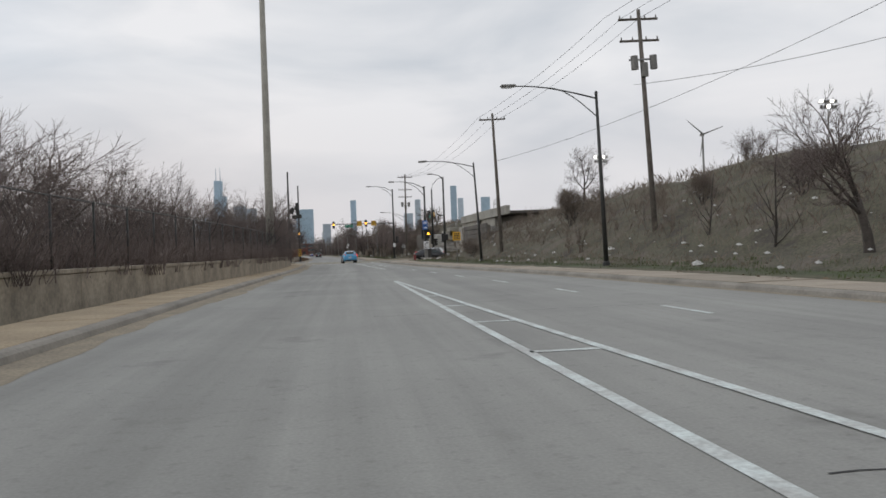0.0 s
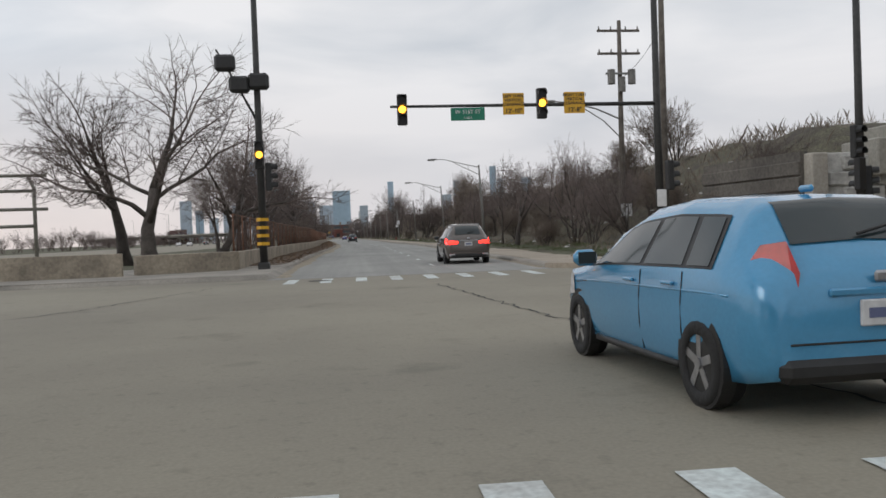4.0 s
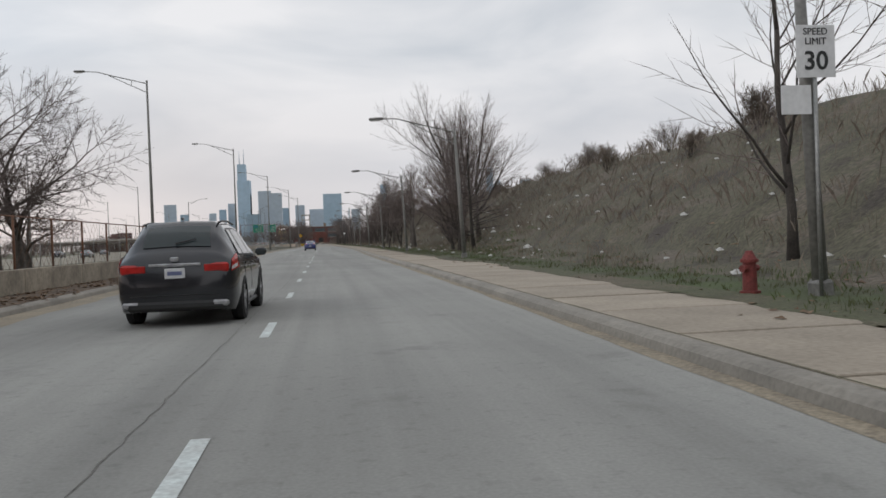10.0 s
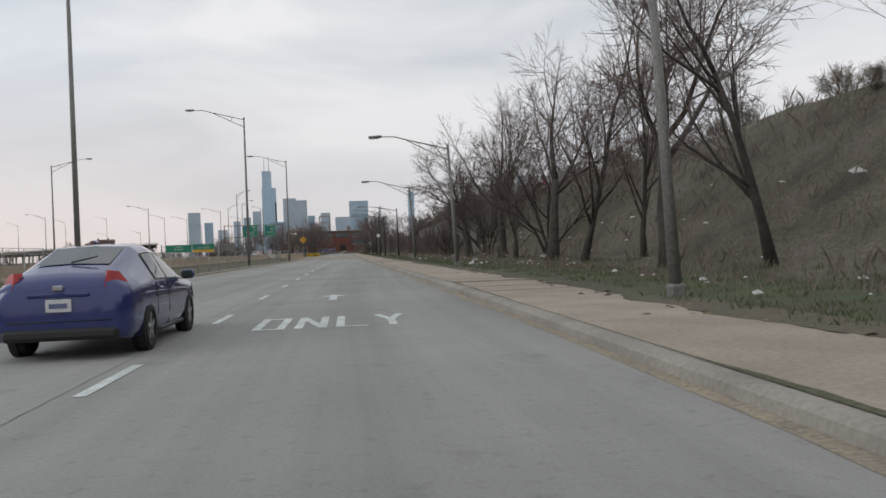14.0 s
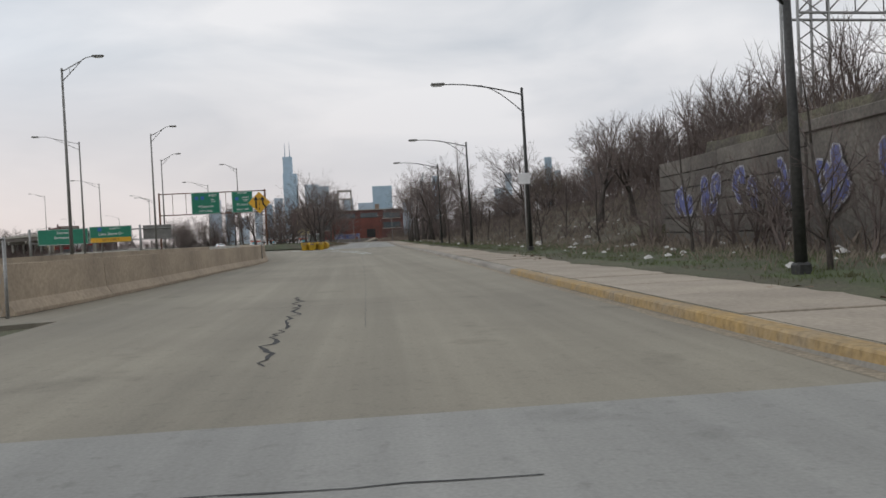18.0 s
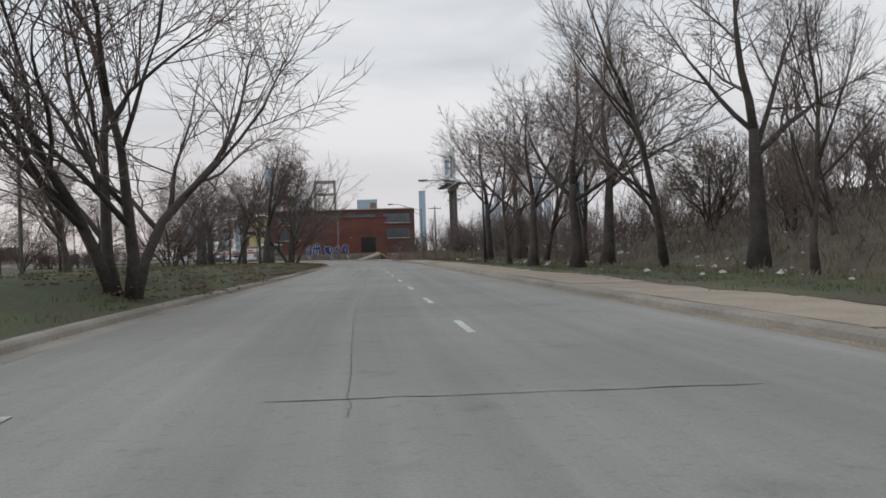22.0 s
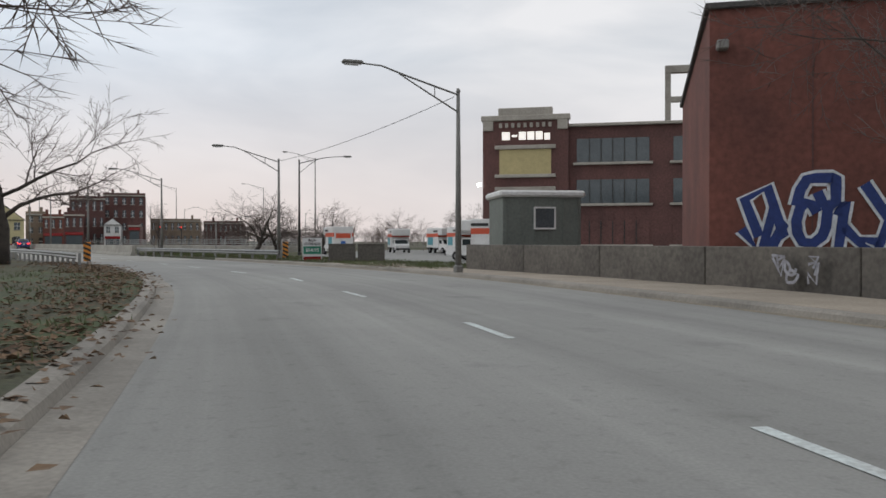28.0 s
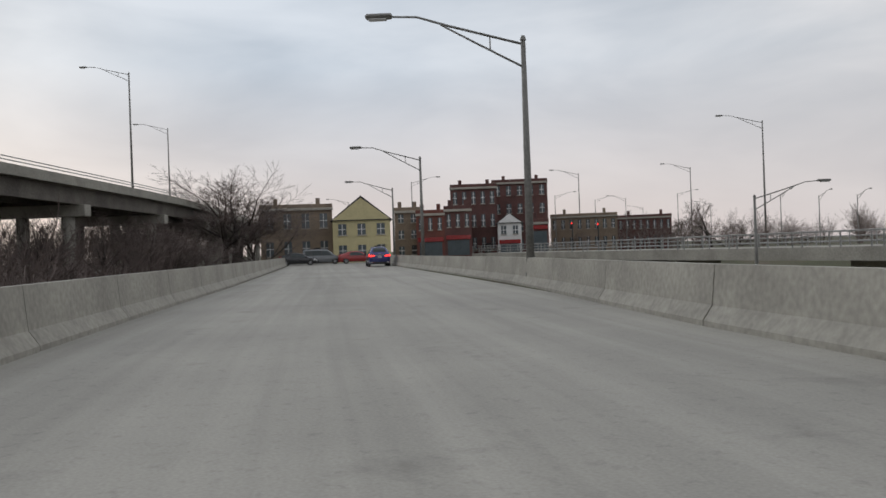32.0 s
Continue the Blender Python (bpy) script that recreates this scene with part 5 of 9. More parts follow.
def crack(name, pts, seed, w=0.05, label="black tar-filled crack in the concrete", mat="patch"):
    rng = random.Random(seed)
    rows = []
    for (ax, ay), (bx, by) in zip(pts, pts[1:]):
        n = max(2, int(math.hypot(bx - ax, by - ay) / 0.22))
        for i in range(n):
            u = i / n
            rows.append((ax + (bx - ax) * u + rng.gauss(0, w * 1.2), ay + (by - ay) * u + rng.gauss(0, w)))
    if len(rows) < 2:
        return
    verts, faces = [], []
    for i, (x, y) in enumerate(rows):
        d = Vector((*rows[min(i + 1, len(rows) - 1)], 0)) - Vector((*rows[max(i - 1, 0)], 0))
        r = side(d.normalized()) * w * rng.uniform(0.25, 0.9)
        verts += [Vector((x, y, 0.005)) - r, Vector((x, y, 0.005)) + r]
    for i in range(len(rows) - 1):
        faces.append((2 * i, 2 * i + 1, 2 * i + 3, 2 * i + 2))
    tagged(mesh_ob(name, verts, faces, M[mat]), label, "road crack", kind="structure")


crack_rng = random.Random(5)
ci = 0
for y in list(range(-8, 90, 11)) + list(range(128, 500, 13)) + list(range(505, 590, 12)) + list(range(600, 700, 13)):
    ci += 1
    yy = y + crack_rng.uniform(-2, 2)
    xl, xr = x_at(EDGE_L, yy), x_at(EDGE_R, yy)
    a = crack_rng.uniform(0.05, 0.5)
    b = a + crack_rng.uniform(0.2, 0.5)
    crack("crack_%d" % ci, [(xl + (xr - xl) * a, yy), (xl + (xr - xl) * min(b, 0.98), yy + crack_rng.uniform(-0.2, 0.2))], ci, 0.018)
for i, (y0, y1, u) in enumerate(((36, 90, 0.42), (130, 300, 0.52), (300, 495, 0.56), (500, 590, 0.58), (600, 668, 0.44))):
    pts = [(x_at(EDGE_L, y) + (x_at(EDGE_R, y) - x_at(EDGE_L, y)) * u, y) for y in range(y0, y1 + 1, 10)]
    crack("joint_%d" % (i + 1), pts, 900 + i, 0.008, "thin lengthwise joint between concrete lanes", "joint")
crack("crack_near_cushion", [(-9.1, 496.9), (-9.4, 500), (-9.6, 503.5), (-10.0, 507.1)], 31, 0.045)
crack("crack_at_crossing", [(3.6, 100), (3.2, 104), (2.6, 109), (1.9, 116)], 32, 0.03)
crack("crack_at_crossing_2", [(-12, 104), (-8, 107), (-5.4, 112), (-3.8, 118)], 33, 0.03)
for i, (x, y, sx, sy) in enumerate(((-1.1, 119.4, 1.2, 0.5), (2.0, 53, 1.0, 0.35), (-9.0, 352, 1.4, 0.4), (-26.0, 722.6, 0.8, 0.4))):
    bm = bmesh.new()
    bmesh.ops.create_circle(bm, cap_ends=True, segments=18, radius=0.36, matrix=Matrix.Translation((x, y, 0.009)))
    tagged(part("manhole_%d" % (i + 1), bm, M["iron"]), "round iron manhole cover set in the road", "manhole", kind="structure")

# ---- walls on the left ----
WALL_A = [(-8.6, -40), (-7.3, 10), (-6.1, 29), (-4.65, 48), (-4.1, 59), (-3.7, 71), (-3.5, 82), (-3.75, 92)]
WALL_B = [(-4.7, 127.6), (-5.0, 140), (-5.2, 160), (-5.3, 190), (-6.9, 235), (-7.6, 270), (-8.7, 312), (-9.6, 330)]


def panel_wall(name, pts, h, w, label, seg=6.0, mat="wall", coping=0.0, z=-0.1):
    """A wall of cast panels with narrow joints, each panel a part."""
    t = thing(name, pose(0, 0, 0), label, "wall", kind="structure")
    ln = line_between(pts, seg)
    for (p, d), (q, _) in zip(ln, ln[1:]):
        L = (q - p).length
        yaw = math.atan2(-(q - p).x, (q - p).y)
        bm = bmesh.new()
        add_box(bm, (0, L / 2, (h + z) / 2), (w, L - 0.03, h - z), 0, 0.02)
        if coping:
            add_box(bm, (0, L / 2, h + 0.06), (w + coping, L - 0.02, 0.12), 0, 0.015)
        o = part("wall_panel", bm, M[mat], t)
        o.matrix_basis = Matrix.Translation(p) @ Matrix.Rotation(yaw, 4, "Z")
    return t


panel_wall("wall_south", WALL_A, 0.98, 0.3, "weathered tan concrete wall with stains", 6.0, "wall", 0.08)
panel_wall("wall_north", WALL_B, 0.82, 0.3, "low weathered tan concrete wall", 5.0, "wall")


def fence(name, pts, h, z0, label, post_step=3.0, mesh_step=0.28, rail=True, mat="steel", wire=0.004):
    """Chain-link fence: posts, rails and a net of thin wires."""
    t = thing(name, pose(0, 0, 0), label, "fence")
    ln = line_between(pts, post_step)
    for p, d in ln:
        tubes("post", [[(p + Vector((0, 0, z0 - 0.1)), 0.035), (p + Vector((0, 0, z0 + h)), 0.035)]], M[mat], t, 6)
    if rail:
        tubes("top_rail", [[(p + Vector((0, 0, z0 + h - 0.03)), 0.022) for p, d in ln]], M[mat], t, 5)
    wires = []
    for (p, d), (q, _) in zip(ln, ln[1:]):
        L = (q - p).length
        n = max(2, int(L / mesh_step))
        for i in range(n):
            a, b = p.lerp(q, i / n), p.lerp(q, min((i + h / mesh_step * 0.9) / n, 1.0))
            hh = h if (i + h / mesh_step * 0.9) / n <= 1 else h * (1 - i / n) * n / (h / mesh_step * 0.9)
            wires.append([(a + Vector((0, 0, z0)), wire), (b + Vector((0, 0, z0 + hh)), wire)])
            wires.append([(a + Vector((0, 0, z0 + hh)), wire), (b + Vector((0, 0, z0)), wire)])
    tubes("wire_mesh", wires, M[mat], t, 3)
    return t


fence("fence_south", [(x - 0.02, y) for x, y in WALL_A], 1.9, 1.08, "chain-link fence overgrown with dead vines on a wall", 3.0, 0.4, mat="pole_dark")
fence("fence_north", [(x - 0.02, y) for x, y in WALL_B], 1.5, 0.8, "rusty chain-link fence on a low wall", 3.0, 0.4, mat="rust")
fence("fence_verge", [(-10.8, 335), (-13.2, 380), (-15.2, 420), (-15.2, 470), (-14.3, 490), (-15.5, 505.2)], 1.7, -0.1, "chain-link fence beside the motorway", 4.0, 0.5)
fence("fence_motorway", [(-24, 250), (-25, 330), (-27, 400), (-32, 455)], 2.6, -0.1, "tall wire fence along the motorway", 5.0, 0.6)


def hedge_places(pts, step, jitter, seed, dz=0.0, dx=0.0):
    rng = random.Random(seed)
    return [(p.x + dx + rng.gauss(0, jitter), p.y + rng.gauss(0, jitter), dz + rng.uniform(-0.1, 0.1)) for p, d in line_between(pts, step)]


for i in range(5):
    seg = cut(WALL_A, -30 + i * 24.4, -30 + (i + 1) * 24.4)
    brush("hedge", hedge_places(seg, 0.5, 0.3, 100 + i, 0.9, -0.45), 200 + i, "dense dead brown hedge tangled in a fence", (0.8, 1.6), 32, "twig", 0.45)

# ---- things on the left: trees ----
lrng = random.Random(404)
for y in range(-6, 96, 4):
    tree(lrng.choice(["multi1", "multi2", "multi1", "broad2", "multi2"]), x_at(WALL_A, y) - lrng.uniform(1.6, 5), y + lrng.uniform(-2, 2), lrng.uniform(3.4, 5.2) + (2.0 if 52 < y < 94 else 0), -0.1, "trees behind the wall", wide=1.15)
for y in range(0, 96, 7):
    tree(lrng.choice(["multi1", "multi2", "spread1"]), x_at(WALL_A, y) - lrng.uniform(7, 16), y + lrng.uniform(-2, 2), lrng.uniform(6, 9), -0.1, "trees behind the wall", wide=1.2)
for y in range(232, 292, 7):
    tree(lrng.choice(["spread1", "broad2", "spread2", "broad1"]), x_at(WALL_B, y) - lrng.uniform(3.0, 5.5), y, lrng.uniform(6.5, 9.5), -0.1, "trees along the low wall")
tree("spread1", -11.3, 141.7, 13.6, -0.1, "trees beyond the crossing", wide=1.1)
tree("spread2", -9.0, 149, 10.5, -0.1, "trees beyond the crossing")
tree("broad2", -15, 150, 12.5, -0.1, "trees beyond the crossing")
y = 156.0
while y < 262:
    k = lrng.choice(["tall1", "broad1", "spread1", "spread2", "tall2", "broad2", "broad3"])
    tree(k, x_at(WALL_B, min(y, 330)) - lrng.uniform(1.6, 6.5), y, lrng.uniform(8.0, 12.0), -0.1, "trees along the low wall")
    if lrng.random() < 0.5:
        tree(lrng.choice(["multi1", "scrub1", "multi2"]), x_at(WALL_B, min(y, 330)) - lrng.uniform(2, 5), y + 2, lrng.uniform(2.5, 5.0), -0.1, "shrubs along the low wall")
    y += lrng.uniform(3.2, 6.0)
for y, h in ((268, 8.5), (274, 7.0), (281, 8.0), (288, 6.5), (296, 6.8)):
    tree(lrng.choice(["spread1", "broad2", "spread2"]), x_at(WALL_B, y) - lrng.uniform(3, 6.5), y, h, -0.1, "trees along the low wall")
far_places = []
for y in range(130, 720, 4):
    x = -92 - (0 if y < 520 else (y - 520) * 0.28) - lrng.uniform(0, 40)
    far_places.append((x, y, -0.1, lrng.uniform(4, 8.5)))
woods("far_woods", far_places, 301, "distant bare trees beyond the motorway", 1.5)
for x, y, k, h in ((-23.1, 674.9, "multi1", 12.0), (-26.9, 687.8, "broad1", 14), (-25.0, 690.5, "broad3", 13), (-25.2, 671.1, "broad3", 14.0), (-30, 700, "tall1", 13), (-34, 690, "broad2", 12.5), (-33, 706, "broad3", 13.5),
                    (-29, 678, "tall2", 13.0), (-38, 700, "spread2", 11), (-36, 712, "tall1", 12), (-43, 715, "multi2", 9), (-32, 664, "multi1", 9.5), (-37, 655, "broad2", 10), (-42, 668, "broad3", 12), (-48, 682, "tall1", 12),
                    (-50, 700, "broad1", 11), (-46, 655, "multi2", 8), (-60, 690, "multi1", 9), (-66, 715, "multi2", 9), (-56, 672, "multi1", 8), (-37.6, 716.4, "young2", 5.5), (-52, 648, "multi1", 7.5), (-31, 672, "multi1", 7), (-36, 680, "multi2", 7)):
    tree(k, x, y, h, -0.1, "trees on the lawn and beyond")
tree("spread1", -68.0, 753.2, 13.2, -0.1, "trees on the lawn and beyond", wide=1.1)
tree("broad1", -41.9, 721.3, 15.0, -0.1, "trees on the lawn and beyond", wide=1.35)
tree("multi2", -64, 741, 5.5, -0.1, "trees on the lawn and beyond")
tree("multi1", -75, 748, 7.5, -0.1, "trees on the lawn and beyond")
tree("multi1", -20.35, 614.2, 12.0, 0.25, "trees on the lawn and beyond", wide=1.1)

# ---- right-hand side: bank, trees, brush ----
for x, y, k, h in ((19.0, 46.5, "young1", 4.4), (17.7, 35.8, "young2", 5.0), (17.3, 29.6, "young1", 5.4), (17.1, 23.5, "broad2", 6.0)):
    tree(k, x, y, h, 0.2, "young trees on the verge")
rr = random.Random(909)
for y in range(0, 90, 10):
    tree_r(rr.choice(["scrub1", "scrub2", "multi2"]), y + rr.uniform(-3, 3), rr.uniform(11, 19), rr.uniform(1.8, 4.0), group="shrubs on the bank")
tree_r("broad1", 78, 19, 6.5, group="trees on the bank")
tree_r("scrub1", 74, 6.4, 2.2, group="shrubs on the bank")
for yy, off, k, h in ((124.5, 9.5, "scrub1", 1.8), (127, 7.5, "scrub2", 2.2), (129, 11, "multi2", 3.6), (131, 8.2, "scrub1", 2.4), (134, 6.8, "multi1", 4.2), (137, 9.0, "scrub2", 2.6), (139, 6.4, "multi2", 4.6), (142, 8.5, "multi1", 4.4)):
    tree_r(k, yy, off, h, group="shrubs on the bank")
y = 144.0
while y < 205:
    tree_r(rr.choice(["multi1", "multi2", "broad1", "broad2", "spread1", "scrub1", "tall1"]), y, rr.uniform(4.8, 8.5), rr.uniform(4.8, 8.0), group="trees along the bank")
    tree_r(rr.choice(["multi1", "scrub1", "scrub2", "broad3", "tall2"]), y + 2, rr.uniform(8.5, 15), rr.uniform(3.0, 5.5), group="trees along the bank")
    tree_r(rr.choice(["scrub1", "scrub2"]), y + 1, rr.uniform(5.0, 9.0), rr.uniform(1.6, 3.2), group="shrubs on the bank")
    y += rr.uniform(4.0, 7.0)
for yy, off, k, h in ((210, 9.5, "tall1", 8.5), (214, 11.0, "broad2", 7.5), (219, 9.0, "tall2", 8.0), (224, 12.5, "broad1", 6.5), (228, 9.5, "multi2", 5.5), (230.5, 6.4, "multi1", 7.0), (232.5, 7.4, "pine1", 7.2), (234.5, 6.6, "multi2", 6.8), (237, 8.8, "multi1", 5.5), (208, 6.2, "scrub1", 2.2), (216, 6.6, "scrub2", 1.8)):
    tree_r(k, yy, off, h, group="trees along the bank")
tree_r("young2", 271.5, 6.8, 9.6, group="trees along the bank")
tree_r("young3", 243, 6.7, 10.0, group="trees along the bank")
tree_r("young3", 247, 8.6, 7.0, group="trees along the bank")
tree_r("spread2", 253, 6.4, 4.8, group="trees along the bank")
tree_r("scrub1", 256, 5.2, 2.6, group="trees along the bank")
y = 270.0
while y < 480:
    f_, c_, h_ = bank_of(y)
    if rr.random() < 0.72 or y > 325:
        tree_r(rr.choice(["scrub1", "scrub2", "multi2"]), y, rr.uniform(c_ - 2.0, c_ + 3.5), rr.uniform(1.2, 2.6), group="shrubs on the bank")
    y += rr.uniform(3.0, 5.0)
for yy, off, k, h in ((320, 8.8, "tall2", 13.0), (323, 8.0, "tall1", 14.0), (326, 8.9, "tall2", 15.0), (329, 8.2, "tall1", 14.5), (332.5, 9.2, "tall2", 14.0), (336, 8.8, "tall1", 13.0), (314.5, 6.2, "pine1", 9.8), (311.8, 6.9, "pine1", 9.4), (317, 6.4, "multi2", 8.0), (341, 9.5, "scrub1", 3.0), (349, 6.2, "broad2", 10.5), (356.2, 3.9, "young3", 9.5), (362.5, 3.6, "young3", 9.0), (369, 6.4, "tall2", 9.0),
                      (378.5, 9.0, "tall1", 13.5), (388, 9.8, "tall2", 9.0), (395, 8.8, "tall2", 11.0), (401, 8.4, "broad1", 13.0), (406, 9.4, "tall1", 10.5), (411, 8.3, "tall2", 12.5), (417, 8.4, "broad3", 13),
                      (422, 9.6, "multi1", 8.5), (426, 8.4, "tall1", 12.0), (432, 8.8, "broad1", 12.0), (438, 8.6, "tall2", 11.5), (443, 9.6, "multi2", 8.0), (447, 8.8, "broad2", 11), (453, 9.4, "tall1", 10.5), (462, 9.0, "multi1", 6.0)):
    tree_r(k, yy, off, h, group="trees along the bank")
for yy, off, k, h in ((497, 4.4, "young1", 5.0), (504, 5.0, "young2", 5.0), (517, 7.5, "young2", 5.6), (534, 9.0, "young1", 5.2), (543, 7.6, "young2", 5.4), (548, 10.5, "young1", 5.0), (556, 10, "young2", 5.5), (563, 9.0, "young1", 5.0), (567, 12, "young2", 6), (571, 12.0, "broad1", 9.5), (544, 12.0, "broad2", 8.5), (540, 13, "broad2", 7.0)):
    tree_r(k, yy, off, h, group="trees past the wall")
def bank_place(y, off, h):
    x, yy, _ = along(EDGE_R, y, off)
    return x, yy, bank_height(off, *bank_of(y)) - 0.2, h


woods("woods_above_wall", [bank_place(y / 2, rr.uniform(17.5, 32), rr.uniform(2.5, 5.0) if y < 1000 else rr.uniform(4.0, 7.5)) for y in range(904, 1064)], 302, "bare woods above the retaining wall", 1.0)
woods("woods_on_bank", [bank_place(y / 2, rr.uniform(19, 36), rr.uniform(5.0, 8.5) if y < 1160 else rr.uniform(3.5, 6.5)) for y in range(1066, 1300)], 303, "bare woods on the embankment", 1.0)
woods("thicket", [(rr.uniform(-2, 30), rr.uniform(648, 790), -0.1, rr.uniform(3.5, 8.0)) for k in range(170)], 304, "dense bare thicket beside the brick building", 1.0)
woods("wall_scrub", [bank_place(rr.uniform(462, 531), rr.uniform(8.6, 11.2), rr.uniform(1.2, 4.6)) for k in range(52)], 309, "bare scrub in front of the retaining wall", 1.0)
woods("low_thicket", [(rr.uniform(-12.0, 0), rr.uniform(716, 762), -0.1, rr.uniform(1.8, 4.2)) for k in range(60)], 305, "low bare thicket by the wall", 1.2, "brush")
for y in range(452, 530, 9):
    tree_r(rr.choice(["scrub1", "multi2", "multi1", "scrub2"]), y, rr.uniform(14.5, 18), rr.uniform(1.6, 3.4), group="shrubs on the bank")
for x, yy, k, h in ((-2.6, 574.9, "young3", 7.2), (-0.7, 571.1, "young3", 7.6), (-2.0, 560.5, "young3", 9.5), (1.9, 578.5, "young2", 6.5), (2.2, 593.5, "young1", 6.8), (3.2, 611.5, "young2", 5.5), (3.4, 624, "broad2", 6.0), (0.6, 597.5, "tall1", 11.5), (-1.6, 616.5, "tall1", 10.5), (-0.7, 622, "broad3", 14.5), (-2.0, 628, "tall2", 14.0), (-2.6, 635, "broad3", 14.0), (-2.0, 642, "tall1", 13.5),
                    (-3.1, 648.7, "tall2", 12.5), (-4.7, 632.6, "broad1", 11.5), (-5.7, 639.1, "broad3", 11.5), (-5.8, 646.9, "tall2", 11.5), (-4.6, 667.0, "broad3", 14.5), (-3.0, 660.6, "broad1", 14), (-1.6, 665.4, "young3", 7)):
    tree(k, x, yy, h, 0.1, "large trees beside the sidewalk")
for y in range(596, 690, 11):
    tree_r(rr.choice(["multi1", "multi2", "scrub1", "broad2", "tall2", "broad3"]), y, rr.uniform(11, 24), rr.uniform(4.5, 8.5), group="trees on the bank")
for x, y, k, h in ((-5.2, 677.2, "young1", 5.6), (0.6, 684, "multi1", 6.5), (3, 690, "broad2", 7), (-4, 700, "multi2", 5), (2, 706, "multi1", 7), (-3, 716, "multi2", 6.5), (5, 716, "multi1", 8), (-6, 728, "tall1", 8), (-8, 735, "multi2", 6), (0, 730, "tall2", 8),
                    (7, 738, "tall1", 9), (-2, 742, "multi1", 7.5), (-24.4, 732.4, "young3", 11.0), (-14.5, 729, "young2", 5.0), (10, 700, "tall1", 9), (14, 712, "multi1", 8)):
    tree(k, x, y, h, -0.1, "trees by the brick building")

# ---- street lamps and poles ----
for x, y, k, a in ((13.5, 37.8, 1.0, -1.5), (12.5, 64.0, 0.94, -2.9), (-0.95, 530.7, 1.0, -0.8), (-1.6, 558.6, 1.05, -0.8), (-2.8, 586.6, 1.12, -0.8)):
    lamp(DAVIT, x, y, 0, k, 0.12, a)
for x, y, k in ((1.3, 477.5, 1.0), (-0.2, 503.5, 1.0), (-6.1, 657.5, 1.0)):
    lamp(DAVIT_LOW, x, y, 0, k, 0.12, -1.0)
for x, y, k in ((11.2, 168, 1.06), (11.0, 200.5, 1.07), (9.4, 231, 1.0), (8.2, 266.0, 0.98), (7.0, 296.0, 1.0), (6.1, 326.5, 1.0), (5.2, 357.6, 1.0), (4.1, 388.0, 1.0), (3.0, 418, 1.0), (2.0, 447, 1.0)):
    lamp(TRUSS, x, y, 0, k, 0.14, -2.5)
for x, y, a, k in ((-9.8, 684.6, -4, 0.86), (-21.0, 719.0, -24, 0.98), (-36.9, 742.8, -36, 0.98), (-53.3, 760.0, -40, 0.93), (-71.4, 773.3, -40, 0.96), (-94.6, 791.8, -40, 1.19), (-119.4, 813.1, -40, 1.18), (-141, 831.6, -40, 1.18)):
    lamp(TRUSS, x, y, -a, k, 0.12)
for x, y in ((-13.6, 318.3), (-13.9, 409.0), (-13.2, 450.0), (-13.5, 487.0), (-13.7, 364)):
    lamp(HIGH, x, y, 0, 1.07, -0.1)
for x, y in ((-38, 360), (-40, 420), (-42, 480), (-57, 578), (-58, 400), (-60, 470), (-80, 450), (-85, 520), (-90, 600), (-62, 640), (-46, 655), (-70, 700)):
    lamp(HIGH, x, y, 180 if x in (-38, -42) else 0, 1.03, -0.1)
for x, y, a, k in ((-30.2, 545.7, 180, 1.06), (-34.9, 581.0, 180, 1.07), (-45.9, 623.2, 180, 1.19), (-40.0, 654.3, 0, 1.26)):
    lamp(HIGH_SHORT, x, y, a, k, -0.1)
lamp(HIGH, -37.9, 568.3, 0, 0.9, -0.1)


def wood_pole(x, y, h, label, lean=0.0, gear=False):
    p = thing("utility_pole", pose(x, y, 0, 0, lean, 0), label, "utility pole", "utility poles")
    tubes("pole", [[((0, 0, -0.3), 0.17), ((0, 0, h * 0.5), 0.14), ((0, 0, h), 0.10)]], M["wood"], p, 10)
    for k, z in enumerate((h - 0.5, h - 1.7)[: 1 + gear]):
        part("crossarm", boxes([((0, 0.14, z), (2.3, 0.1, 0.12))], 0.01), M["wood"], p)
        for ox in (-1.05, -0.4, 0.4, 1.05):
            bm = bmesh.new()
            bmesh.ops.create_cone(bm, cap_ends=True, segments=8, radius1=0.05, radius2=0.03, depth=0.18, matrix=Matrix.Translation((ox, 0.14, z + 0.14)))
            part("insulator", bm, M["pole_grey"], p)
    if gear:
        for ox, oz in ((-0.55, -3.0), (0.55, -3.0), (0.0, -3.4)):
            bm = bmesh.new()
            bmesh.ops.create_cone(bm, cap_ends=True, segments=12, radius1=0.2, radius2=0.2, depth=0.75, matrix=Matrix.Translation((ox, -0.25, h + oz)))
            part("transformer", bm, M["pole_grey"], p)
        part("bracket", boxes([((0, -0.1, h - 2.8), (1.6, 0.08, 0.1))], 0.01), M["steel"], p)
    return p


wood_pole(18.4, 43.2, 14.2, "weathered wooden utility pole with transformers", -2.5, True)
wood_pole(15.1, 68.1, 12.7, "weathered wooden utility pole with crossarm", -2.0)
wood_pole(13.2, 129.6, 13.5, "weathered wooden utility pole beyond the crossing", 0.5)
up = wood_pole(14.0, 137.7, 12.1, "weathered wooden utility pole carrying a street lamp arm", 0.5, True)
tubes("lamp_arm", [[((0, 0, 6.9), 0.045), ((-1.4, -0.2, 7.45), 0.04), ((-2.8, -0.4, 7.75), 0.035), ((-3.7, -0.5, 7.8), 0.03)], [((0, 0, 5.9), 0.035), ((-1.0, -0.1, 6.85), 0.03), ((-2.3, -0.3, 7.6), 0.028)]], M["pole_grey"], up, 6)
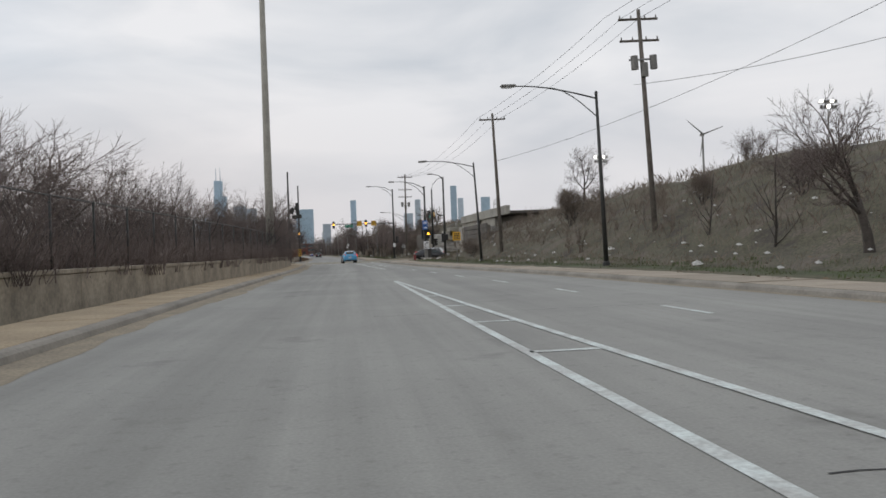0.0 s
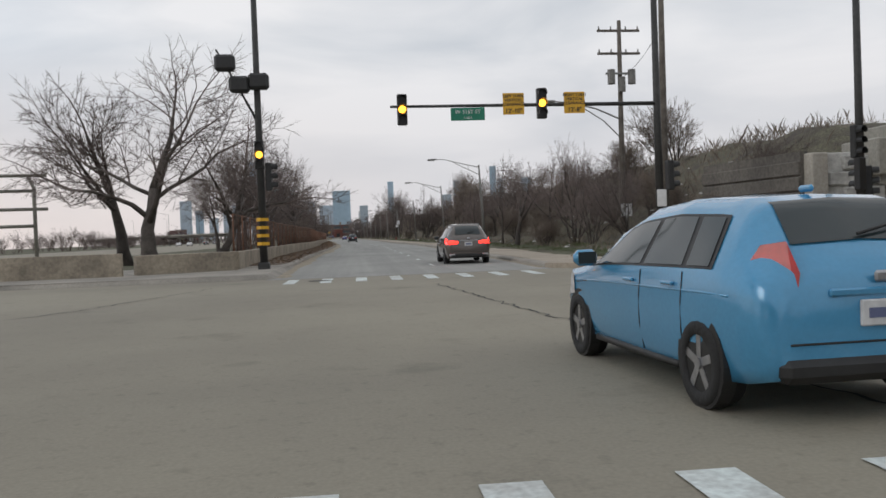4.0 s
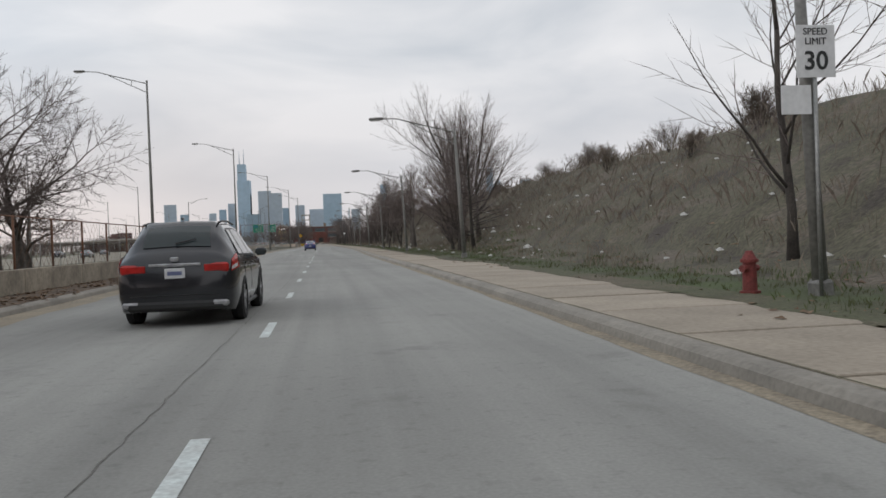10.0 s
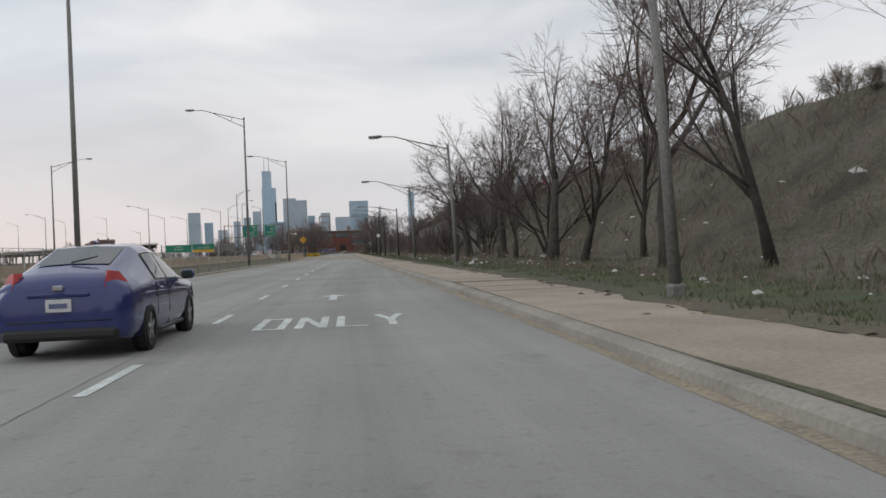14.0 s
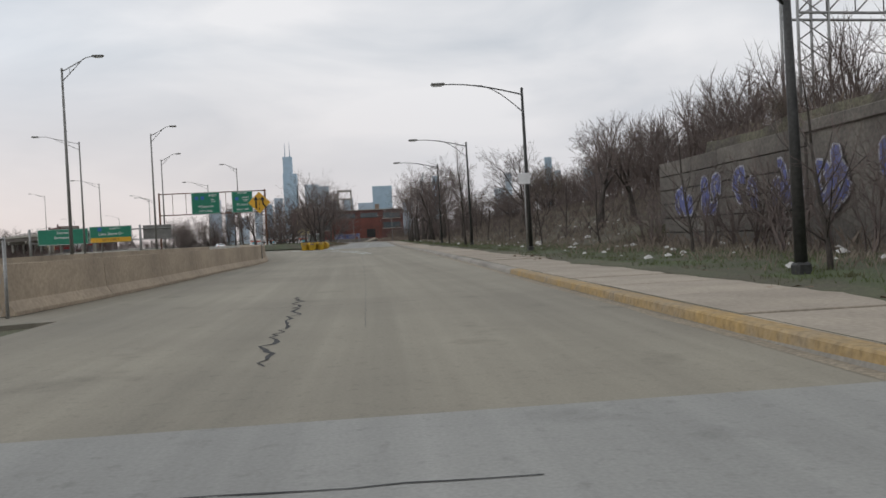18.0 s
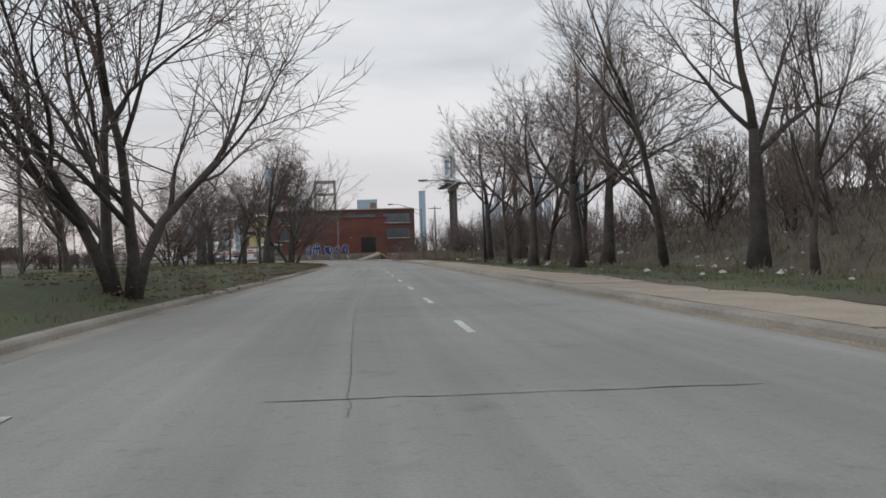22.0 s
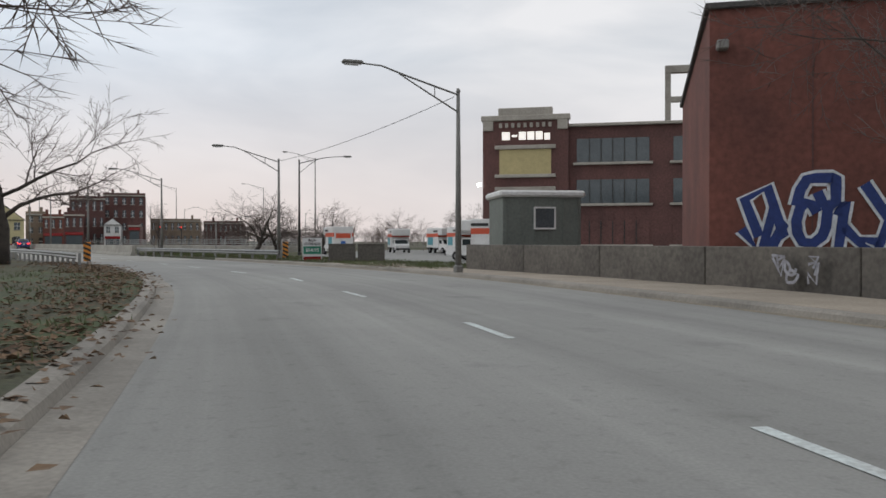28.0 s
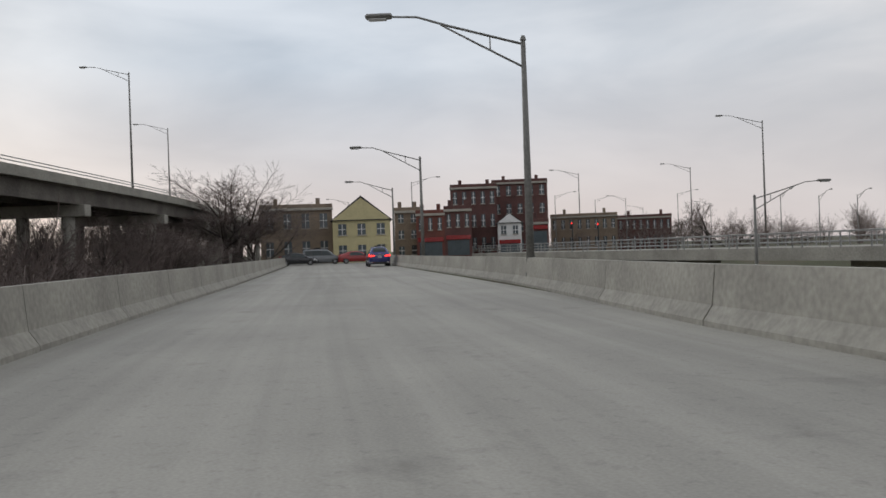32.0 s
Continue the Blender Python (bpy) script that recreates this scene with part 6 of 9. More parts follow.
part("lamp_head", boxes([((-4.0, -0.52, 7.8), (0.72, 0.26, 0.13))], 0.05), M["pole_grey"], up)
wood_pole(-1.5, 738, 10.5, "weathered wooden utility pole by the billboard", 0.0, False)
wood_pole(-4.5, 745, 9.5, "weathered wooden utility pole by the billboard", 0.0, False)


def cable(name, a, b, sag, r=0.013):
    a, b = Vector(a), Vector(b)
    rows = []
    for i in range(13):
        u = i / 12
        p = a.lerp(b, u)
        p.z -= sag * 4 * u * (1 - u)
        rows.append((p, r))
    return tagged(tubes(name, [rows], M["wire"], None, 4), "thin black overhead cable between poles", "cable")


for o in (-1.0, 0.0, 1.0):
    cable("overhead_cable", (17.4 + o - 0.6, 43.2, 13.7), (14.8 + o - 0.4, 68.1, 12.3), 0.35)
    cable("overhead_cable", (14.8 + o - 0.4, 68.1, 12.3), (13.2 + o, 129.6, 13.1), 1.2)
    cable("overhead_cable", (17.4 + o - 0.6, 43.2, 13.7), (19 + o, -30, 14.5), 1.2)
cable("overhead_cable", (17.4, 43.2, 10.0), (34, 20, 12.0), 1.0)
cable("overhead_cable", (14.8, 68, 8.6), (26, 20, 12.5), 1.0)
cable("overhead_cable", (13.2, 129.6, 9.6), (14.0, 137.7, 9.0), 0.3)
cable("overhead_cable", (-53.3, 760.0, 6.2), (-37.2, 743.3, 6.5), 0.25)

# tall monopole behind the hedge
mono = thing("monopole", pose(-4.3, 69.2, -0.1), "very tall thick pale grey steel monopole", "mast")
tubes("mast", [[((0, 0, 0), 0.35), ((0, 0, 8), 0.32), ((0, 0, 26), 0.2)]], M["grey_concrete"], mono, 20)
part("mast_marking", boxes([((-0.02, -0.345, z), (0.09, 0.02, 0.17)) for z in (2.85, 3.1, 3.35, 3.6, 4.3)]), M["sign_black"], mono)
part("junction_box", boxes([((0.38, -0.2, 1.6), (0.3, 0.3, 0.5))], 0.02), M["steel"], mono)

# ---- crossing: traffic signals ----


def signal_head(parent, x, y, z, lit=None, yaw=0.0, mat="black"):
    """A three-lamp head facing -y; lit names the lamp that shines."""
    h = new("signal_head")
    h.parent = parent
    h.matrix_basis = pose(x, y, z, 0, 0, yaw)
    bm = boxes([((0, 0.06, 0), (0.34, 0.22, 1.05))], 0.03)
    me = bpy.data.meshes.new("housing")
    part("housing", bm, M[mat], h)
    for k, (nm, oz) in enumerate((("red", 0.34), ("amber", 0.0), ("green", -0.34))):
        bm = bmesh.new()
        bmesh.ops.create_cone(bm, cap_ends=True, segments=14, radius1=0.125, radius2=0.125, depth=0.03, matrix=Matrix.Translation((0, -0.06, oz)) @ Matrix.Rotation(radians(90), 4, "X"))
        part("lamp", bm, M[nm + "_light"] if lit == nm else M["sign_black"], h)
        v = []
        for i in range(9):
            a = radians(-20 + 220 * i / 8)
            v.append((math.cos(a) * 0.15, math.sin(a) * 0.15))
        verts = [(a, yy, oz + b) for yy in (-0.05, -0.26) for a, b in v]
        mesh_ob("visor", verts, [(i, i + 1, i + 10, i + 9) for i in range(8)], M["black"], h)
    return h


def signal_pole(x, y, h, label, dark=True):
    p = thing("signal_pole", pose(x, y, 0), label, "traffic signal", "traffic signals")
    tubes("pole", [[((0, 0, 0), 0.15), ((0, 0, h), 0.10)]], M["pole_dark"], p, 10)
    part("base", boxes([((0, 0, 0.2), (0.42, 0.42, 0.4))], 0.04), M["pole_dark"], p)
    return p


far = signal_pole(10.7, 123.6, 10.7, "dark traffic signal mast with a long arm over the road")
tubes("mast_arm", [[((0, 0, 5.55), 0.075), ((-9.4, 0, 5.62), 0.045)]], M["pole_dark"], far, 8)
signal_head(far, -9.0, -0.1, 5.5, "amber")
signal_head(far, -4.15, -0.1, 5.62, "amber")
for x, t1 in ((-5.15, "LEFT TURN\nVERTICAL\nCLEARANCE\n12'-10\""), (-3.0, "RIGHT TURN\nVERTICAL\nCLEARANCE\n12'-8\"")):
    s = part("clearance_sign", boxes([((x, -0.1, 5.62), (0.74, 0.03, 0.74))], 0.01), M["sign_yellow"], far, "yellow clearance sign")
    mesh_text("sign_text", t1.rsplit("\n", 1)[0], 0.14, M["sign_black"], s, pose(x, -0.12, 5.74, 90, 0, 0), 0.002)
    mesh_text("sign_text", t1.rsplit("\n", 1)[1], 0.21, M["sign_black"], s, pose(x, -0.12, 5.37, 90, 0, 0), 0.004)
s = part("street_sign", boxes([((-6.75, -0.1, 5.3), (1.18, 0.03, 0.44))], 0.01), M["sign_green"], far, "green street name sign")
mesh_text("sign_text", "W 31ST ST", 0.19, M["sign_white"], s, pose(-6.75, -0.12, 5.37, 90, 0, 0))
mesh_text("sign_text", "3100 S", 0.11, M["sign_white"], s, pose(-6.75, -0.12, 5.17, 90, 0, 0))
tubes("lamp_arm", [[((0, 0, 10.4), 0.05), ((-1.2, 0, 10.95), 0.045), ((-2.5, 0, 11.15), 0.04), ((-3.3, 0, 11.15), 0.035)], [((0, 0, 9.5), 0.04), ((-0.8, 0, 10.4), 0.035), ((-1.9, 0, 11.0), 0.03)]], M["pole_dark"], far, 6)
part("lamp_head", boxes([((-3.6, 0, 11.15), (0.7, 0.26, 0.13))], 0.05), M["pole_grey"], far)
part("small_sign", boxes([((0.02, -0.15, 2.2), (0.34, 0.03, 0.6))], 0.01), M["sign_white"], far)
signal_head(far, 0.45, 0, 3.0, None, 90)
lf = signal_pole(-3.5, 126.7, 11.8, "dark signal pole with striped base and camera arm")
signal_head(lf, 0, -0.16, 4.4, "amber")
signal_head(lf, 0.35, 0.1, 3.6, None, 90)
part("hazard_band", boxes([((0, 0, z), (0.33, 0.33, 0.12), 0.6) for z in (1.1, 1.4, 1.7, 2.0)]), M["sign_yellow"], lf)
tubes("bracket_arm", [[((0, 0, 5.6), 0.05), ((-0.7, -0.2, 7.0), 0.04), ((-1.4, -0.3, 8.3), 0.035)]], M["pole_dark"], lf, 6)
for ox, oz in ((-0.6, 7.0), (-1.1, 7.8), (0.1, 7.1)):
    part("floodlight", boxes([((ox, -0.25, oz), (0.75, 0.42, 0.6))], 0.1), M["black"], lf)
near = signal_pole(-4.0, 101.6, 11.4, "tall dark signal pole at the street corner")
signal_head(near, 0.25, 0.2, 4.5, None, 180)
signal_head(near, 1.0, 0.25, 7.1, None, 200)
for ox, oz, in ((0.9, 7.0), (1.1, 6.4), (0.45, 6.8)):
    part("camera_housing", boxes([((ox, 0, oz), (0.42, 0.3, 0.5))], 0.05), M["black"], near)
tubes("bracket_arm", [[((0, 0, 6.9), 0.05), ((1.2, 0, 6.3), 0.04)]], M["pole_dark"], near, 6)
part("rubble", boxes([((-0.6, -0.5, 0.2), (0.8, 0.6, 0.4), 0.3), ((0.2, -0.9, 0.15), (0.9, 0.5, 0.3), -0.2)], 0.05), M["wall"], near, "broken concrete blocks at its base")
rn = signal_pole(11.9, 94.5, 8.7, "dark signal post with signs at the street corner")
tubes("lamp_arm", [[((0, 0, 8.5), 0.05), ((-1.3, 0, 9.1), 0.045), ((-2.7, 0, 9.3), 0.04), ((-3.5, 0, 9.3), 0.035)], [((0, 0, 7.6), 0.04), ((-0.9, 0, 8.6), 0.035), ((-2.1, 0, 9.2), 0.03)]], M["pole_dark"], rn, 6)
part("lamp_head", boxes([((-3.8, 0, 9.3), (0.7, 0.26, 0.13))], 0.05), M["pole_grey"], rn)
signal_head(rn, 0.3, -0.1, 3.15, "amber")
signal_head(rn, -0.3, 0.25, 3.1, None, 90)
sg = part("turn_sign", boxes([((0.02, -0.17, 1.86), (0.64, 0.03, 0.88))], 0.02), M["sign_white"], rn, "white turn only sign")
mesh_text("sign_text", "ONLY", 0.19, M["sign_black"], sg, pose(0.02, -0.192, 1.56, 90, 0, 0), 0.006)
tubes("sign_arrow", [[((-0.14, -0.195, 1.75), 0.035), ((-0.13, -0.195, 1.93), 0.035), ((-0.04, -0.195, 2.06), 0.035), ((0.1, -0.195, 2.1), 0.035)]], M["sign_black"], sg, 4)
mesh_ob("arrow_head", [(0.08, -0.2, 1.99), (0.08, -0.2, 2.21), (0.26, -0.2, 2.1)], [(0, 1, 2)], M["sign_black"], sg)
hs = part("hospital_sign", boxes([((-0.05, -0.15, 4.42), (0.58, 0.03, 0.58))], 0.02), M["sign_blue"], rn, "blue hospital sign")
mesh_text("sign_text", "H", 0.5, M["sign_white"], hs, pose(-0.05, -0.17, 4.42, 90, 0, 0), 0.015)
ar = part("arrow_sign", boxes([((-0.05, -0.15, 3.87), (0.58, 0.03, 0.46))], 0.02), M["sign_blue"], rn, "blue arrow sign")
part("arrow_shaft", boxes([((-0.11, -0.17, 3.87), (0.26, 0.01, 0.09))]), M["sign_white"], ar)
mesh_ob("arrow_head", [(0.02, -0.176, 3.75), (0.02, -0.176, 3.99), (0.19, -0.176, 3.87)], [(0, 1, 2)], M["sign_white"], ar)
part("pole_sleeve", boxes([((0, 0, 0.75), (0.36, 0.36, 1.5))], 0.05), M["pole_grey"], rn)
part("control_box", boxes([((0.42, 0.05, 0.75), (0.4, 0.36, 1.3))], 0.03), M["pole_dark"], rn)
part("footing", boxes([((0.1, 0, 0.2), (1.05, 0.7, 0.4))], 0.04), M["grey_concrete"], rn)
mp = signal_pole(14.8, 98.8, 10.0, "dark mast with a signal arm across the side street")
tubes("mast_arm", [[((0, 0, 5.4), 0.08), ((-0.15, 6, 5.85), 0.06), ((-0.3, 12.4, 6.2), 0.045)]], M["pole_dark"], mp, 8)
for oy, oz in ((8.1, 6.0), (12.2, 6.15)):
    signal_head(mp, -0.02 * oy, oy, oz, None, -90)
dsg = part("clearance_diamond", boxes([((-0.36, 6.3, 5.85), (0.03, 0.62, 0.62))], 0.01), M["sign_yellow"], mp, "yellow diamond sign")
part("no_turn_sign", boxes([((-0.34, 5.3, 6.05), (0.03, 0.6, 0.72))], 0.01), M["sign_white"], mp, "white no turn sign")
part("street_sign", boxes([((-0.36, 10.6, 5.75), (0.03, 0.9, 0.4))], 0.01), M["sign_green"], mp, "green street name sign")
signal_head(mp, -0.25, -0.1, 2.7, None, 180)
part("signal_box", boxes([((0.1, -0.2, 2.75), (0.5, 0.35, 0.7))], 0.05), M["black"], mp)
tubes("lamp_arm", [[((0, 0, 9.8), 0.05), ((-0.5, -0.1, 10.3), 0.045), ((-1.3, -0.2, 10.5), 0.04)]], M["pole_dark"], mp, 6)
part("lamp_head", boxes([((-1.6, -0.22, 10.5), (0.7, 0.26, 0.13))], 0.05), M["pole_grey"], mp)
rx = signal_pole(16.3, 120.6, 10.3, "dark signal pole by the railway bridge")
signal_head(rx, -0.2, -0.2, 3.7, None, 20)
signal_head(rx, -0.2, -0.2, 2.65, None, 200)
signal_head(rx, 0.4, 0.1, 2.4, None, 60)
tubes("lamp_arm", [[((0, 0, 10.2), 0.05), ((0.2, 0, 11.0), 0.045), ((0.8, -0.2, 11.7), 0.04), ((1.3, -0.2, 12.0), 0.04)]], M["pole_dark"], rx, 6)
part("lamp_head", boxes([((1.6, -0.22, 12.05), (0.6, 0.24, 0.12))], 0.04), M["pole_grey"], rx)

hyd = thing("fire_hydrant", pose(10.3, 92.4, 0.15), "red cast iron fire hydrant on the sidewalk", "hydrant")
bm = bmesh.new()
for r1, r2, d, z in ((0.16, 0.16, 0.06, 0.03), (0.115, 0.105, 0.46, 0.29), (0.14, 0.14, 0.05, 0.54), (0.12, 0.05, 0.14, 0.63)):
    bmesh.ops.create_cone(bm, cap_ends=True, segments=12, radius1=r1, radius2=r2, depth=d, matrix=Matrix.Translation((0, 0, z)))
part("barrel", bm, M["rust_red"], hyd)
bm = bmesh.new()
bmesh.ops.create_cone(bm, cap_ends=True, segments=8, radius1=0.06, radius2=0.06, depth=0.40, matrix=Matrix.Translation((0, 0, 0.42)) @ Matrix.Rotation(radians(90), 4, "Y"))
part("outlets", bm, M["rust_red"], hyd)


hyd2 = copy_thing(hyd, pose(7.6, 267.0, 0.16, 0, 0, 30))
tagged(hyd2, "red cast iron fire hydrant in the grass", "hydrant")


def post_sign(name, x, y, z, yaw, label, w, h, mat, h_post=None, diamond=False):
    s = thing(name, pose(x, y, 0, 0, 0, yaw), label, "road sign")
    tubes("post", [[((0, 0.03, -0.1), 0.03), ((0, 0.03, (h_post or z + h / 2)), 0.03)]], M["steel"], s, 6)
    bm = bmesh.new()
    if diamond:
        k = w / math.sqrt(2) * 1.414 / 2 * 1.0
        pts = [(0, -k), (k, 0), (0, k), (-k, 0)]
        f = bm.faces.new([bm.verts.new((a, -0.012, z + b)) for a, b in pts])
        r = bmesh.ops.extrude_face_region(bm, geom=[f])
        bmesh.ops.translate(bm, verts=[v for v in r["geom"] if isinstance(v, bmesh.types.BMVert)], vec=(0, 0.012, 0))
    else:
        add_box(bm, (0, -0.006, z), (w, 0.012, h), 0, 0.003)
    part("sign_plate", bm, mat, s)
    return s


s = post_sign("clearance_sign", 10.3, 62.6, 2.25, -4, "yellow vertical clearance sign on a thin post", 0.62, 0.66, M["sign_yellow"])
part("lettering", boxes([((0, -0.02, 2.25 + o), (0.46, 0.006, 0.07)) for o in (0.2, 0.07, -0.06, -0.2)]), M["sign_black"], s)
s = post_sign("speed_limit_sign", 8.1, 265.8, 3.75, 0, "white speed limit thirty sign above a small notice", 0.6, 0.76, M["sign_white"], 4.1)
part("small_notice", boxes([((-0.32, -0.01, 3.05), (0.46, 0.012, 0.42))], 0.003), M["sign_white"], s)
mesh_text("sign_text", "SPEED\nLIMIT", 0.14, M["sign_black"], s, pose(0, -0.016, 3.96, 90, 0, 0))
mesh_text("sign_text", "30", 0.38, M["sign_black"], s, pose(0, -0.016, 3.6, 90, 0, 0), 0.006)
s = post_sign("merge_sign", -16.35, 539.9, 3.75, 3, "yellow diamond merge sign with black arrows", 1.36, 1.36, M["sign_yellow"], 3.6, True)
tubes("arrow", [[((-0.2, -0.03, 3.40), 0.045), ((-0.2, -0.03, 3.95), 0.045)], [((0.38, -0.03, 3.45), 0.045), ((0.22, -0.03, 3.70), 0.045), ((0.2, -0.03, 3.95), 0.045)], [((0.0, -0.03, 3.30), 0.02), ((0.0, -0.03, 3.45), 0.02)], [((0.0, -0.03, 3.60), 0.02), ((0.0, -0.03, 3.75), 0.02)], [((0.0, -0.03, 3.90), 0.02), ((0.0, -0.03, 4.05), 0.02)]], M["sign_black"], s, 4)
bm = bmesh.new()
for ox in (-0.2, 0.2):
    f = bm.faces.new([bm.verts.new(q) for q in ((ox - 0.14, -0.04, 3.90), (ox + 0.14, -0.04, 3.90), (ox, -0.04, 4.15))])
part("arrow_head", bm, M["sign_black"], s)
s = post_sign("parking_sign", -1.2, 530.3, 3.9, 0, "small white notice board high on a post", 0.6, 0.55, M["sign_white"], 4.2)
s = post_sign("notice_sign", 13.2, 134.7, 2.06, 0, "white paper notice on a pole", 0.55, 0.62, M["sign_white"])


def chevron_board(x, y, yaw, label):
    s = post_sign("hazard_board", x, y, 0.75, yaw, label, 0.34, 0.95, M["hazard_orange"])
    bm = bmesh.new()
    for k in range(4):
        z0 = 0.28 + k * 0.25
        bm.faces.new([bm.verts.new(q) for q in ((-0.17, -0.016, z0 + 0.12), (0.17, -0.016, z0 - 0.04), (0.17, -0.016, z0 + 0.08), (-0.17, -0.016, z0 + 0.24))])
    part("stripes", bm, M["sign_black"], s)


chevron_board(-57.5, 748.2, 40, "yellow and black striped hazard board at the guardrail")
chevron_board(-52.8, 759.9, 40, "yellow and black striped hazard board at the guardrail end")

# ---- railway bridge over the cross street ----
rb = thing("railway_bridge", pose(0, 0, 0), "grey concrete railway bridge on stone abutments", "bridge", kind="structure")
part("girder", boxes([((36.2, 111.2, 4.55), (30, 23.6, 1.1))], 0.04), M["grey_concrete"], rb, "weathered concrete girder")
part("parapet", boxes([((21.25, 107.5, 5.62), (0.5, 31, 1.0))], 0.04), M["grey_concrete"], rb)
part("deck_edge", boxes([((21.05, 107.5, 5.12), (0.3, 31.2, 0.14))], 0.03), M["grey_concrete"], rb)
part("deck", boxes([((37, 107.5, 5.35), (31, 30, 0.3))]), M["dark_concrete"], rb)
plq = part("plaque", boxes([((20.9, 108.6, 4.75), (0.12, 1.7, 0.8))], 0.02), M["pole_dark"], rb, "dark clearance board with worn white marks")
part("plaque_mark", boxes([((20.83, 108.6 + o, 4.72), (0.02, 0.22, 0.4)) for o in (-0.3, 0.05, 0.4)]), M["sign_white"], plq)
for o in (-0.02, 0.85):
    part("shoulder", boxes([((20.0 - o, 123.6, 3.9 + o * -0.6), (1.9, 2.2, 1.3))], 0.05), M["grey_concrete"], rb)
rngs = random.Random(8)
ab = part("abutment_far", boxes([((33.4, 124.2, 1.75), (34.2, 2.0, 3.7)), ((34.9, 124.0, 3.8), (31.4, 1.9, 0.5))], 0.03), M["stone"], rb)
for r in range(6):
    x = 16.7 + (r % 2) * 0.55
    while x < 33:
        w = rngs.uniform(1.0, 1.9)
        o = part("stone_block", boxes([((0, 0, 0), (w - 0.04, 0.22 + rngs.uniform(-0.06, 0.08), 0.52))], 0.06), M["stone"], ab)
        o.matrix_basis = pose(x + w / 2, 123.16, 0.42 + r * 0.56)
        x += w
part("corner_pier", boxes([((16.3, 123.5, 1.75), (0.62, 1.2, 3.7))], 0.04), M["limestone"], rb, "smooth pale corner pier")
an = part("abutment_near", boxes([((34, 99.9, 1.9), (33.6, 2.0, 4.1))], 0.03), M["stone"], rb)
for r in range(6):
    o = part("stone_block", boxes([((0, 0, 0), (0.26, 1.25 + 0.2 * (r % 2), 0.58))], 0.06), M["stone"], an)
    o.matrix_basis = pose(17.1, 100.4, 0.45 + r * 0.62)
part("end_panel", boxes([((17.06, 98.9, 1.9), (0.4, 1.7, 3.9))], 0.03), M["limestone"], rb, "smooth pale end panel")
for nm, x0, y0, x1, y1, n in (("wing_near", 17.2, 84.0, 17.2, 98.0, 7), ("wing_far", 15.9, 123.4, 15.0, 129.6, 6)):
    L = math.hypot(x1 - x0, y1 - y0)
    wg = part(nm, boxes([((0.1, L / 2, 1.8), (0.3, L, 3.8))]), M["dark_concrete"], rb, "dark retaining wall cast in long courses")
    wg.matrix_basis = Matrix.Translation((x0, y0, 0)) @ Matrix.Rotation(math.atan2(-(x1 - x0), y1 - y0), 4, "Z")
    for c in range(n):
        part("course", boxes([((-0.09, L / 2, 0.3 + c * 0.56), (0.12, L - 0.02, 0.5))], 0.03), M["dark_concrete"], wg)
for px_, y0 in ((20.4, 122.9), (20.6, 95.0)):
    for k in range(3):
        tubes("railing_post", [[((px_, y0 + 0.9 * k, 4.4 if y0 > 100 else 6.0), 0.03), ((px_, y0 + 0.9 * k, 5.5 if y0 > 100 else 7.0), 0.03)]], M["steel"], rb, 5)
    for zz in ((5.0, 5.5) if y0 > 100 else (6.5, 7.0)):
        tubes("railing", [[((px_, y0, zz), 0.03), ((px_, y0 + 1.8, zz), 0.03)]], M["steel"], rb, 5)
lampu = bpy.data.lights.new("underpass_lamp", "POINT")
lampu.energy, lampu.color, lampu.shadow_soft_size = 45, (1.0, 0.55, 0.2), 0.15
lo = new("underpass_lamp_light", lampu)
lo.matrix_world = pose(23.0, 122.3, 3.5)
fx = thing("underpass_lamp", pose(23.0, 122.95, 3.75), "small orange wall lamp under the bridge", "lamp")
part("lens", boxes([((0, 0, 0), (0.3, 0.14, 0.2))], 0.03), M["amber_light"], fx)

# concrete barrier of the cross street's bridge over the motorway
panel_wall("crossing_parapet", [(-30, 124.2), (-18, 124.6), (-8.2, 125.2)], 0.95, 0.3, "pale concrete parapet beside the cross street", 4.0, "wall")
panel_wall("crossing_block", [(-7.9, 125.6), (-4.6, 127.3)], 0.85, 0.5, "low concrete block at the corner", 2.0, "wall")
isl = mesh_ob("corner_island", [(-40, 121.5, 0.0), (-2.6, 121.5, 0.0), (-2.8, 132, 0.0), (-40, 132, 0.0), (-40, 121.5, 0.15), (-2.9, 121.7, 0.15), (-3.05, 132, 0.15), (-40, 132, 0.15)],
              [(4, 5, 6, 7), (0, 1, 5, 4), (1, 2, 6, 5), (2, 3, 7, 6), (3, 0, 4, 7)], M["kerb"])
tagged(isl, "concrete corner pavement", "pavement", kind="structure")
isl2 = mesh_ob("corner_pavement_near", [(-40, 90, 0), (-1.9, 90, 0), (-2.35, 96.5, 0), (-3.4, 102.2, 0), (-40, 102.2, 0), (-40, 90, 0.15), (-2.0, 90, 0.15), (-2.5, 96.5, 0.15), (-3.6, 102.0, 0.15), (-40, 102.0, 0.15)],
               [(5, 6, 7, 8, 9), (0, 1, 6, 5), (1, 2, 7, 6), (2, 3, 8, 7), (3, 4, 9, 8), (4, 0, 5, 9)], M["walk"])
tagged(isl2, "tan concrete corner pavement", "pavement", kind="structure")
isl3 = mesh_ob("corner_pavement_right", [(7.0, 84, 0), (24, 84, 0), (24, 96.5, 0), (10, 96.5, 0), (7.6, 93, 0), (7.05, 84, 0.15), (24, 84, 0.15), (24, 96.4, 0.15), (10.1, 96.4, 0.15), (7.7, 93, 0.15)],
               [(5, 6, 7, 8, 9), (0, 1, 6, 5), (1, 2, 7, 6), (2, 3, 8, 7), (3, 4, 9, 8), (4, 0, 5, 9)], M["walk"])
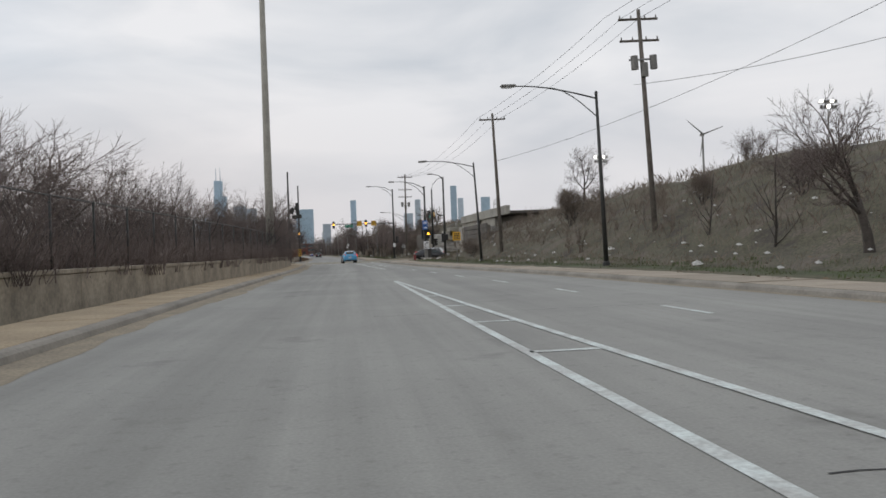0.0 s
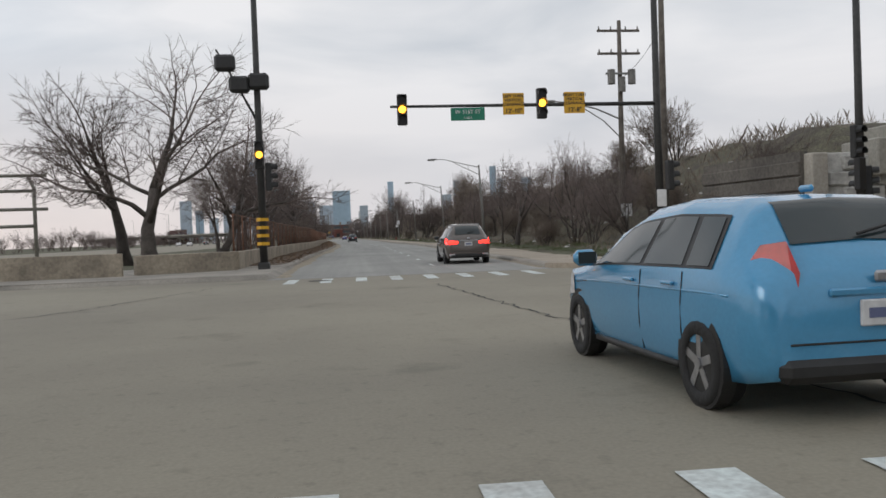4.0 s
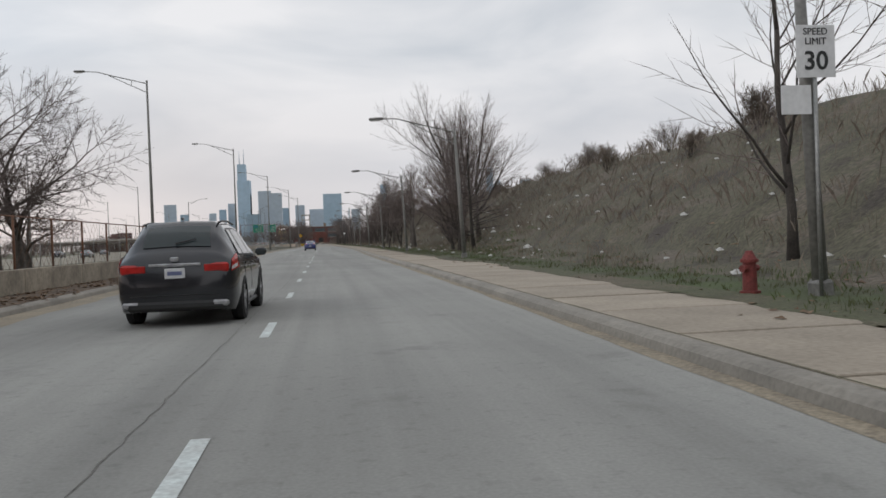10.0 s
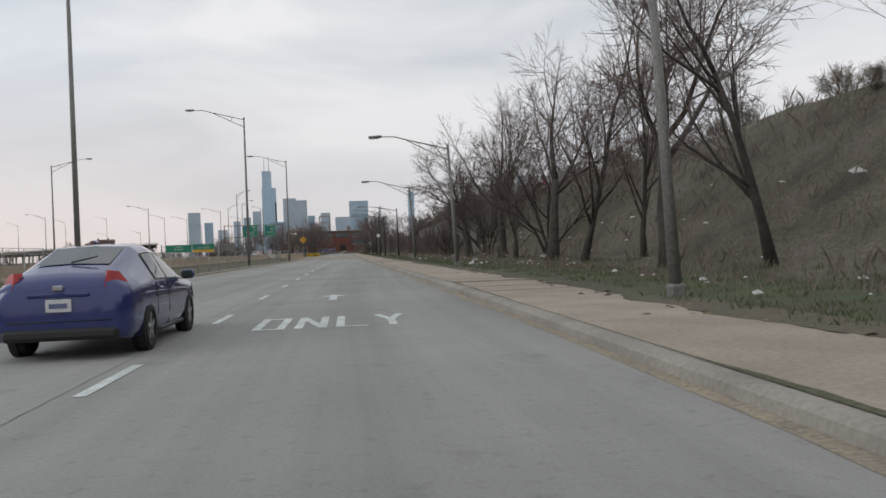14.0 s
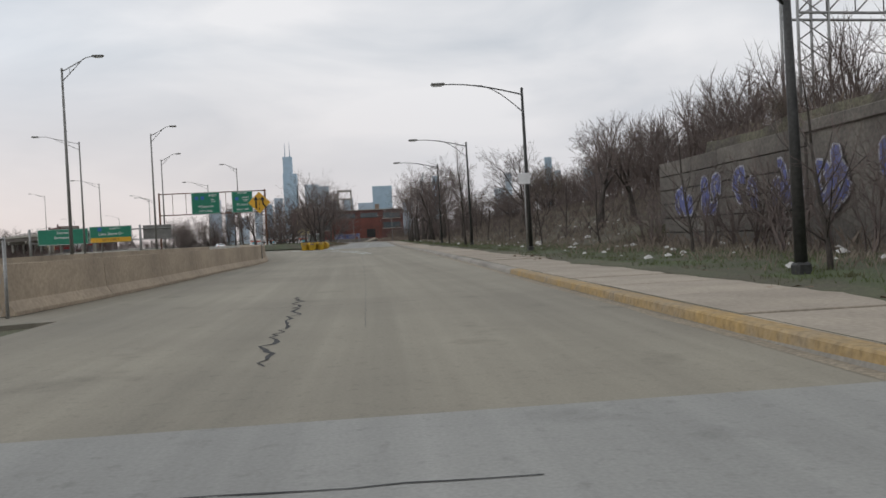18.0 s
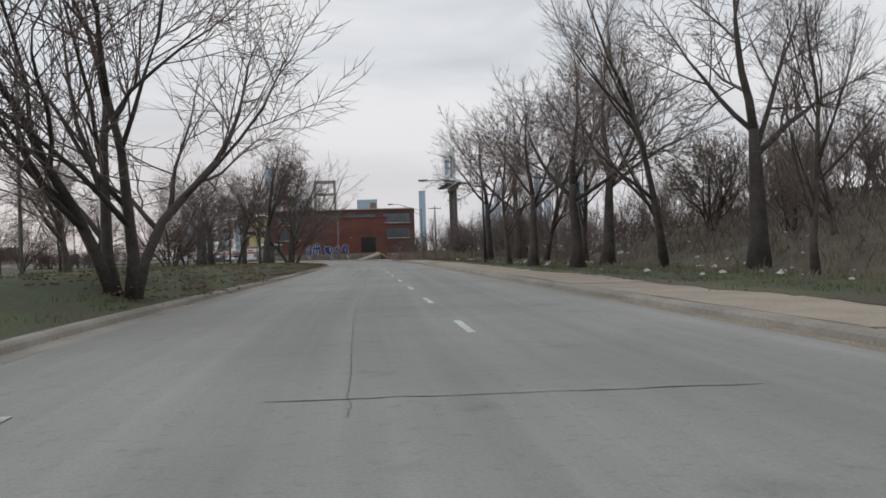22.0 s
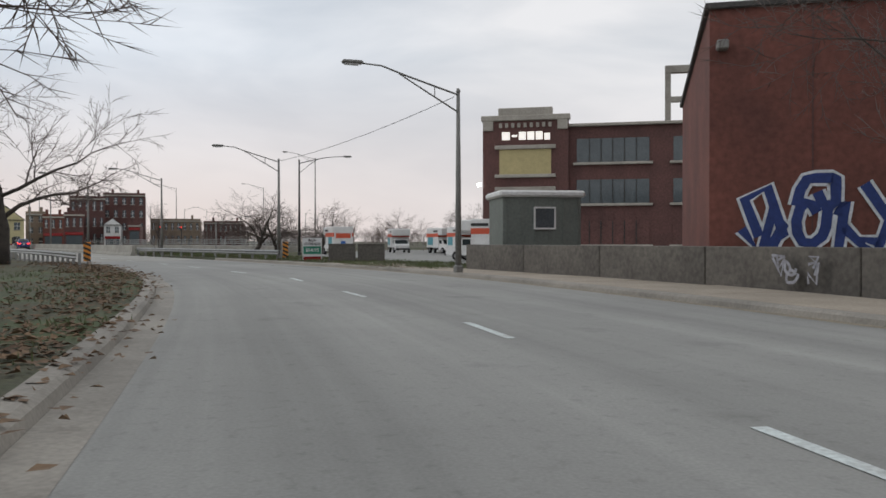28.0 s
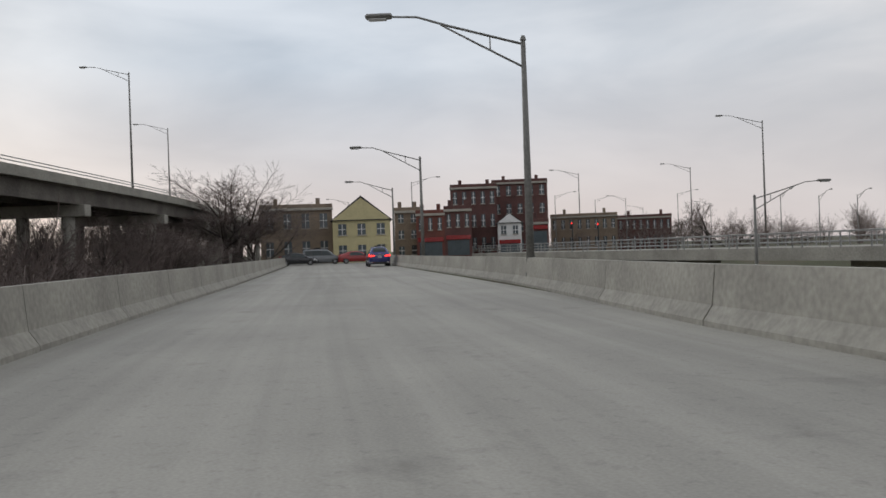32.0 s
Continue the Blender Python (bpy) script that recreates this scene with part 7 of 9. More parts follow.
tagged(isl3, "tan concrete corner pavement", "pavement", kind="structure")

trs = thing("steel_truss", pose(-21.0, 151.5, 0, 0, 0, 12), "pale tubular steel sign truss beside the motorway", "sign truss")
for z in (2.7, 3.8, 5.0, 6.0):
    tubes("bar", [[((-30, 0, z), 0.11), ((0.8 if z in (3.8, 6.0) else 0.0, 0, z), 0.11)]], M["grey_concrete"], trs, 8)
for x in (-24.0, -16.0, -8.0, 0.0):
    tubes("upright", [[((x, 0, -0.2), 0.13), ((x, 0, 5.2), 0.12), ((x - 0.35, 0, 6.0), 0.1)]], M["grey_concrete"], trs, 8)

# wind turbine and sports floodlights on the hill
wt = thing("wind_turbine", pose(74, 150, -0.12), "small grey wind turbine on the hill", "wind turbine")
tubes("tower", [[((0, 0, 0), 0.3), ((0, 0, 22), 0.18)]], M["pole_grey"], wt, 8)
for a in (20, 140, 260):
    q = radians(a)
    tubes("blade", [[((0, -0.3, 22), 0.16), ((math.cos(q) * 4.5, -0.3, 22 + math.sin(q) * 4.5), 0.05)]], M["pole_grey"], wt, 5)
part("nacelle", boxes([((0, 0.2, 22), (0.5, 1.2, 0.5))], 0.08), M["pole_grey"], wt)
for x, y, h in ((62, 175, 20.5), (84, 125, 23.5), (66, 62, 13.5)):
    fl = thing("floodlight_mast", pose(x, y, -0.12), "floodlight mast with glowing lamps on the hill", "floodlight", "sports floodlights")
    tubes("mast", [[((0, 0, 0), 0.16), ((0, 0, h), 0.1)]], M["pole_grey"], fl, 8)
    part("frame", boxes([((0, 0, h), (3.2, 0.15, 0.2)), ((0, 0, h - 0.9), (3.0, 0.15, 0.2))], 0.02), M["steel"], fl)
    for i in range(5):
        for dz in (0, -0.9):
            part("lamp", boxes([((-1.3 + i * 0.65, -0.2, h + 0.25 + dz), (0.45, 0.3, 0.45))], 0.05), M["white_light" if (i + (dz < 0)) % 3 == 0 else "pole_grey"], fl)

# ---- cars ----
car(pose(3.15, 102.3, 0, 0, 0, 3), "light blue hatchback slowing at the crossing", M["blue_car"], **PRIUS)
car(pose(-1.5, 270.2, 0, 0, 0, 1.0), "black luxury sport utility vehicle on the roadway", M["black_car"], **SUV)
car(pose(4.35, 129.8, 0, 0, 0, 0), "bronze crossover with brake lights lit", M["brown_car"], lit=True, **CROSS)
car(pose(-5.35, 386.3, 0, 0, 0, 2.0), "dark navy sedan on the roadway", M["navy_car"], **SEDAN)
car(pose(14.6, 112.6, 0, 0, 0, 88), "white crossover waiting on the cross street", M["white_car"], **CROSS)
car(pose(13.6, 101.6, 0, 0, 0, -96), "black sedan turning into the cross street", M["black_car"], **SEDAN)
car(pose(-41, 640, -0.012, 0, 0, 24), "white car climbing the slip road", M["white_car"], **SEDAN)
car(pose(-131, 819.6, 0, 0, 0, 50.6), "blue sport utility vehicle on the bridge", M["navy_car"], lit=True, **SUV)
for x, y, p in ((-60, 392, "white_car"), (-50, 420, "grey_car"), (-64, 446, "black_car"), (-72, 430, "white_car"), (-56, 480, "red_car"), (-70, 500, "grey_car"), (-82, 540, "black_car")):
    car(pose(x, y, -0.07, 0, 0, 5), "distant car in motorway traffic", M[p], **SEDAN)
trk = thing("box_truck", pose(-27.5, 404.5, -0.1, 0, 0, 4), "cream box truck with white cab beside the motorway fence", "truck")
part("cargo_box", boxes([((0, -1.5, 2.25), (2.5, 7.0, 2.7))], 0.05), M["limestone"], trk)
part("cab", boxes([((0, 3.2, 1.5), (2.2, 2.0, 2.2))], 0.25), M["white"], trk)
part("windscreen", boxes([((0, 4.19, 1.95), (1.9, 0.06, 0.8))], 0.02), M["glass"], trk)
part("placard", boxes([((1.26, -0.6, 3.2), (0.02, 1.4, 0.45)), ((0.4, -5.02, 3.2), (1.2, 0.02, 0.45))]), M["sign_yellow"], trk)
for sx in (-1, 1):
    for yy in (3.0, -3.0, -4.1):
        wheel(trk, sx * 1.05, yy, 0.5, 0.3, sx)

# ---- merge: barrier, crash cushion, gantry ----


def jersey(name, pts, h, label, mat, seg=5.0, z=0.0, flip=1):
    t = thing(name, pose(0, 0, 0), label, "barrier", kind="structure")
    ln = line_between(pts, seg)
    prof = [(-0.30, 0), (-0.30, 0.08), (-0.15, 0.30), (-0.09, h), (0.09, h), (0.15, 0.30), (0.30, 0.08), (0.30, 0)]
    for (p, d), (q, _) in zip(ln, ln[1:]):
        L = (q - p).length
        yaw = math.atan2(-(q - p).x, (q - p).y)
        verts = [(o, s, zz) for s in (0.015, L - 0.015) for o, zz in prof]
        n = len(prof)
        faces = [(i, (i + 1) % n, n + (i + 1) % n, n + i) for i in range(n)] + [tuple(range(n))[::-1], tuple(range(n, 2 * n))]
        o = mesh_ob("barrier_segment", verts, faces, M[mat], t)
        o.matrix_basis = Matrix.Translation(p + Vector((0, 0, z))) @ Matrix.Rotation(yaw, 4, "Z")
    return t


jersey("merge_barrier", [(-15.8, 505.5), (-15.7, 512), (-15.9, 520), (-16.2, 528), (-16.45, 539.5), (-17.6, 548), (-20.0, 559), (-22.9, 571), (-25.7, 585), (-29.4, 600)], 1.06, "tan concrete safety barrier with rust stains", "tan_barrier")
jersey("ramp_parapet_right", [(-27.2, 613), (-34.5, 632), (-54, 682), (-131, 780)], 0.95, "pale concrete parapet along the slip road", "grey_concrete", 6.0)
jersey("ramp_parapet_left", [(-28, 590), (-36, 622), (-64, 688), (-140, 788)], 0.95, "pale concrete parapet along the slip road", "grey_concrete", 6.0)
jersey("motorway_barrier", [(-26, 420), (-26.5, 470), (-27, 520), (-29, 580)], 1.1, "long tan concrete barrier beside the motorway", "tan_barrier", 8.0)


def barrel(x, y, yaw, tip=False):
    b = thing("sand_barrel", pose(x, y, 0.012), "yellow plastic sand barrel with black lid, scuffed", "barrel", "crash cushion barrels")
    prof = [(0.36, 0), (0.40, 0.05), (0.40, 0.42), (0.46, 0.46), (0.46, 0.86), (0.44, 0.90)]
    n = 20
    verts, faces = [], []
    for r, z in prof:
        for i in range(n):
            a = 2 * math.pi * i / n
            verts.append((r * math.cos(a), r * math.sin(a), z))
    for k in range(len(prof) - 1):
        for i in range(n):
            faces.append((k * n + i, k * n + (i + 1) % n, (k + 1) * n + (i + 1) % n, (k + 1) * n + i))
    faces.append(tuple(range(n))[::-1])
    mesh_ob("drum", verts, faces, M["barrel"], b, True)
    if not tip:
        bm = bmesh.new()
        bmesh.ops.create_cone(bm, cap_ends=True, segments=20, radius1=0.48, radius2=0.40, depth=0.09, matrix=Matrix.Translation((0, 0, 0.93)))
        part("lid", bm, M["black"], b)
        part("scrawl", boxes([((-0.2 + i * 0.13, -0.462, 0.66 + 0.07 * (i % 2)), (0.05, 0.01, 0.2), 0) for i in range(4)]), M["graf_blue"], b)
    return b


for x, y in ((-18.75, 590.9), (-19.75, 591.5), (-17.8, 591.7), (-19.25, 592.5), (-18.25, 592.8)):
    barrel(x, y, 0).scale = (1.02, 1.02, 1.1)
tb = barrel(-17.4, 594.6, 0, True)
tb.matrix_basis = pose(-17.3, 595.0, 0.47, 84, 0, -24)
tb["label"] = "tipped yellow sand barrel with its inside showing"
dbr = thing("barrel_lid", pose(-18.4, 592.2, 0.02, 6, 0, 30), "flattened black barrel lid lying on the road", "debris")
bm = bmesh.new()
bmesh.ops.create_cone(bm, cap_ends=True, segments=18, radius1=0.46, radius2=0.42, depth=0.06, matrix=Matrix.Translation((0, 0, 0.08)))
part("lid", bm, M["black"], dbr)


def gantry_sign(g, x, z, w, h, lines, shields=()):
    s = part("guide_sign", boxes([((x, -0.35, z), (w, 0.08, h))], 0.03), M["sign_green"], g, "green motorway guide sign")
    part("sign_border", boxes([((x, -0.397, z + h / 2 - 0.06), (w - 0.1, 0.006, 0.05)), ((x, -0.397, z - h / 2 + 0.06), (w - 0.1, 0.006, 0.05)), ((x - w / 2 + 0.06, -0.397, z), (0.05, 0.006, h - 0.12)), ((x + w / 2 - 0.06, -0.397, z), (0.05, 0.006, h - 0.12))]), M["sign_white"], s)
    for txt, size, ox, oz in lines:
        mesh_text("sign_text", txt, size, M["sign_white"], s, pose(x + ox, -0.40, z + oz, 90, 0, 0), 0.004)
    for ox, oz in shields:
        sh = part("route_shield", boxes([((x + ox, -0.40, z + oz), (0.55, 0.01, 0.55))], 0.004), M["sign_blue"], s)
    return s


gan = thing("sign_gantry", pose(-39.5, 629.7, 0, 0, 0, 4), "brown steel sign gantry over the slip road", "sign gantry")
for x in (-8.8, 8.8):
    tubes("column", [[((x, 0, -0.2), 0.17), ((x, 0, 10.4), 0.15)]], M["rust"], gan, 8)
    part("footing", boxes([((x, 0, 0.3), (0.7, 0.7, 0.9))], 0.05), M["grey_concrete"], gan)
for z in (6.6, 10.2):
    tubes("chord", [[((-8.8, -0.12, z), 0.10), ((8.8, -0.12, z), 0.10)]], M["rust"], gan, 6)
for i in range(9):
    x = -8.8 + 17.6 * i / 8
    tubes("web", [[((x, 0, 6.6), 0.05), ((x, 0, 10.2), 0.05)]], M["rust"], gan, 5)
gantry_sign(gan, -1.1, 8.4, 4.7, 3.7, [("WEST", 0.55, 1.2, 1.25), ("Ryan\nExwy", 0.34, 1.25, 0.45), ("Wisconsin", 0.62, 0.0, -0.55), ("LEFT LANES", 0.42, 0.0, -1.35)], ((-1.5, 0.9), (-0.5, 0.9)))
gantry_sign(gan, 5.0, 8.4, 3.5, 3.6, [("EXIT 53B", 0.40, 0.0, 1.5), ("South", 0.5, 0.6, 0.75), ("Stevenson\nExwy", 0.26, 0.6, 0.25), ("St Louis", 0.58, 0.0, -0.45), ("RIGHT LANE", 0.36, 0.0, -1.3)], ((-0.9, 0.55),))
g2 = thing("guide_sign_frame", pose(-55.2, 616, 0, 0, 0, 6), "green guide signs over the motorway", "sign gantry")
for x in (-8.6, 7.4):
    tubes("column", [[((x, 0, -0.2), 0.2), ((x, 0, 4.9), 0.18)]], M["steel"], g2, 8)
tubes("chord", [[((-8.6, 0, 4.3), 0.1), ((12.6, 0, 4.3), 0.1)], [((-8.6, 0, 2.7), 0.1), ((12.6, 0, 2.7), 0.1)]], M["steel"], g2, 6)
gantry_sign(g2, -3.75, 3.55, 7.3, 2.4, [("Express", 0.55, 0, 0.65), ("Downtown", 0.55, 0, -0.1)])
gantry_sign(g2, 3.15, 3.65, 6.2, 2.5, [("NORTH", 0.42, 0.6, 0.85), ("Lake Shore Dr", 0.6, 0, 0.05)], ((-1.6, 0.8),))
part("exit_panel", boxes([((3.15, -0.41, 2.8), (5.9, 0.03, 0.7))]), M["sign_yellow"], g2)
mesh_text("sign_text", "EXIT ONLY", 0.5, M["sign_black"], g2, pose(3.15, -0.43, 2.8, 90, 0, 0))
part("sign_back", boxes([((9.9, 0.2, 3.7), (4.2, 0.08, 2.2))], 0.03), M["pole_grey"], g2, "bare grey back of a guide sign")

# ---- dark retaining wall with graffiti under the railway ----
RW = [(9.0, 456), (8.3, 485), (7.6, 510), (7.0, 533)]
rw = thing("retaining_wall", pose(0, 0, 0), "tall dark stained retaining wall, plain and then in long courses", "wall", kind="structure")
RWL = line_between(RW, 7.0)
for (p, d), (q, _) in zip(RWL, RWL[1:]):
    L = (q - p).length
    m = Matrix.Translation(p) @ Matrix.Rotation(math.atan2(-(q - p).x, (q - p).y), 4, "Z")
    top = float(np.interp(p.y, (456, 500, 526), (4.45, 4.35, 4.2)))
    if p.y < 512:
        part("wall_panel", boxes([((0.05, L / 2, top / 2), (0.5, L - 0.03, top))], 0.02), M["dark_concrete"], rw).matrix_basis = m
        part("coping", boxes([((-0.02, L / 2, top + 0.2), (0.62, L - 0.02, 0.42))], 0.03), M["dark_concrete"], rw).matrix_basis = m
        continue
    for c in range(6):
        hc = (top + 0.3) / 6
        part("course", boxes([((0.02 * (c % 2), L / 2, hc * (c + 0.5)), (0.6, L - 0.02, hc - 0.05))], 0.02), M["dark_concrete"], rw).matrix_basis = m
    part("wall_core", boxes([((0.1, L / 2, top / 2), (0.4, L, top + 0.2))]), M["patch"], rw).matrix_basis = m
part("joint_pier", boxes([((7.5, 511.6, 2.2), (0.75, 0.9, 4.7))], 0.04), M["stone"], rw, "pale peeling pier between the two walls")


def stroke(pts, w):
    """A flat band of width w along points of a plane, as verts (u, v) and faces."""
    v, f = [], []
    for i, (a, b) in enumerate(pts):
        a0, b0 = pts[max(i - 1, 0)]
        a1, b1 = pts[min(i + 1, len(pts) - 1)]
        L = math.hypot(a1 - a0, b1 - b0) or 1.0
        nx, ny = -(b1 - b0) / L * w / 2, (a1 - a0) / L * w / 2
        v += [(a - nx, b - ny), (a + nx, b + ny)]
        if i:
            f.append((2 * i - 2, 2 * i - 1, 2 * i + 1, 2 * i))
    return v, f


def scrawl(g, rng, x, z, w, h, thick, outer, inner, y, curvy):
    """One tangle of bold angular or looping strokes with an outline; it spells nothing."""
    lines = []
    for q in range(2):
        a, b, d = x + w * rng.uniform(-0.4, 0.4), z + h * rng.uniform(-0.4, 0.4), rng.uniform(0, 6.283)
        ln = [(a, b)]
        for i in range(4 if not curvy else 11):
            d += rng.choice((-1, 1)) * rng.uniform(1.4, 2.4) if not curvy else rng.uniform(0.35, 0.8)
            L = rng.uniform(0.45, 0.85) if not curvy else rng.uniform(0.12, 0.24)
            a = min(max(a + math.cos(d) * w * L, x - w * 0.48), x + w * 0.48)
            b = min(max(b + math.sin(d) * h * L, z - h * 0.48), z + h * 0.48)
            ln.append((a, b))
        lines.append(ln)
    for q, ln in enumerate(lines):
        for nm, t, mt, lift in (("outline", thick * 1.6, outer, 0.004), ("fill", thick, inner, 0.010)):
            v, f = stroke(ln, t)
            mesh_ob(nm, [(a, y - lift - q * 0.0012, b) for a, b in v], f, M[mt], g)


grng = random.Random(55)
for k, (yy, sz) in enumerate(((511.8, 1.9), (515.6, 1.9), (519.0, 1.7), (522.6, 1.7), (526.2, 1.6), (529.4, 1.5))):
    xx = float(np.interp(yy, [p[1] for p in RW], [p[0] for p in RW]))
    grf = thing("graffiti_letter", pose(xx - 0.315, yy, 0, 0, 0, -88.6), "faded blue and white bubble letter sprayed on the wall", "graffiti", "wall graffiti")
    for m_ in range(2):
        scrawl(grf, grng, -0.55 + 1.1 * m_, 2.55 + grng.uniform(-0.1, 0.15), 1.2, sz, 0.30, "faded_white", "faded_blue", -0.01, True)

rs = thing("signal_bridge", pose(16.8, 536, 5.5, 0, 0, 8), "steel lattice railway signal bridge", "signal bridge")
for x in (-1.0, 1.0):
    for yy in (-0.8, 0.8):
        tubes("leg", [[((x, yy, 0), 0.09), ((x, yy, 9.5), 0.09)]], M["steel"], rs, 5)
for k in range(7):
    z = 0.8 + k * 1.3
    tubes("brace", [[((-1, -0.8, z), 0.045), ((1, -0.8, z + 1.3), 0.045)], [((1, -0.8, z), 0.045), ((-1, -0.8, z + 1.3), 0.045)]], M["steel"], rs, 4)
for z in (7.6, 9.4):
    for yy in (-0.8, 0.8):
        tubes("chord", [[((-1, yy, z), 0.09), ((22, yy, z), 0.09)]], M["steel"], rs, 5)
for k in range(12):
    x = -1 + k * 1.9
    tubes("web", [[((x, -0.8, 7.6), 0.05), ((x + 1.9, -0.8, 9.4), 0.05)], [((x, -0.8, 7.6), 0.05), ((x, -0.8, 9.4), 0.05)]], M["steel"], rs, 4)
for x in (6, 9, 13, 16):
    part("signal_head", boxes([((x, -1.1, 8.3), (0.7, 0.25, 1.7))], 0.1), M["black"], rs)
    if x == 16:
        bm = bmesh.new()
        bmesh.ops.create_cone(bm, cap_ends=True, segments=12, radius1=0.14, radius2=0.14, depth=0.05, matrix=Matrix.Translation((x, -1.26, 7.9)) @ Matrix.Rotation(radians(90), 4, "X"))
        part("lamp", bm, M["red_light"], rs)

# ---- the bend: brick building, removal depot, wall, billboard ----


def facade_windows(parent, x0, x1, n, z, w, h, y, mat="window", sill="limestone", frame=None):
    for i in range(n):
        x = x0 + (x1 - x0) * (i + 0.5) / n
        wd = part("window", boxes([((x, y - 0.03, z), (w, 0.05, h))]), M[mat], parent)
        part("sill", boxes([((x, y - 0.09, z - h / 2 - 0.08), (w + 0.24, 0.2, 0.14))], 0.01), M[sill], wd)
        part("lintel", boxes([((x, y - 0.06, z + h / 2 + 0.1), (w + 0.24, 0.12, 0.2))], 0.01), M[sill], wd)
        if frame:
            part("frame", boxes([((x, y - 0.065, z), (0.07, 0.04, h)), ((x, y - 0.066, z), (w, 0.04, 0.07))]), M[frame], wd)


# front block: wall from (-28.7, 735.8) to (-13.7, 737), running back north
bb = thing("brick_building", pose(-21.0, 737.6, 0, 0, 0, 3.0), "plain red brick industrial block with graffiti", "building")
part("wall", boxes([((0, 8, 3.6), (15.0, 16, 7.4))]), M["brick"], bb)
part("coping", boxes([((0, 8, 7.36), (15.24, 16.24, 0.16))], 0.02), M["shingle"], bb)
lv = part("louvre", boxes([((4.2, -0.02, 2.6), (2.6, 0.1, 2.6))]), M["black"], bb)
for k in range(11):
    part("slat", boxes([((4.2, -0.10, 1.45 + k * 0.23), (2.5, 0.08, 0.05))]), M["pole_dark"], lv)
for x, z in ((-7.2, 6.9), (7.2, 6.9), (1.2, 4.5)):
    part("wall_lamp", boxes([((x, -0.2, z - 0.6), (0.3, 0.35, 0.25))], 0.04), M["pole_grey"], bb)
for x in (-5.0, -2.0, 1.0):
    part("pilaster_joint", boxes([((x, -0.006, 3.6), (0.04, 0.02, 7.2))]), M["old_brick"], bb)


def graffiti_word(parent_m, n, w, h, z, label, y=-0.02, curvy=False, outer="graf_white", inner="graf_blue", thick=0.26):
    g = thing("graffiti", parent_m, label, "graffiti")
    rng = random.Random(n * 7 + 3)
    for i in range(n):
        scrawl(g, rng, -w / 2 + w * (i + 0.5) / n, z + rng.uniform(-0.06, 0.06) * h, w / n, h * rng.uniform(0.85, 1.05), thick, outer, inner, y - 0.003 * i, curvy and i % 2)
    return g


graffiti_word(pose(-21.0, 737.6, 0, 0, 0, 3.0) @ Matrix.Translation((-3.2, 0, 0)), 6, 7.4, 1.9, 1.85, "large white and dark blue graffiti lettering on brick", curvy=True)

# depot of dark brick behind it
dp = thing("depot_building", pose(-43.1, 786.7, 0, 0, 0, 4), "dark red brick storage depot with stone trim", "building")
W2, D2 = 40.4, 26.0
part("wall", boxes([((W2 / 2 - 3.9, D2 / 2, 5.6), (W2, D2, 11.6))]), M["old_brick"], dp)
part("tower_front", boxes([((0, -0.25, 6.0), (7.6, 0.5, 12.4))]), M["old_brick"], dp)
part("parapet", boxes([((0, -0.3, 12.2), (7.9, 0.8, 0.5)), ((0, -0.3, 12.75), (4.8, 0.7, 0.7)), ((-3.3, -0.42, 11.6), (0.9, 0.5, 1.0)), ((3.3, -0.42, 11.6), (0.9, 0.5, 1.0))], 0.06), M["limestone"], dp)
part("cornice", boxes([((W2 / 2 - 0.2, -0.1, 11.45), (W2 - 8.0, 0.5, 0.25))], 0.03), M["limestone"], dp)
for i in range(9):
    part("dentil", boxes([((-2.2 + i * 0.55, -0.56, 11.55), (0.26, 0.2, 0.4))], 0.02), M["limestone"], dp)
part("logo", boxes([((-1.72, -0.56, 10.6), (0.7, 0.06, 0.72)), ((-0.95, -0.56, 10.6), (0.5, 0.06, 0.2)), ((-0.25, -0.56, 10.6), (0.62, 0.06, 0.72)), ((0.5, -0.56, 10.6), (0.62, 0.06, 0.72)), ((1.25, -0.56, 10.6), (0.62, 0.06, 0.72)), ((1.95, -0.56, 10.5), (0.5, 0.06, 0.6))], 0.02), M["logo_white"], dp, "glowing white logo blocks")
for z, m in ((8.3, "lit_blind"), (4.6, "lit_blind"), (1.6, "window")):
    wd = part("window", boxes([((0, -0.52, z), (4.6, 0.08, 2.2))]), M[m], dp)
    part("sill", boxes([((0, -0.60, z - 1.25), (5.4, 0.3, 0.3)), ((0, -0.60, z + 1.3), (5.4, 0.3, 0.35))], 0.03), M["limestone"], wd)
for bay in range(4):
    for fl in range(3):
        wd = part("window", boxes([((7.6 + bay * 8.2, -0.03, 2.0 + fl * 3.6), (6.2, 0.08, 2.1))]), M["window" if fl else "old_brick"], dp)
        part("sill", boxes([((7.6 + bay * 8.2, -0.14, 0.85 + fl * 3.6), (6.8, 0.3, 0.22))], 0.02), M["limestone"], wd)
        part("mullion", boxes([((7.6 + bay * 8.2 + o, -0.09, 2.0 + fl * 3.6), (0.08, 0.06, 2.1)) for o in (-2, -1, 0, 1, 2)]), M["pole_dark"], wd)
wl_ = part("wall_lamp", boxes([((-4.1, -0.7, 6.3), (0.35, 0.3, 0.3))], 0.04), M["white_light"], dp)
# steel frame and chimney on the roof
rf = part("roof_frame", boxes([((13.0, 18, 15.5), (0.6, 0.6, 8.6)), ((18.0, 18, 15.5), (0.6, 0.6, 8.6)), ((15.5, 18, 19.6), (5.6, 0.7, 0.8)), ((15.5, 18, 16.4), (5.0, 0.5, 0.6))], 0.03), M["grey_concrete"], dp, "bare concrete roof frame")
part("chimney", boxes([((28, 22, 12.8), (1.6, 1.6, 3.0))], 0.05), M["tan_brick"], dp)

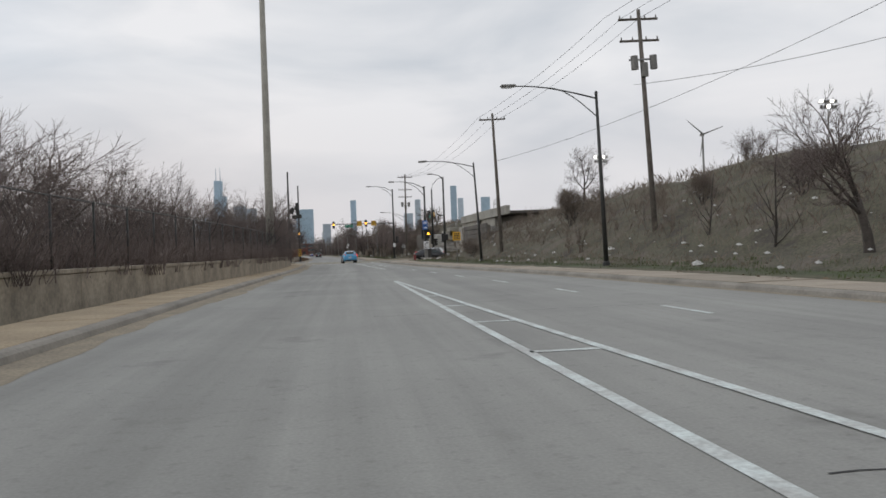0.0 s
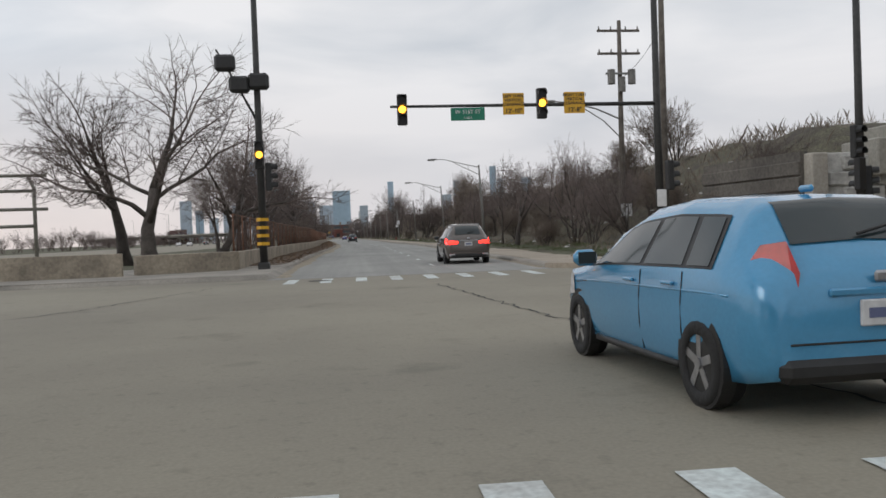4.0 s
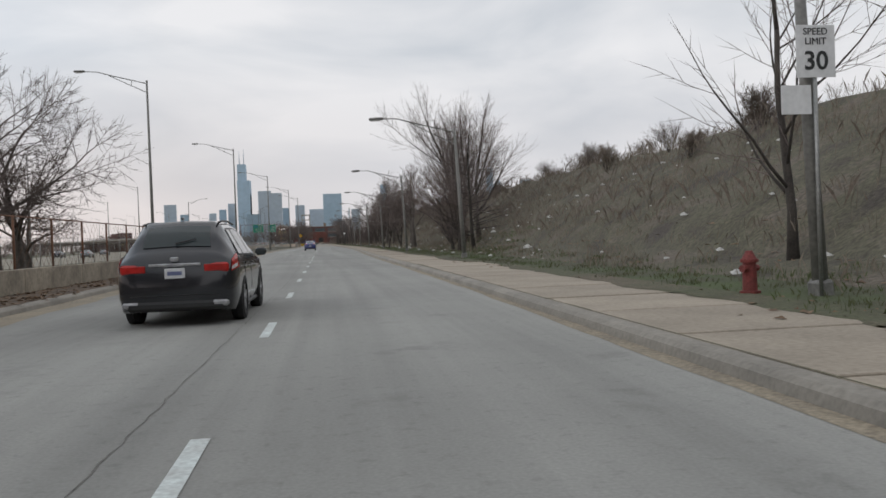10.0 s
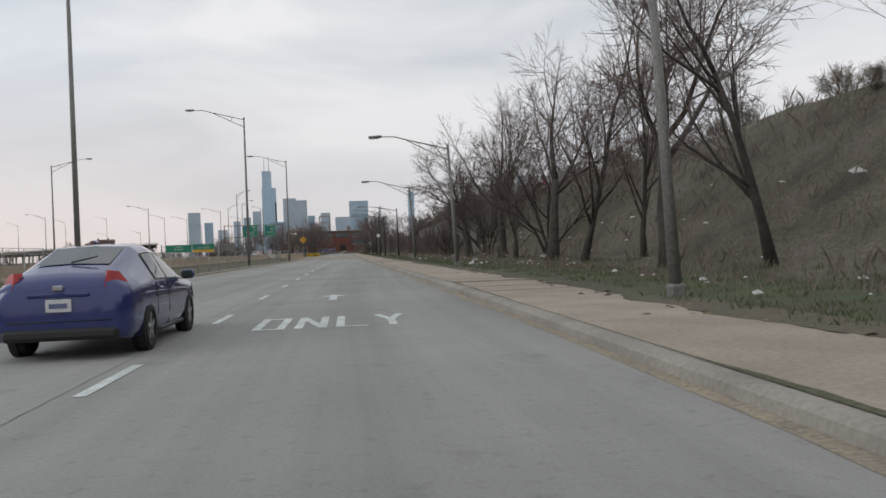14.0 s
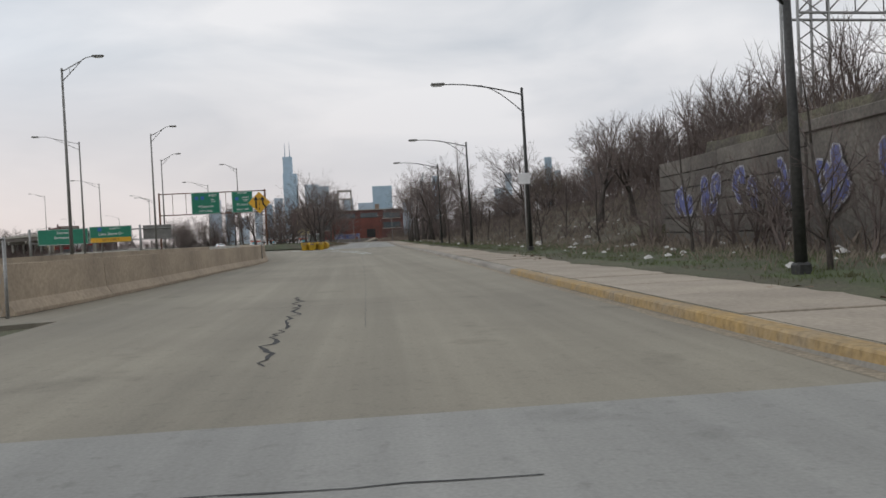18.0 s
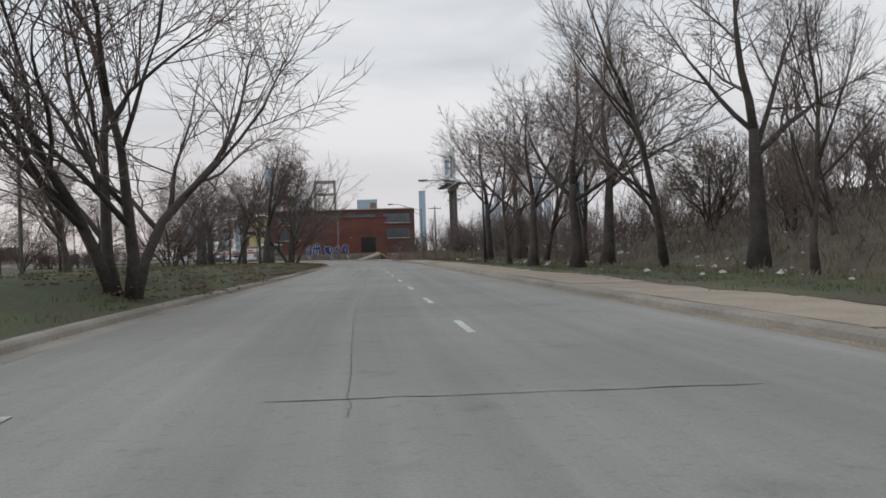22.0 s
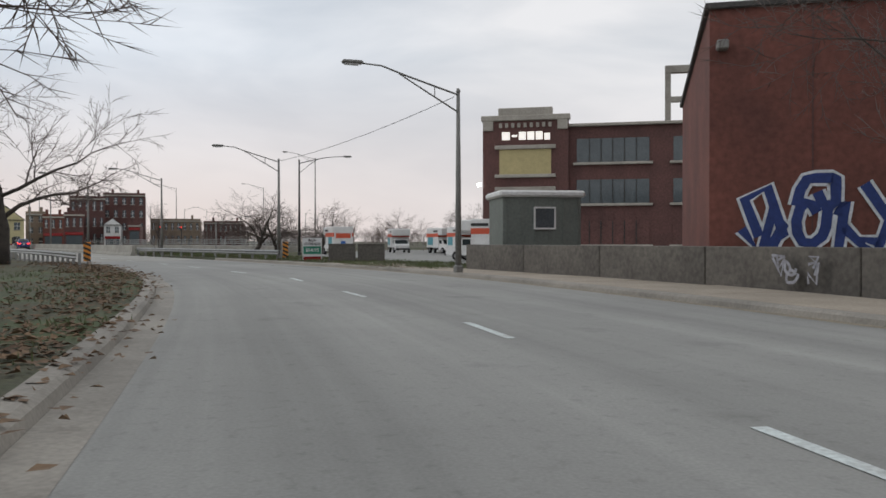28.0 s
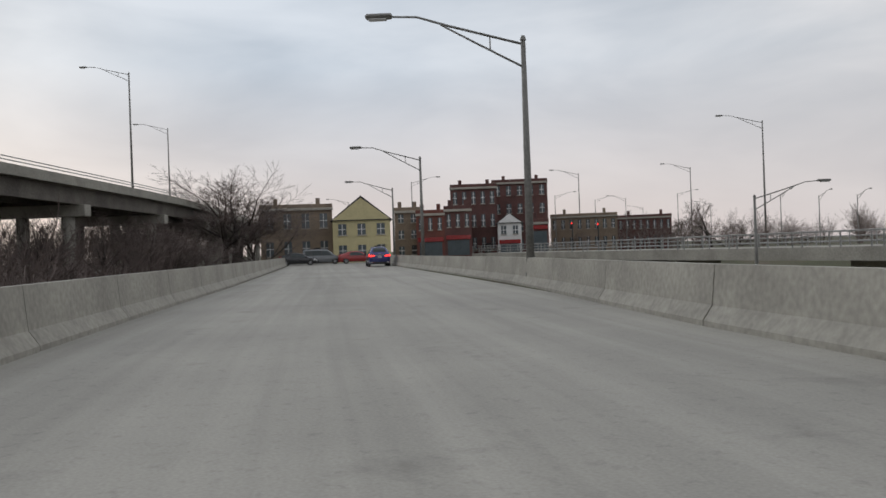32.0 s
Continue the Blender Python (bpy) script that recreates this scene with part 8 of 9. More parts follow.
panel_wall("depot_wall", [(-14.6, 718.5), (-18.6, 724.0), (-24.5, 732.0), (-31.0, 739.6), (-37.6, 747.0)], 1.12, 0.35, "grey concrete wall with scrawled tags", 4.0, "dark_concrete")
for k, (x, y, a) in enumerate(((-19.6, 725.0, -53.5), (-22.6, 729.0, -53.5), (-26.6, 734.3, -50))):
    graffiti_word(pose(x, y, 0, 0, 0, a) @ Matrix.Translation((0, -0.24, 0)), 3, 1.4, 0.6, 0.62, "pale scrawled tag on the concrete wall", -0.01, True, "dark_concrete", "faded_white", 0.07)
slab = thing("broken_slab", pose(-14.6, 713.4, 0.0, 0, 0, 20), "broken tilted concrete slabs on the sidewalk", "rubble")
for sx, sy, rx, ry, w in ((0.6, 0, 0, 30, 2.6), (-1.9, -0.2, 4, -17, 3.2), (2.3, -0.3, 24, 10, 1.1)):
    o = part("slab", boxes([((0, 0, 0), (w, 1.7, 0.24))], 0.04), M["wall"], slab)
    o.matrix_basis = pose(sx, sy, 0.5, rx, ry, 0)

bbd = thing("billboard", pose(0.1, 765.1, 0, 0, 0, -86.8), "large billboard seen edge-on atop dark steel columns", "billboard")
for k in range(5):
    tubes("column", [[((-4.5 + k * 2.2, 0.6, -0.1), 0.22), ((-4.5 + k * 2.2, 0.6, 14.5), 0.22)]], M["pole_dark"], bbd, 8)
part("panel", boxes([((0, 0, 18.4), (14.6, 0.4, 7.0))], 0.05), M["sign_white"], bbd)
# the print reuses the skyline's pale haze blue
part("panel_print", boxes([((-2.5, -0.21, 18.8), (6.0, 0.03, 3.0)), ((4.6, -0.21, 18.4), (2.6, 0.03, 5.0)), ((-3.0, -0.21, 16.2), (8.0, 0.03, 0.8))]), M["tower_glass"], bbd)
part("catwalk", boxes([((0, -0.9, 14.6), (15.0, 1.6, 0.12)), ((0, 1.0, 14.6), (15.0, 1.4, 0.12)), ((0, 0.6, 13.9), (14.0, 0.4, 0.6))], 0.02), M["pole_dark"], bbd)
for k in range(4):
    tubes("flood_arm", [[((-6 + k * 4, -0.3, 14.7), 0.05), ((-6 + k * 4, -2.2, 15.1), 0.05)]], M["pole_dark"], bbd, 5)

# site cabin, dumpsters and box vans in the yard
cab = thing("site_cabin", pose(-34.8, 748.0, 0, 0, 0, 25), "grey green site cabin with a pale roof", "cabin")
part("body", boxes([((0, 1.4, 1.55), (3.3, 2.8, 3.1))], 0.03), M["shed"], cab)
part("roof", boxes([((0, 1.4, 3.2), (3.6, 3.1, 0.28))], 0.08), M["white"], cab)
wd = part("window", boxes([((0.1, -0.03, 2.2), (0.8, 0.06, 0.8))]), M["window"], cab)
part("frame", boxes([((0.1, -0.05, 2.63), (0.9, 0.06, 0.07)), ((0.1, -0.05, 1.77), (0.9, 0.06, 0.07)), ((-0.33, -0.05, 2.2), (0.07, 0.06, 0.9)), ((0.53, -0.05, 2.2), (0.07, 0.06, 0.9))]), M["white"], wd)
for k in range(6):
    part("panel_rib", boxes([((-1.5 + k * 0.6, -0.01, 1.55), (0.05, 0.05, 3.0))]), M["shed"], cab)


def box_van(m, label, L=5.2, Hb=2.9):
    """A rental box van facing +x at the origin's pose."""
    v = thing("box_van", m, label, "van", "rental box vans")
    part("cargo_box", boxes([((-0.4, 0, 0.75 + Hb / 2 - 0.35), (L - 1.7, 2.2, Hb - 0.55))], 0.04), M["white"], v)
    part("attic", boxes([((L / 2 - 0.75, 0, Hb - 0.35), (1.2, 2.2, 0.85))], 0.08), M["white"], v)
    part("stripe", boxes([((-0.4, 0, Hb - 0.75), (L - 1.68, 2.23, 0.42))]), M["orange"], v)
    for sy in (-1, 1):
        part("side_picture", boxes([((-0.9, sy * 1.113, 1.45), (1.6, 0.02, 0.95))]), M["graf_teal"], v)
        part("side_logo", boxes([((0.7, sy * 1.12, Hb - 0.28), (1.3, 0.02, 0.2))]), M["sign_black"], v)
        part("side_window", boxes([((L / 2 - 0.85, sy * 0.935, 1.35), (0.6, 0.03, 0.42))]), M["glass"], v)
    part("rear_door", boxes([((-L / 2 + 0.44, 0, 1.5), (0.03, 1.9, 1.7))], 0.005), M["white"], v)
    part("rear_logo", boxes([((-L / 2 + 0.42, 0, 2.05), (0.03, 1.6, 0.5))]), M["orange"], v)
    part("rear_mark", boxes([((-L / 2 + 0.41, 0, 1.35), (0.03, 0.5, 0.3))]), M["sign_blue"], v)
    rings = [[(L / 2 - 1.4, y, z) for y, z in ((-0.95, 0.4), (0.95, 0.4), (0.92, 1.7), (-0.92, 1.7))], [(L / 2 - 0.55, y, z) for y, z in ((-0.95, 0.4), (0.95, 0.4), (0.88, 1.65), (-0.88, 1.65))],
             [(L / 2 - 0.05, y, z) for y, z in ((-0.93, 0.4), (0.93, 0.4), (0.9, 1.1), (-0.9, 1.1))], [(L / 2 + 0.75, y, z) for y, z in ((-0.88, 0.4), (0.88, 0.4), (0.82, 0.92), (-0.82, 0.92))]]
    part("cab", loft(rings), M["white"], v)
    part("windscreen", loft([[(L / 2 - 0.50, y, z) for y, z in ((-0.8, 1.14), (0.8, 1.14), (0.76, 1.6), (-0.76, 1.6))], [(L / 2 - 0.02, y, z) for y, z in ((-0.8, 1.13), (0.8, 1.13), (0.8, 1.15), (-0.8, 1.15))]]), M["glass"], v)
    for sx in (-1.5, L / 2 - 0.15):
        for sy in (-1, 1):
            w = new("wheel")
            w.parent = v
            w.matrix_basis = pose(sx, sy * 0.9, 0.36, 0, 0, 90)
            bm = bmesh.new()
            bmesh.ops.create_cone(bm, cap_ends=True, segments=16, radius1=0.36, radius2=0.36, depth=0.24, matrix=Matrix.Rotation(radians(90), 4, "Y"))
            part("tyre", bm, M["rubber"], w)
            bm = bmesh.new()
            bmesh.ops.create_cone(bm, cap_ends=True, segments=12, radius1=0.2, radius2=0.2, depth=0.27, matrix=Matrix.Rotation(radians(90), 4, "Y"))
            part("rim", bm, M["rim"], w)
    for sy in (-0.7, 0.7):
        part("headlight", boxes([((L / 2 + 0.72, sy, 0.72), (0.1, 0.28, 0.16))], 0.02), M["clear_lens"], v)
        part("tail_light", boxes([((-L / 2 + 0.43, sy, 0.85), (0.06, 0.16, 0.3))], 0.01), M["red_lens"], v)
    part("front_bumper", boxes([((L / 2 + 0.8, 0, 0.48), (0.14, 1.7, 0.2))], 0.03), M["black"], v)
    part("rear_bumper", boxes([((-L / 2 + 0.35, 0, 0.5), (0.2, 2.0, 0.12))], 0.03), M["black"], v)
    return v


bv = box_van(pose(-60.4, 784.6, 0, 0, 0, 128), "white and orange rental box van parked in the yard")
for x, y, a in ((-41.0, 765.6, 175), (-60.4, 801.0, -62), (-56.8, 804.5, -62), (-58.0, 813.5, -58), (-54.4, 798.0, -50), (-50.6, 792.5, -55), (-51.0, 803.0, -60)):
    copy_thing(bv, pose(x, y, 0, 0, 0, a)).scale = (0.9, 0.9, 0.88)
bv.scale = (0.86, 0.86, 0.86)
car(pose(-57.6, 819.0, -0.03, 0, 0, 60), "dark sport utility vehicle parked in the yard", M["black_car"], **SUV)
for x, y in ((-47.6, 756.7), (-46.1, 757.35)):
    db = thing("concrete_bin", pose(x, y, 0, 0, 0, 24), "dark grey square bin at the yard gate", "bin")
    part("bin_body", boxes([((0, 0.5, 0.53), (1.5, 1.0, 1.08))], 0.04), M["dark_concrete"], db)
    part("bin_rim", boxes([((0, 0.5, 1.09), (1.56, 1.06, 0.07))], 0.02), M["dark_concrete"], db)
yard = mesh_ob("yard", [(-24, 738, -0.03), (-58, 765, -0.03), (-75, 830, -0.03), (-30, 830, -0.03), (-24, 738, -0.08), (-58, 765, -0.08), (-75, 830, -0.08), (-30, 830, -0.08)], [(0, 3, 2, 1), (4, 5, 6, 7), (0, 1, 5, 4), (1, 2, 6, 5), (2, 3, 7, 6), (3, 0, 4, 7)], M["road"])
tagged(yard, "grey paved yard of the depot", "yard", kind="structure")
ss = post_sign("storage_sign", -50.8, 759.5, 0.75, 34, "white and green self storage price sign on short legs", 1.15, 1.4, M["sign_white"])
part("green_field", boxes([((0, -0.02, 0.72), (1.05, 0.01, 0.46))]), M["sign_green"], ss)
part("red_field", boxes([((0, -0.02, 0.24), (1.05, 0.01, 0.2))]), M["red_car"], ss)
mesh_text("sign_text", "SELF-\nSTORAGE", 0.22, M["sign_black"], ss, pose(0, -0.03, 1.2, 90, 0, 0), 0.004)
mesh_text("sign_text", "$54.95", 0.30, M["sign_white"], ss, pose(0, -0.03, 0.72, 90, 0, 0), 0.006)


def guardrail(name, pts, label, step=1.9, z=0.0):
    g = thing(name, pose(0, 0, 0), label, "guardrail")
    ln = line_between(pts, step)
    prof = [(0.0, 0.42), (-0.07, 0.48), (-0.01, 0.56), (-0.07, 0.64), (0.0, 0.72), (0.015, 0.72), (-0.05, 0.64), (0.01, 0.56), (-0.05, 0.48), (0.015, 0.42)]
    ribbon("rail", ln, prof, M["steel"], g, closed=True)
    for p, d in ln:
        part("post", boxes([((p.x + side(d).x * 0.12, p.y + side(d).y * 0.12, 0.3), (0.12, 0.15, 0.85), math.atan2(-d.x, d.y))]), M["steel"], g)
    return g


guardrail("guardrail_right", [(-53.0, 759.4), (-60, 764.6), (-67.5, 769.7), (-75.5, 775.4)], "galvanised steel guardrail on posts")
guardrail("guardrail_left", [(-56.2, 746.0), (-63.5, 752.4), (-72.0, 759.4), (-80.0, 765.6)], "galvanised steel guardrail on posts")
jersey("bridge_parapet_right", [(-75.5, 775.0), (-81.4, 779.6), (-85.4, 783.1), (-97, 793.9), (-151, 838.0)], 0.9, "pale grey concrete bridge parapet", "grey_concrete", 5.0)
jersey("bridge_parapet_left", [(-78.6, 765.1), (-88.3, 772.3), (-110.3, 790.8), (-156.7, 829.1)], 0.95, "pale grey concrete bridge parapet", "grey_concrete", 5.0)

# ---- far side of the bridge: street of houses ----
FAR_YAW = 50.6


def house(x, y, w, d, h, mat, label, yaw, floors, cols, gable=False, flat_roof=True, shop=False):
    """A house whose front is centred on the pose and faces -y."""
    t = thing("house", pose(x, y, 0, 0, 0, yaw), label, "house", "houses across the bridge")
    part("wall", boxes([((0, d / 2, h / 2 - 0.1), (w, d, h + 0.2))]), M[mat], t)
    fh = h / floors
    for f in range(floors):
        for c in range(cols):
            xx = -w / 2 + w * (c + 0.5) / cols
            if f == 0 and shop:
                continue
            wd = part("window", boxes([((xx, -0.03, fh * (f + 0.55)), (w / cols * 0.42, 0.08, fh * 0.52))]), M["window"], t)
            part("sill", boxes([((xx, -0.08, fh * (f + 0.27)), (w / cols * 0.52, 0.16, 0.14))]), M["limestone"], wd)
            part("frame", boxes([((xx, -0.08, fh * (f + 0.55)), (0.09, 0.04, fh * 0.5)), ((xx, -0.082, fh * (f + 0.55)), (w / cols * 0.42, 0.04, 0.09))]), M["white"], wd)
    if shop:
        part("shop_front", boxes([((0, -0.05, fh * 0.42), (w * 0.8, 0.12, fh * 0.62))]), M["window"], t)
        part("shop_fascia", boxes([((0, -0.15, fh * 0.85), (w * 0.9, 0.3, 0.6))], 0.02), M["red_car"], t)
    else:
        part("door", boxes([((w * 0.28, -0.05, 1.05), (1.0, 0.1, 2.1))]), M["pole_dark"], t)
    if gable:
        rh = w * 0.42
        bm = loft([[(-w / 2 - 0.3, -0.3, h - 0.1), (w / 2 + 0.3, -0.3, h - 0.1), (0, -0.3, h + rh)], [(-w / 2 - 0.3, d + 0.3, h - 0.1), (w / 2 + 0.3, d + 0.3, h - 0.1), (0, d + 0.3, h + rh)]])
        part("roof", bm, M["shingle"], t)
        bm = loft([[(-w / 2, -0.32, h), (w / 2, -0.32, h), (0, -0.32, h + rh * 0.9)], [(-w / 2, -0.25, h), (w / 2, -0.25, h), (0, -0.25, h + rh * 0.9)]])
        part("gable", bm, M[mat], t)
    else:
        part("parapet", boxes([((0, 0.1, h + 0.25), (w + 0.1, 0.5, 0.7))], 0.03), M[mat], t)
        part("cornice", boxes([((0, -0.16, h - 0.1), (w + 0.2, 0.35, 0.35))], 0.03), M["limestone"], t)
        part("roof", boxes([((0, d / 2, h + 0.05), (w - 0.2, d - 0.3, 0.12))]), M["shingle"], t)
        for ox in (-w * 0.3, w * 0.32):
            part("chimney", boxes([((ox, d * 0.4, h + 0.9), (0.6, 0.6, 1.8))], 0.03), M[mat], t)
    return t

# place the far street by bearing and distance from the bridge's middle


def from_bridge(px, dist):
    """A place seen from the bridge at dist metres, px to the right of the view's centre line in parts of 1444."""
    a = radians(41.84) - math.atan(px / 1444.0)
    return -79.04 - math.sin(a) * dist, 770.18 + math.cos(a) * dist


def far_house(pa, pb, dist, top, mat, label, floors, cols, depth=16, **kw):
    (xa, ya), (xb, yb) = from_bridge(pa - 784, dist), from_bridge(pb - 784, dist)
    w = math.hypot(xb - xa, yb - ya)
    yaw = math.degrees(math.atan2(yb - ya, xb - xa))
    h = (442 - top) / 1444.0 * dist + 1.25
    return house((xa + xb) / 2, (ya + yb) / 2, w, depth, h, mat, label, yaw, floors, cols, **kw)


far_house(462, 590, 112, 362, "tan_brick", "brown brick two-storey house with flat roof", 2, 4)
far_house(590, 692, 108, 384, "cream", "cream clapboard house with gabled roof", 2, 3, gable=True)
far_house(700, 745, 122, 372, "tan_brick", "narrow dark brick house", 3, 2)
far_house(738, 788, 120, 378, "brick", "red brick shop house with upper windows", 2, 3, shop=True)
far_house(788, 836, 120, 372, "old_brick", "red brick shop house with dark front", 2, 3, shop=True)
far_house(800, 882, 136, 334, "old_brick", "three-storey red brick corner house", 3, 5)
far_house(874, 972, 150, 328, "old_brick", "tall dark red brick house with flat roof", 4, 5)
far_house(882, 924, 126, 398, "white", "small white gabled house above a shop", 2, 2, gable=True, shop=True)
far_house(942, 972, 126, 400, "old_brick", "low brick shop with lit signs", 1, 1, shop=True)
far_house(976, 1094, 170, 392, "tan_brick", "long low brick row with a hipped roof", 2, 8)
far_house(1094, 1190, 185, 398, "old_brick", "distant long low brick row", 2, 8)
# street they stand on
sx, sy = from_bridge(-60, 92)
st = ribbon("far_street", [(Vector((*from_bridge(-700, 118), 0)), Vector((0.79, 0.61, 0)).normalized()), (Vector((*from_bridge(420, 130), 0)), Vector((0.79, 0.61, 0)).normalized())], [(-14, -0.02), (16, -0.02), (16, -0.3), (-14, -0.3)], M["road"], closed=True)
tagged(st, "grey street at the end of the bridge", "road", kind="structure")
for px, d, p, kw, lab in ((528, 96, "black_car", SEDAN, "dark parked car at the street corner"), (570, 98, "grey_car", VAN, "blue-grey van parked across the bridge end"), (632, 97, "red_car", SEDAN, "red car waiting at the street corner")):
    x, y = from_bridge(px - 784, d)
    car(pose(x, y, 0, 0, 0, -40), lab, M[p], **kw)
for px, top, d, a in ((1028, 315, 190, 0), (1056, 362, 170, 180), (1110, 362, 170, 0), (1202, 358, 160, 180), (1226, 315, 210, 0), (620, 350, 118, 0), (732, 318, 130, 180), (985, 352, 150, 180), (1140, 380, 185, 0), (1260, 378, 190, 0)):
    x, y = from_bridge(px - 784, d)
    lamp(HIGH, x, y, 40 + a, ((442 - top) / 1444.0 * d + 1.25) / 13.2, -0.1)
for px, top, d in ((1384, 368, 160), (1452, 372, 140), (1520, 374, 150)):
    x, y = from_bridge(px - 784, d)
    lamp(HIGH, x, y, 130, ((442 - top) / 1444.0 * d + 6) / 13.2, -5.0)
x, y = from_bridge(1338 - 784, 62)
lamp(TRUSS, x, y, -140, 1.25, -4.0)
for px, d in ((1014, 140), (1060, 150)):
    x, y = from_bridge(px - 784, d)
    sg = signal_pole(x, y, 5.5, "distant signal pole showing red")
    signal_head(sg, 0, -0.2, 4.6, "red", 42)
x, y = from_bridge(415 - 784, 100)
tree("broad1", x, y, 13.6, -1.0, "trees by the bridge", wide=1.45)
tree("multi1", x + 1.5, y + 2, 10.0, -1.0, "trees by the bridge", wide=1.3)
tree("broad3", x - 1.0, y + 1, 11.5, -1.0, "trees by the bridge", wide=1.6)
tree("broad2", x + 0.5, y - 1.5, 11.0, -1.0, "trees by the bridge", wide=1.5)
for px, d, h in ((120, 70, 7), (190, 74, 7.5), (250, 78, 8), (310, 80, 7), (360, 84, 6), (80, 66, 7), (1260, 170, 12), (1300, 175, 10), (1400, 180, 9), (160, 90, 8), (280, 95, 8)):
    x, y = from_bridge(px - 784, d)
    tree(tree_rng.choice(["multi1", "multi2", "broad2"]), x, y, h, -2.0, "trees by the bridge", wide=1.3)
for x, y, h, wd in ((-74.4, 793.1, 7.4, 1.45), (-72.2, 795.0, 6.6, 1.4), (-68.1, 797.5, 6.6, 1.3), (-68.5, 822.5, 6.5, 1.2), (-52, 812, 6.5, 1.2), (-60, 830, 7.5, 1.2), (-46, 805, 5.5, 1.2)):
    tree(tree_rng.choice(["spread1", "spread2"]), x, y, h, -0.4, "trees behind the guardrail", wide=wd)
tree("tall1", -77.0, 780.6, 6.2, -0.8, "trees behind the guardrail", wide=0.8)

# raised slip road on piers to the left of the bridge
ov = thing("elevated_ramp", pose(0, 0, 0), "grey concrete elevated slip road on piers", "bridge", kind="structure")


def cam_frame(lat, depth):
    """A place by its distance to the side of and along the view from the bridge."""
    a = radians(41.84)
    return (-79.04 - math.sin(a) * depth + math.cos(a) * lat, 770.18 + math.cos(a) * depth + math.sin(a) * lat)


OV = [cam_frame(-33, 2), cam_frame(-33, 45), cam_frame(-33.5, 90), cam_frame(-38, 135), cam_frame(-47, 200)]
OVL = [(p + Vector((0, 0, 7.3 - 0.03 * max(i - 14, 0))), d) for i, (p, d) in enumerate(line_between(OV, 6.0))]
ribbon("deck", OVL, [(-5.5, 0), (5.5, 0), (5.5, -0.28), (-5.5, -0.28)], M["grey_concrete"], ov, closed=True)
# darker concrete puts the shade under the deck into the girders' colour
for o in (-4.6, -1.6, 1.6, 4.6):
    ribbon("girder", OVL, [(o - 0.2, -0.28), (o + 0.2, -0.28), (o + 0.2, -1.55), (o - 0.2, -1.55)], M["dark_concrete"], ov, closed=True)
for o in (-5.35, 5.35):
    ribbon("parapet", OVL, [(o - 0.12, 0), (o - 0.12, 0.45), (o + 0.12, 0.45), (o + 0.12, 0)], M["grey_concrete"], ov, closed=True)
    for zz in (0.68, 0.9):
        tubes("rail", [[(p + side(d) * o + Vector((0, 0, zz)), 0.04) for p, d in OVL]], M["steel"], ov, 5)
for p, d in OVL[1::3]:
    yw = math.atan2(-d.x, d.y)
    part("pier_cap", boxes([((p.x, p.y, p.z - 2.0), (10.4, 1.1, 0.95), yw)], 0.06), M["grey_concrete"], ov)
    for o in (-3.6, 0.0, 3.6):
        q = p + side(d) * o
        tubes("column", [[((q.x, q.y, p.z - 13.5), 0.5), ((q.x, q.y, p.z - 2.4), 0.5)]], M["grey_concrete"], ov, 10)

for lat, depth, k in ((-29.5, 50, 1.1), (-33.8, 89.5, 1.12), (-43.2, 130, 1.14)):
    x, y = cam_frame(lat, depth)
    lamp(HIGH, x, y, 40, k, 7.2)
low = []
for k in range(170):
    dep = tree_rng.uniform(16, 110)
    x, y = cam_frame(tree_rng.uniform(-40, -13 - 0.165 * dep), dep)
    low.append((x, y, ground_z(x, y) - 0.05, tree_rng.uniform(3.8, 7.0) + (-ground_z(x, y)) * 0.6))
woods("woods_below_ramp", low, 306, "bare scrub woods below the elevated slip road", 1.25)
lamp(DAVIT, -64.3, 784.4, 213, 1.06, -0.05)
lamp(HIGH, -153, 971, 40, 2.3, -0.1)

# second bridge and footway railing to the right
fb = thing("parallel_bridge", pose(0, 0, 0), "concrete road bridge with steel railing", "bridge", kind="structure")
FA, FB = Vector((*from_bridge(880 - 784, 120), 0)), Vector((*from_bridge(1568 - 784, 62), 0))
fd = (FB - FA).normalized()
FL = [(FA.lerp(FB, i / 20) + Vector((0, 0, 0.55)), fd) for i in range(24)]
ribbon("deck", FL, [(-4, 0), (4, 0), (4, -0.9), (-4, -0.9)], M["grey_concrete"], fb, closed=True)
for o in (-3.8, 3.8):
    tubes("rail", [[(p + side(d) * o + Vector((0, 0, z)), 0.04) for p, d in FL] for z in (0.35, 0.7, 1.05)], M["steel"], fb, 5)
    for p, d in FL:
        for u in (0.0, 0.5):
            q = p + fd * u * 5 + side(d) * o
            part("rail_post", boxes([((q.x, q.y, q.z + 0.5), (0.09, 0.09, 1.1))]), M["steel"], fb)
for i in (8, 14, 20):
    p = FL[i][0]
    part("pier", boxes([((p.x, p.y, -3.0), (1.4, 5.0, 6.0), math.atan2(-fd.x, fd.y))], 0.15), M["grey_concrete"], fb)

# ---- skyline ----


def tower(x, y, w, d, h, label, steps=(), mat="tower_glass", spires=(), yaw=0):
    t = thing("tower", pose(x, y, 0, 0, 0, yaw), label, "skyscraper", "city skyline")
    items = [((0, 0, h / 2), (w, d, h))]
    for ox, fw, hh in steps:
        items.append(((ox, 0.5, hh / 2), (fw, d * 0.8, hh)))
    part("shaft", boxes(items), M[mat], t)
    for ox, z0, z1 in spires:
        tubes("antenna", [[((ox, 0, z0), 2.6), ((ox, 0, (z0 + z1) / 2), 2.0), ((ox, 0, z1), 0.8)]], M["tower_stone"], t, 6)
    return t


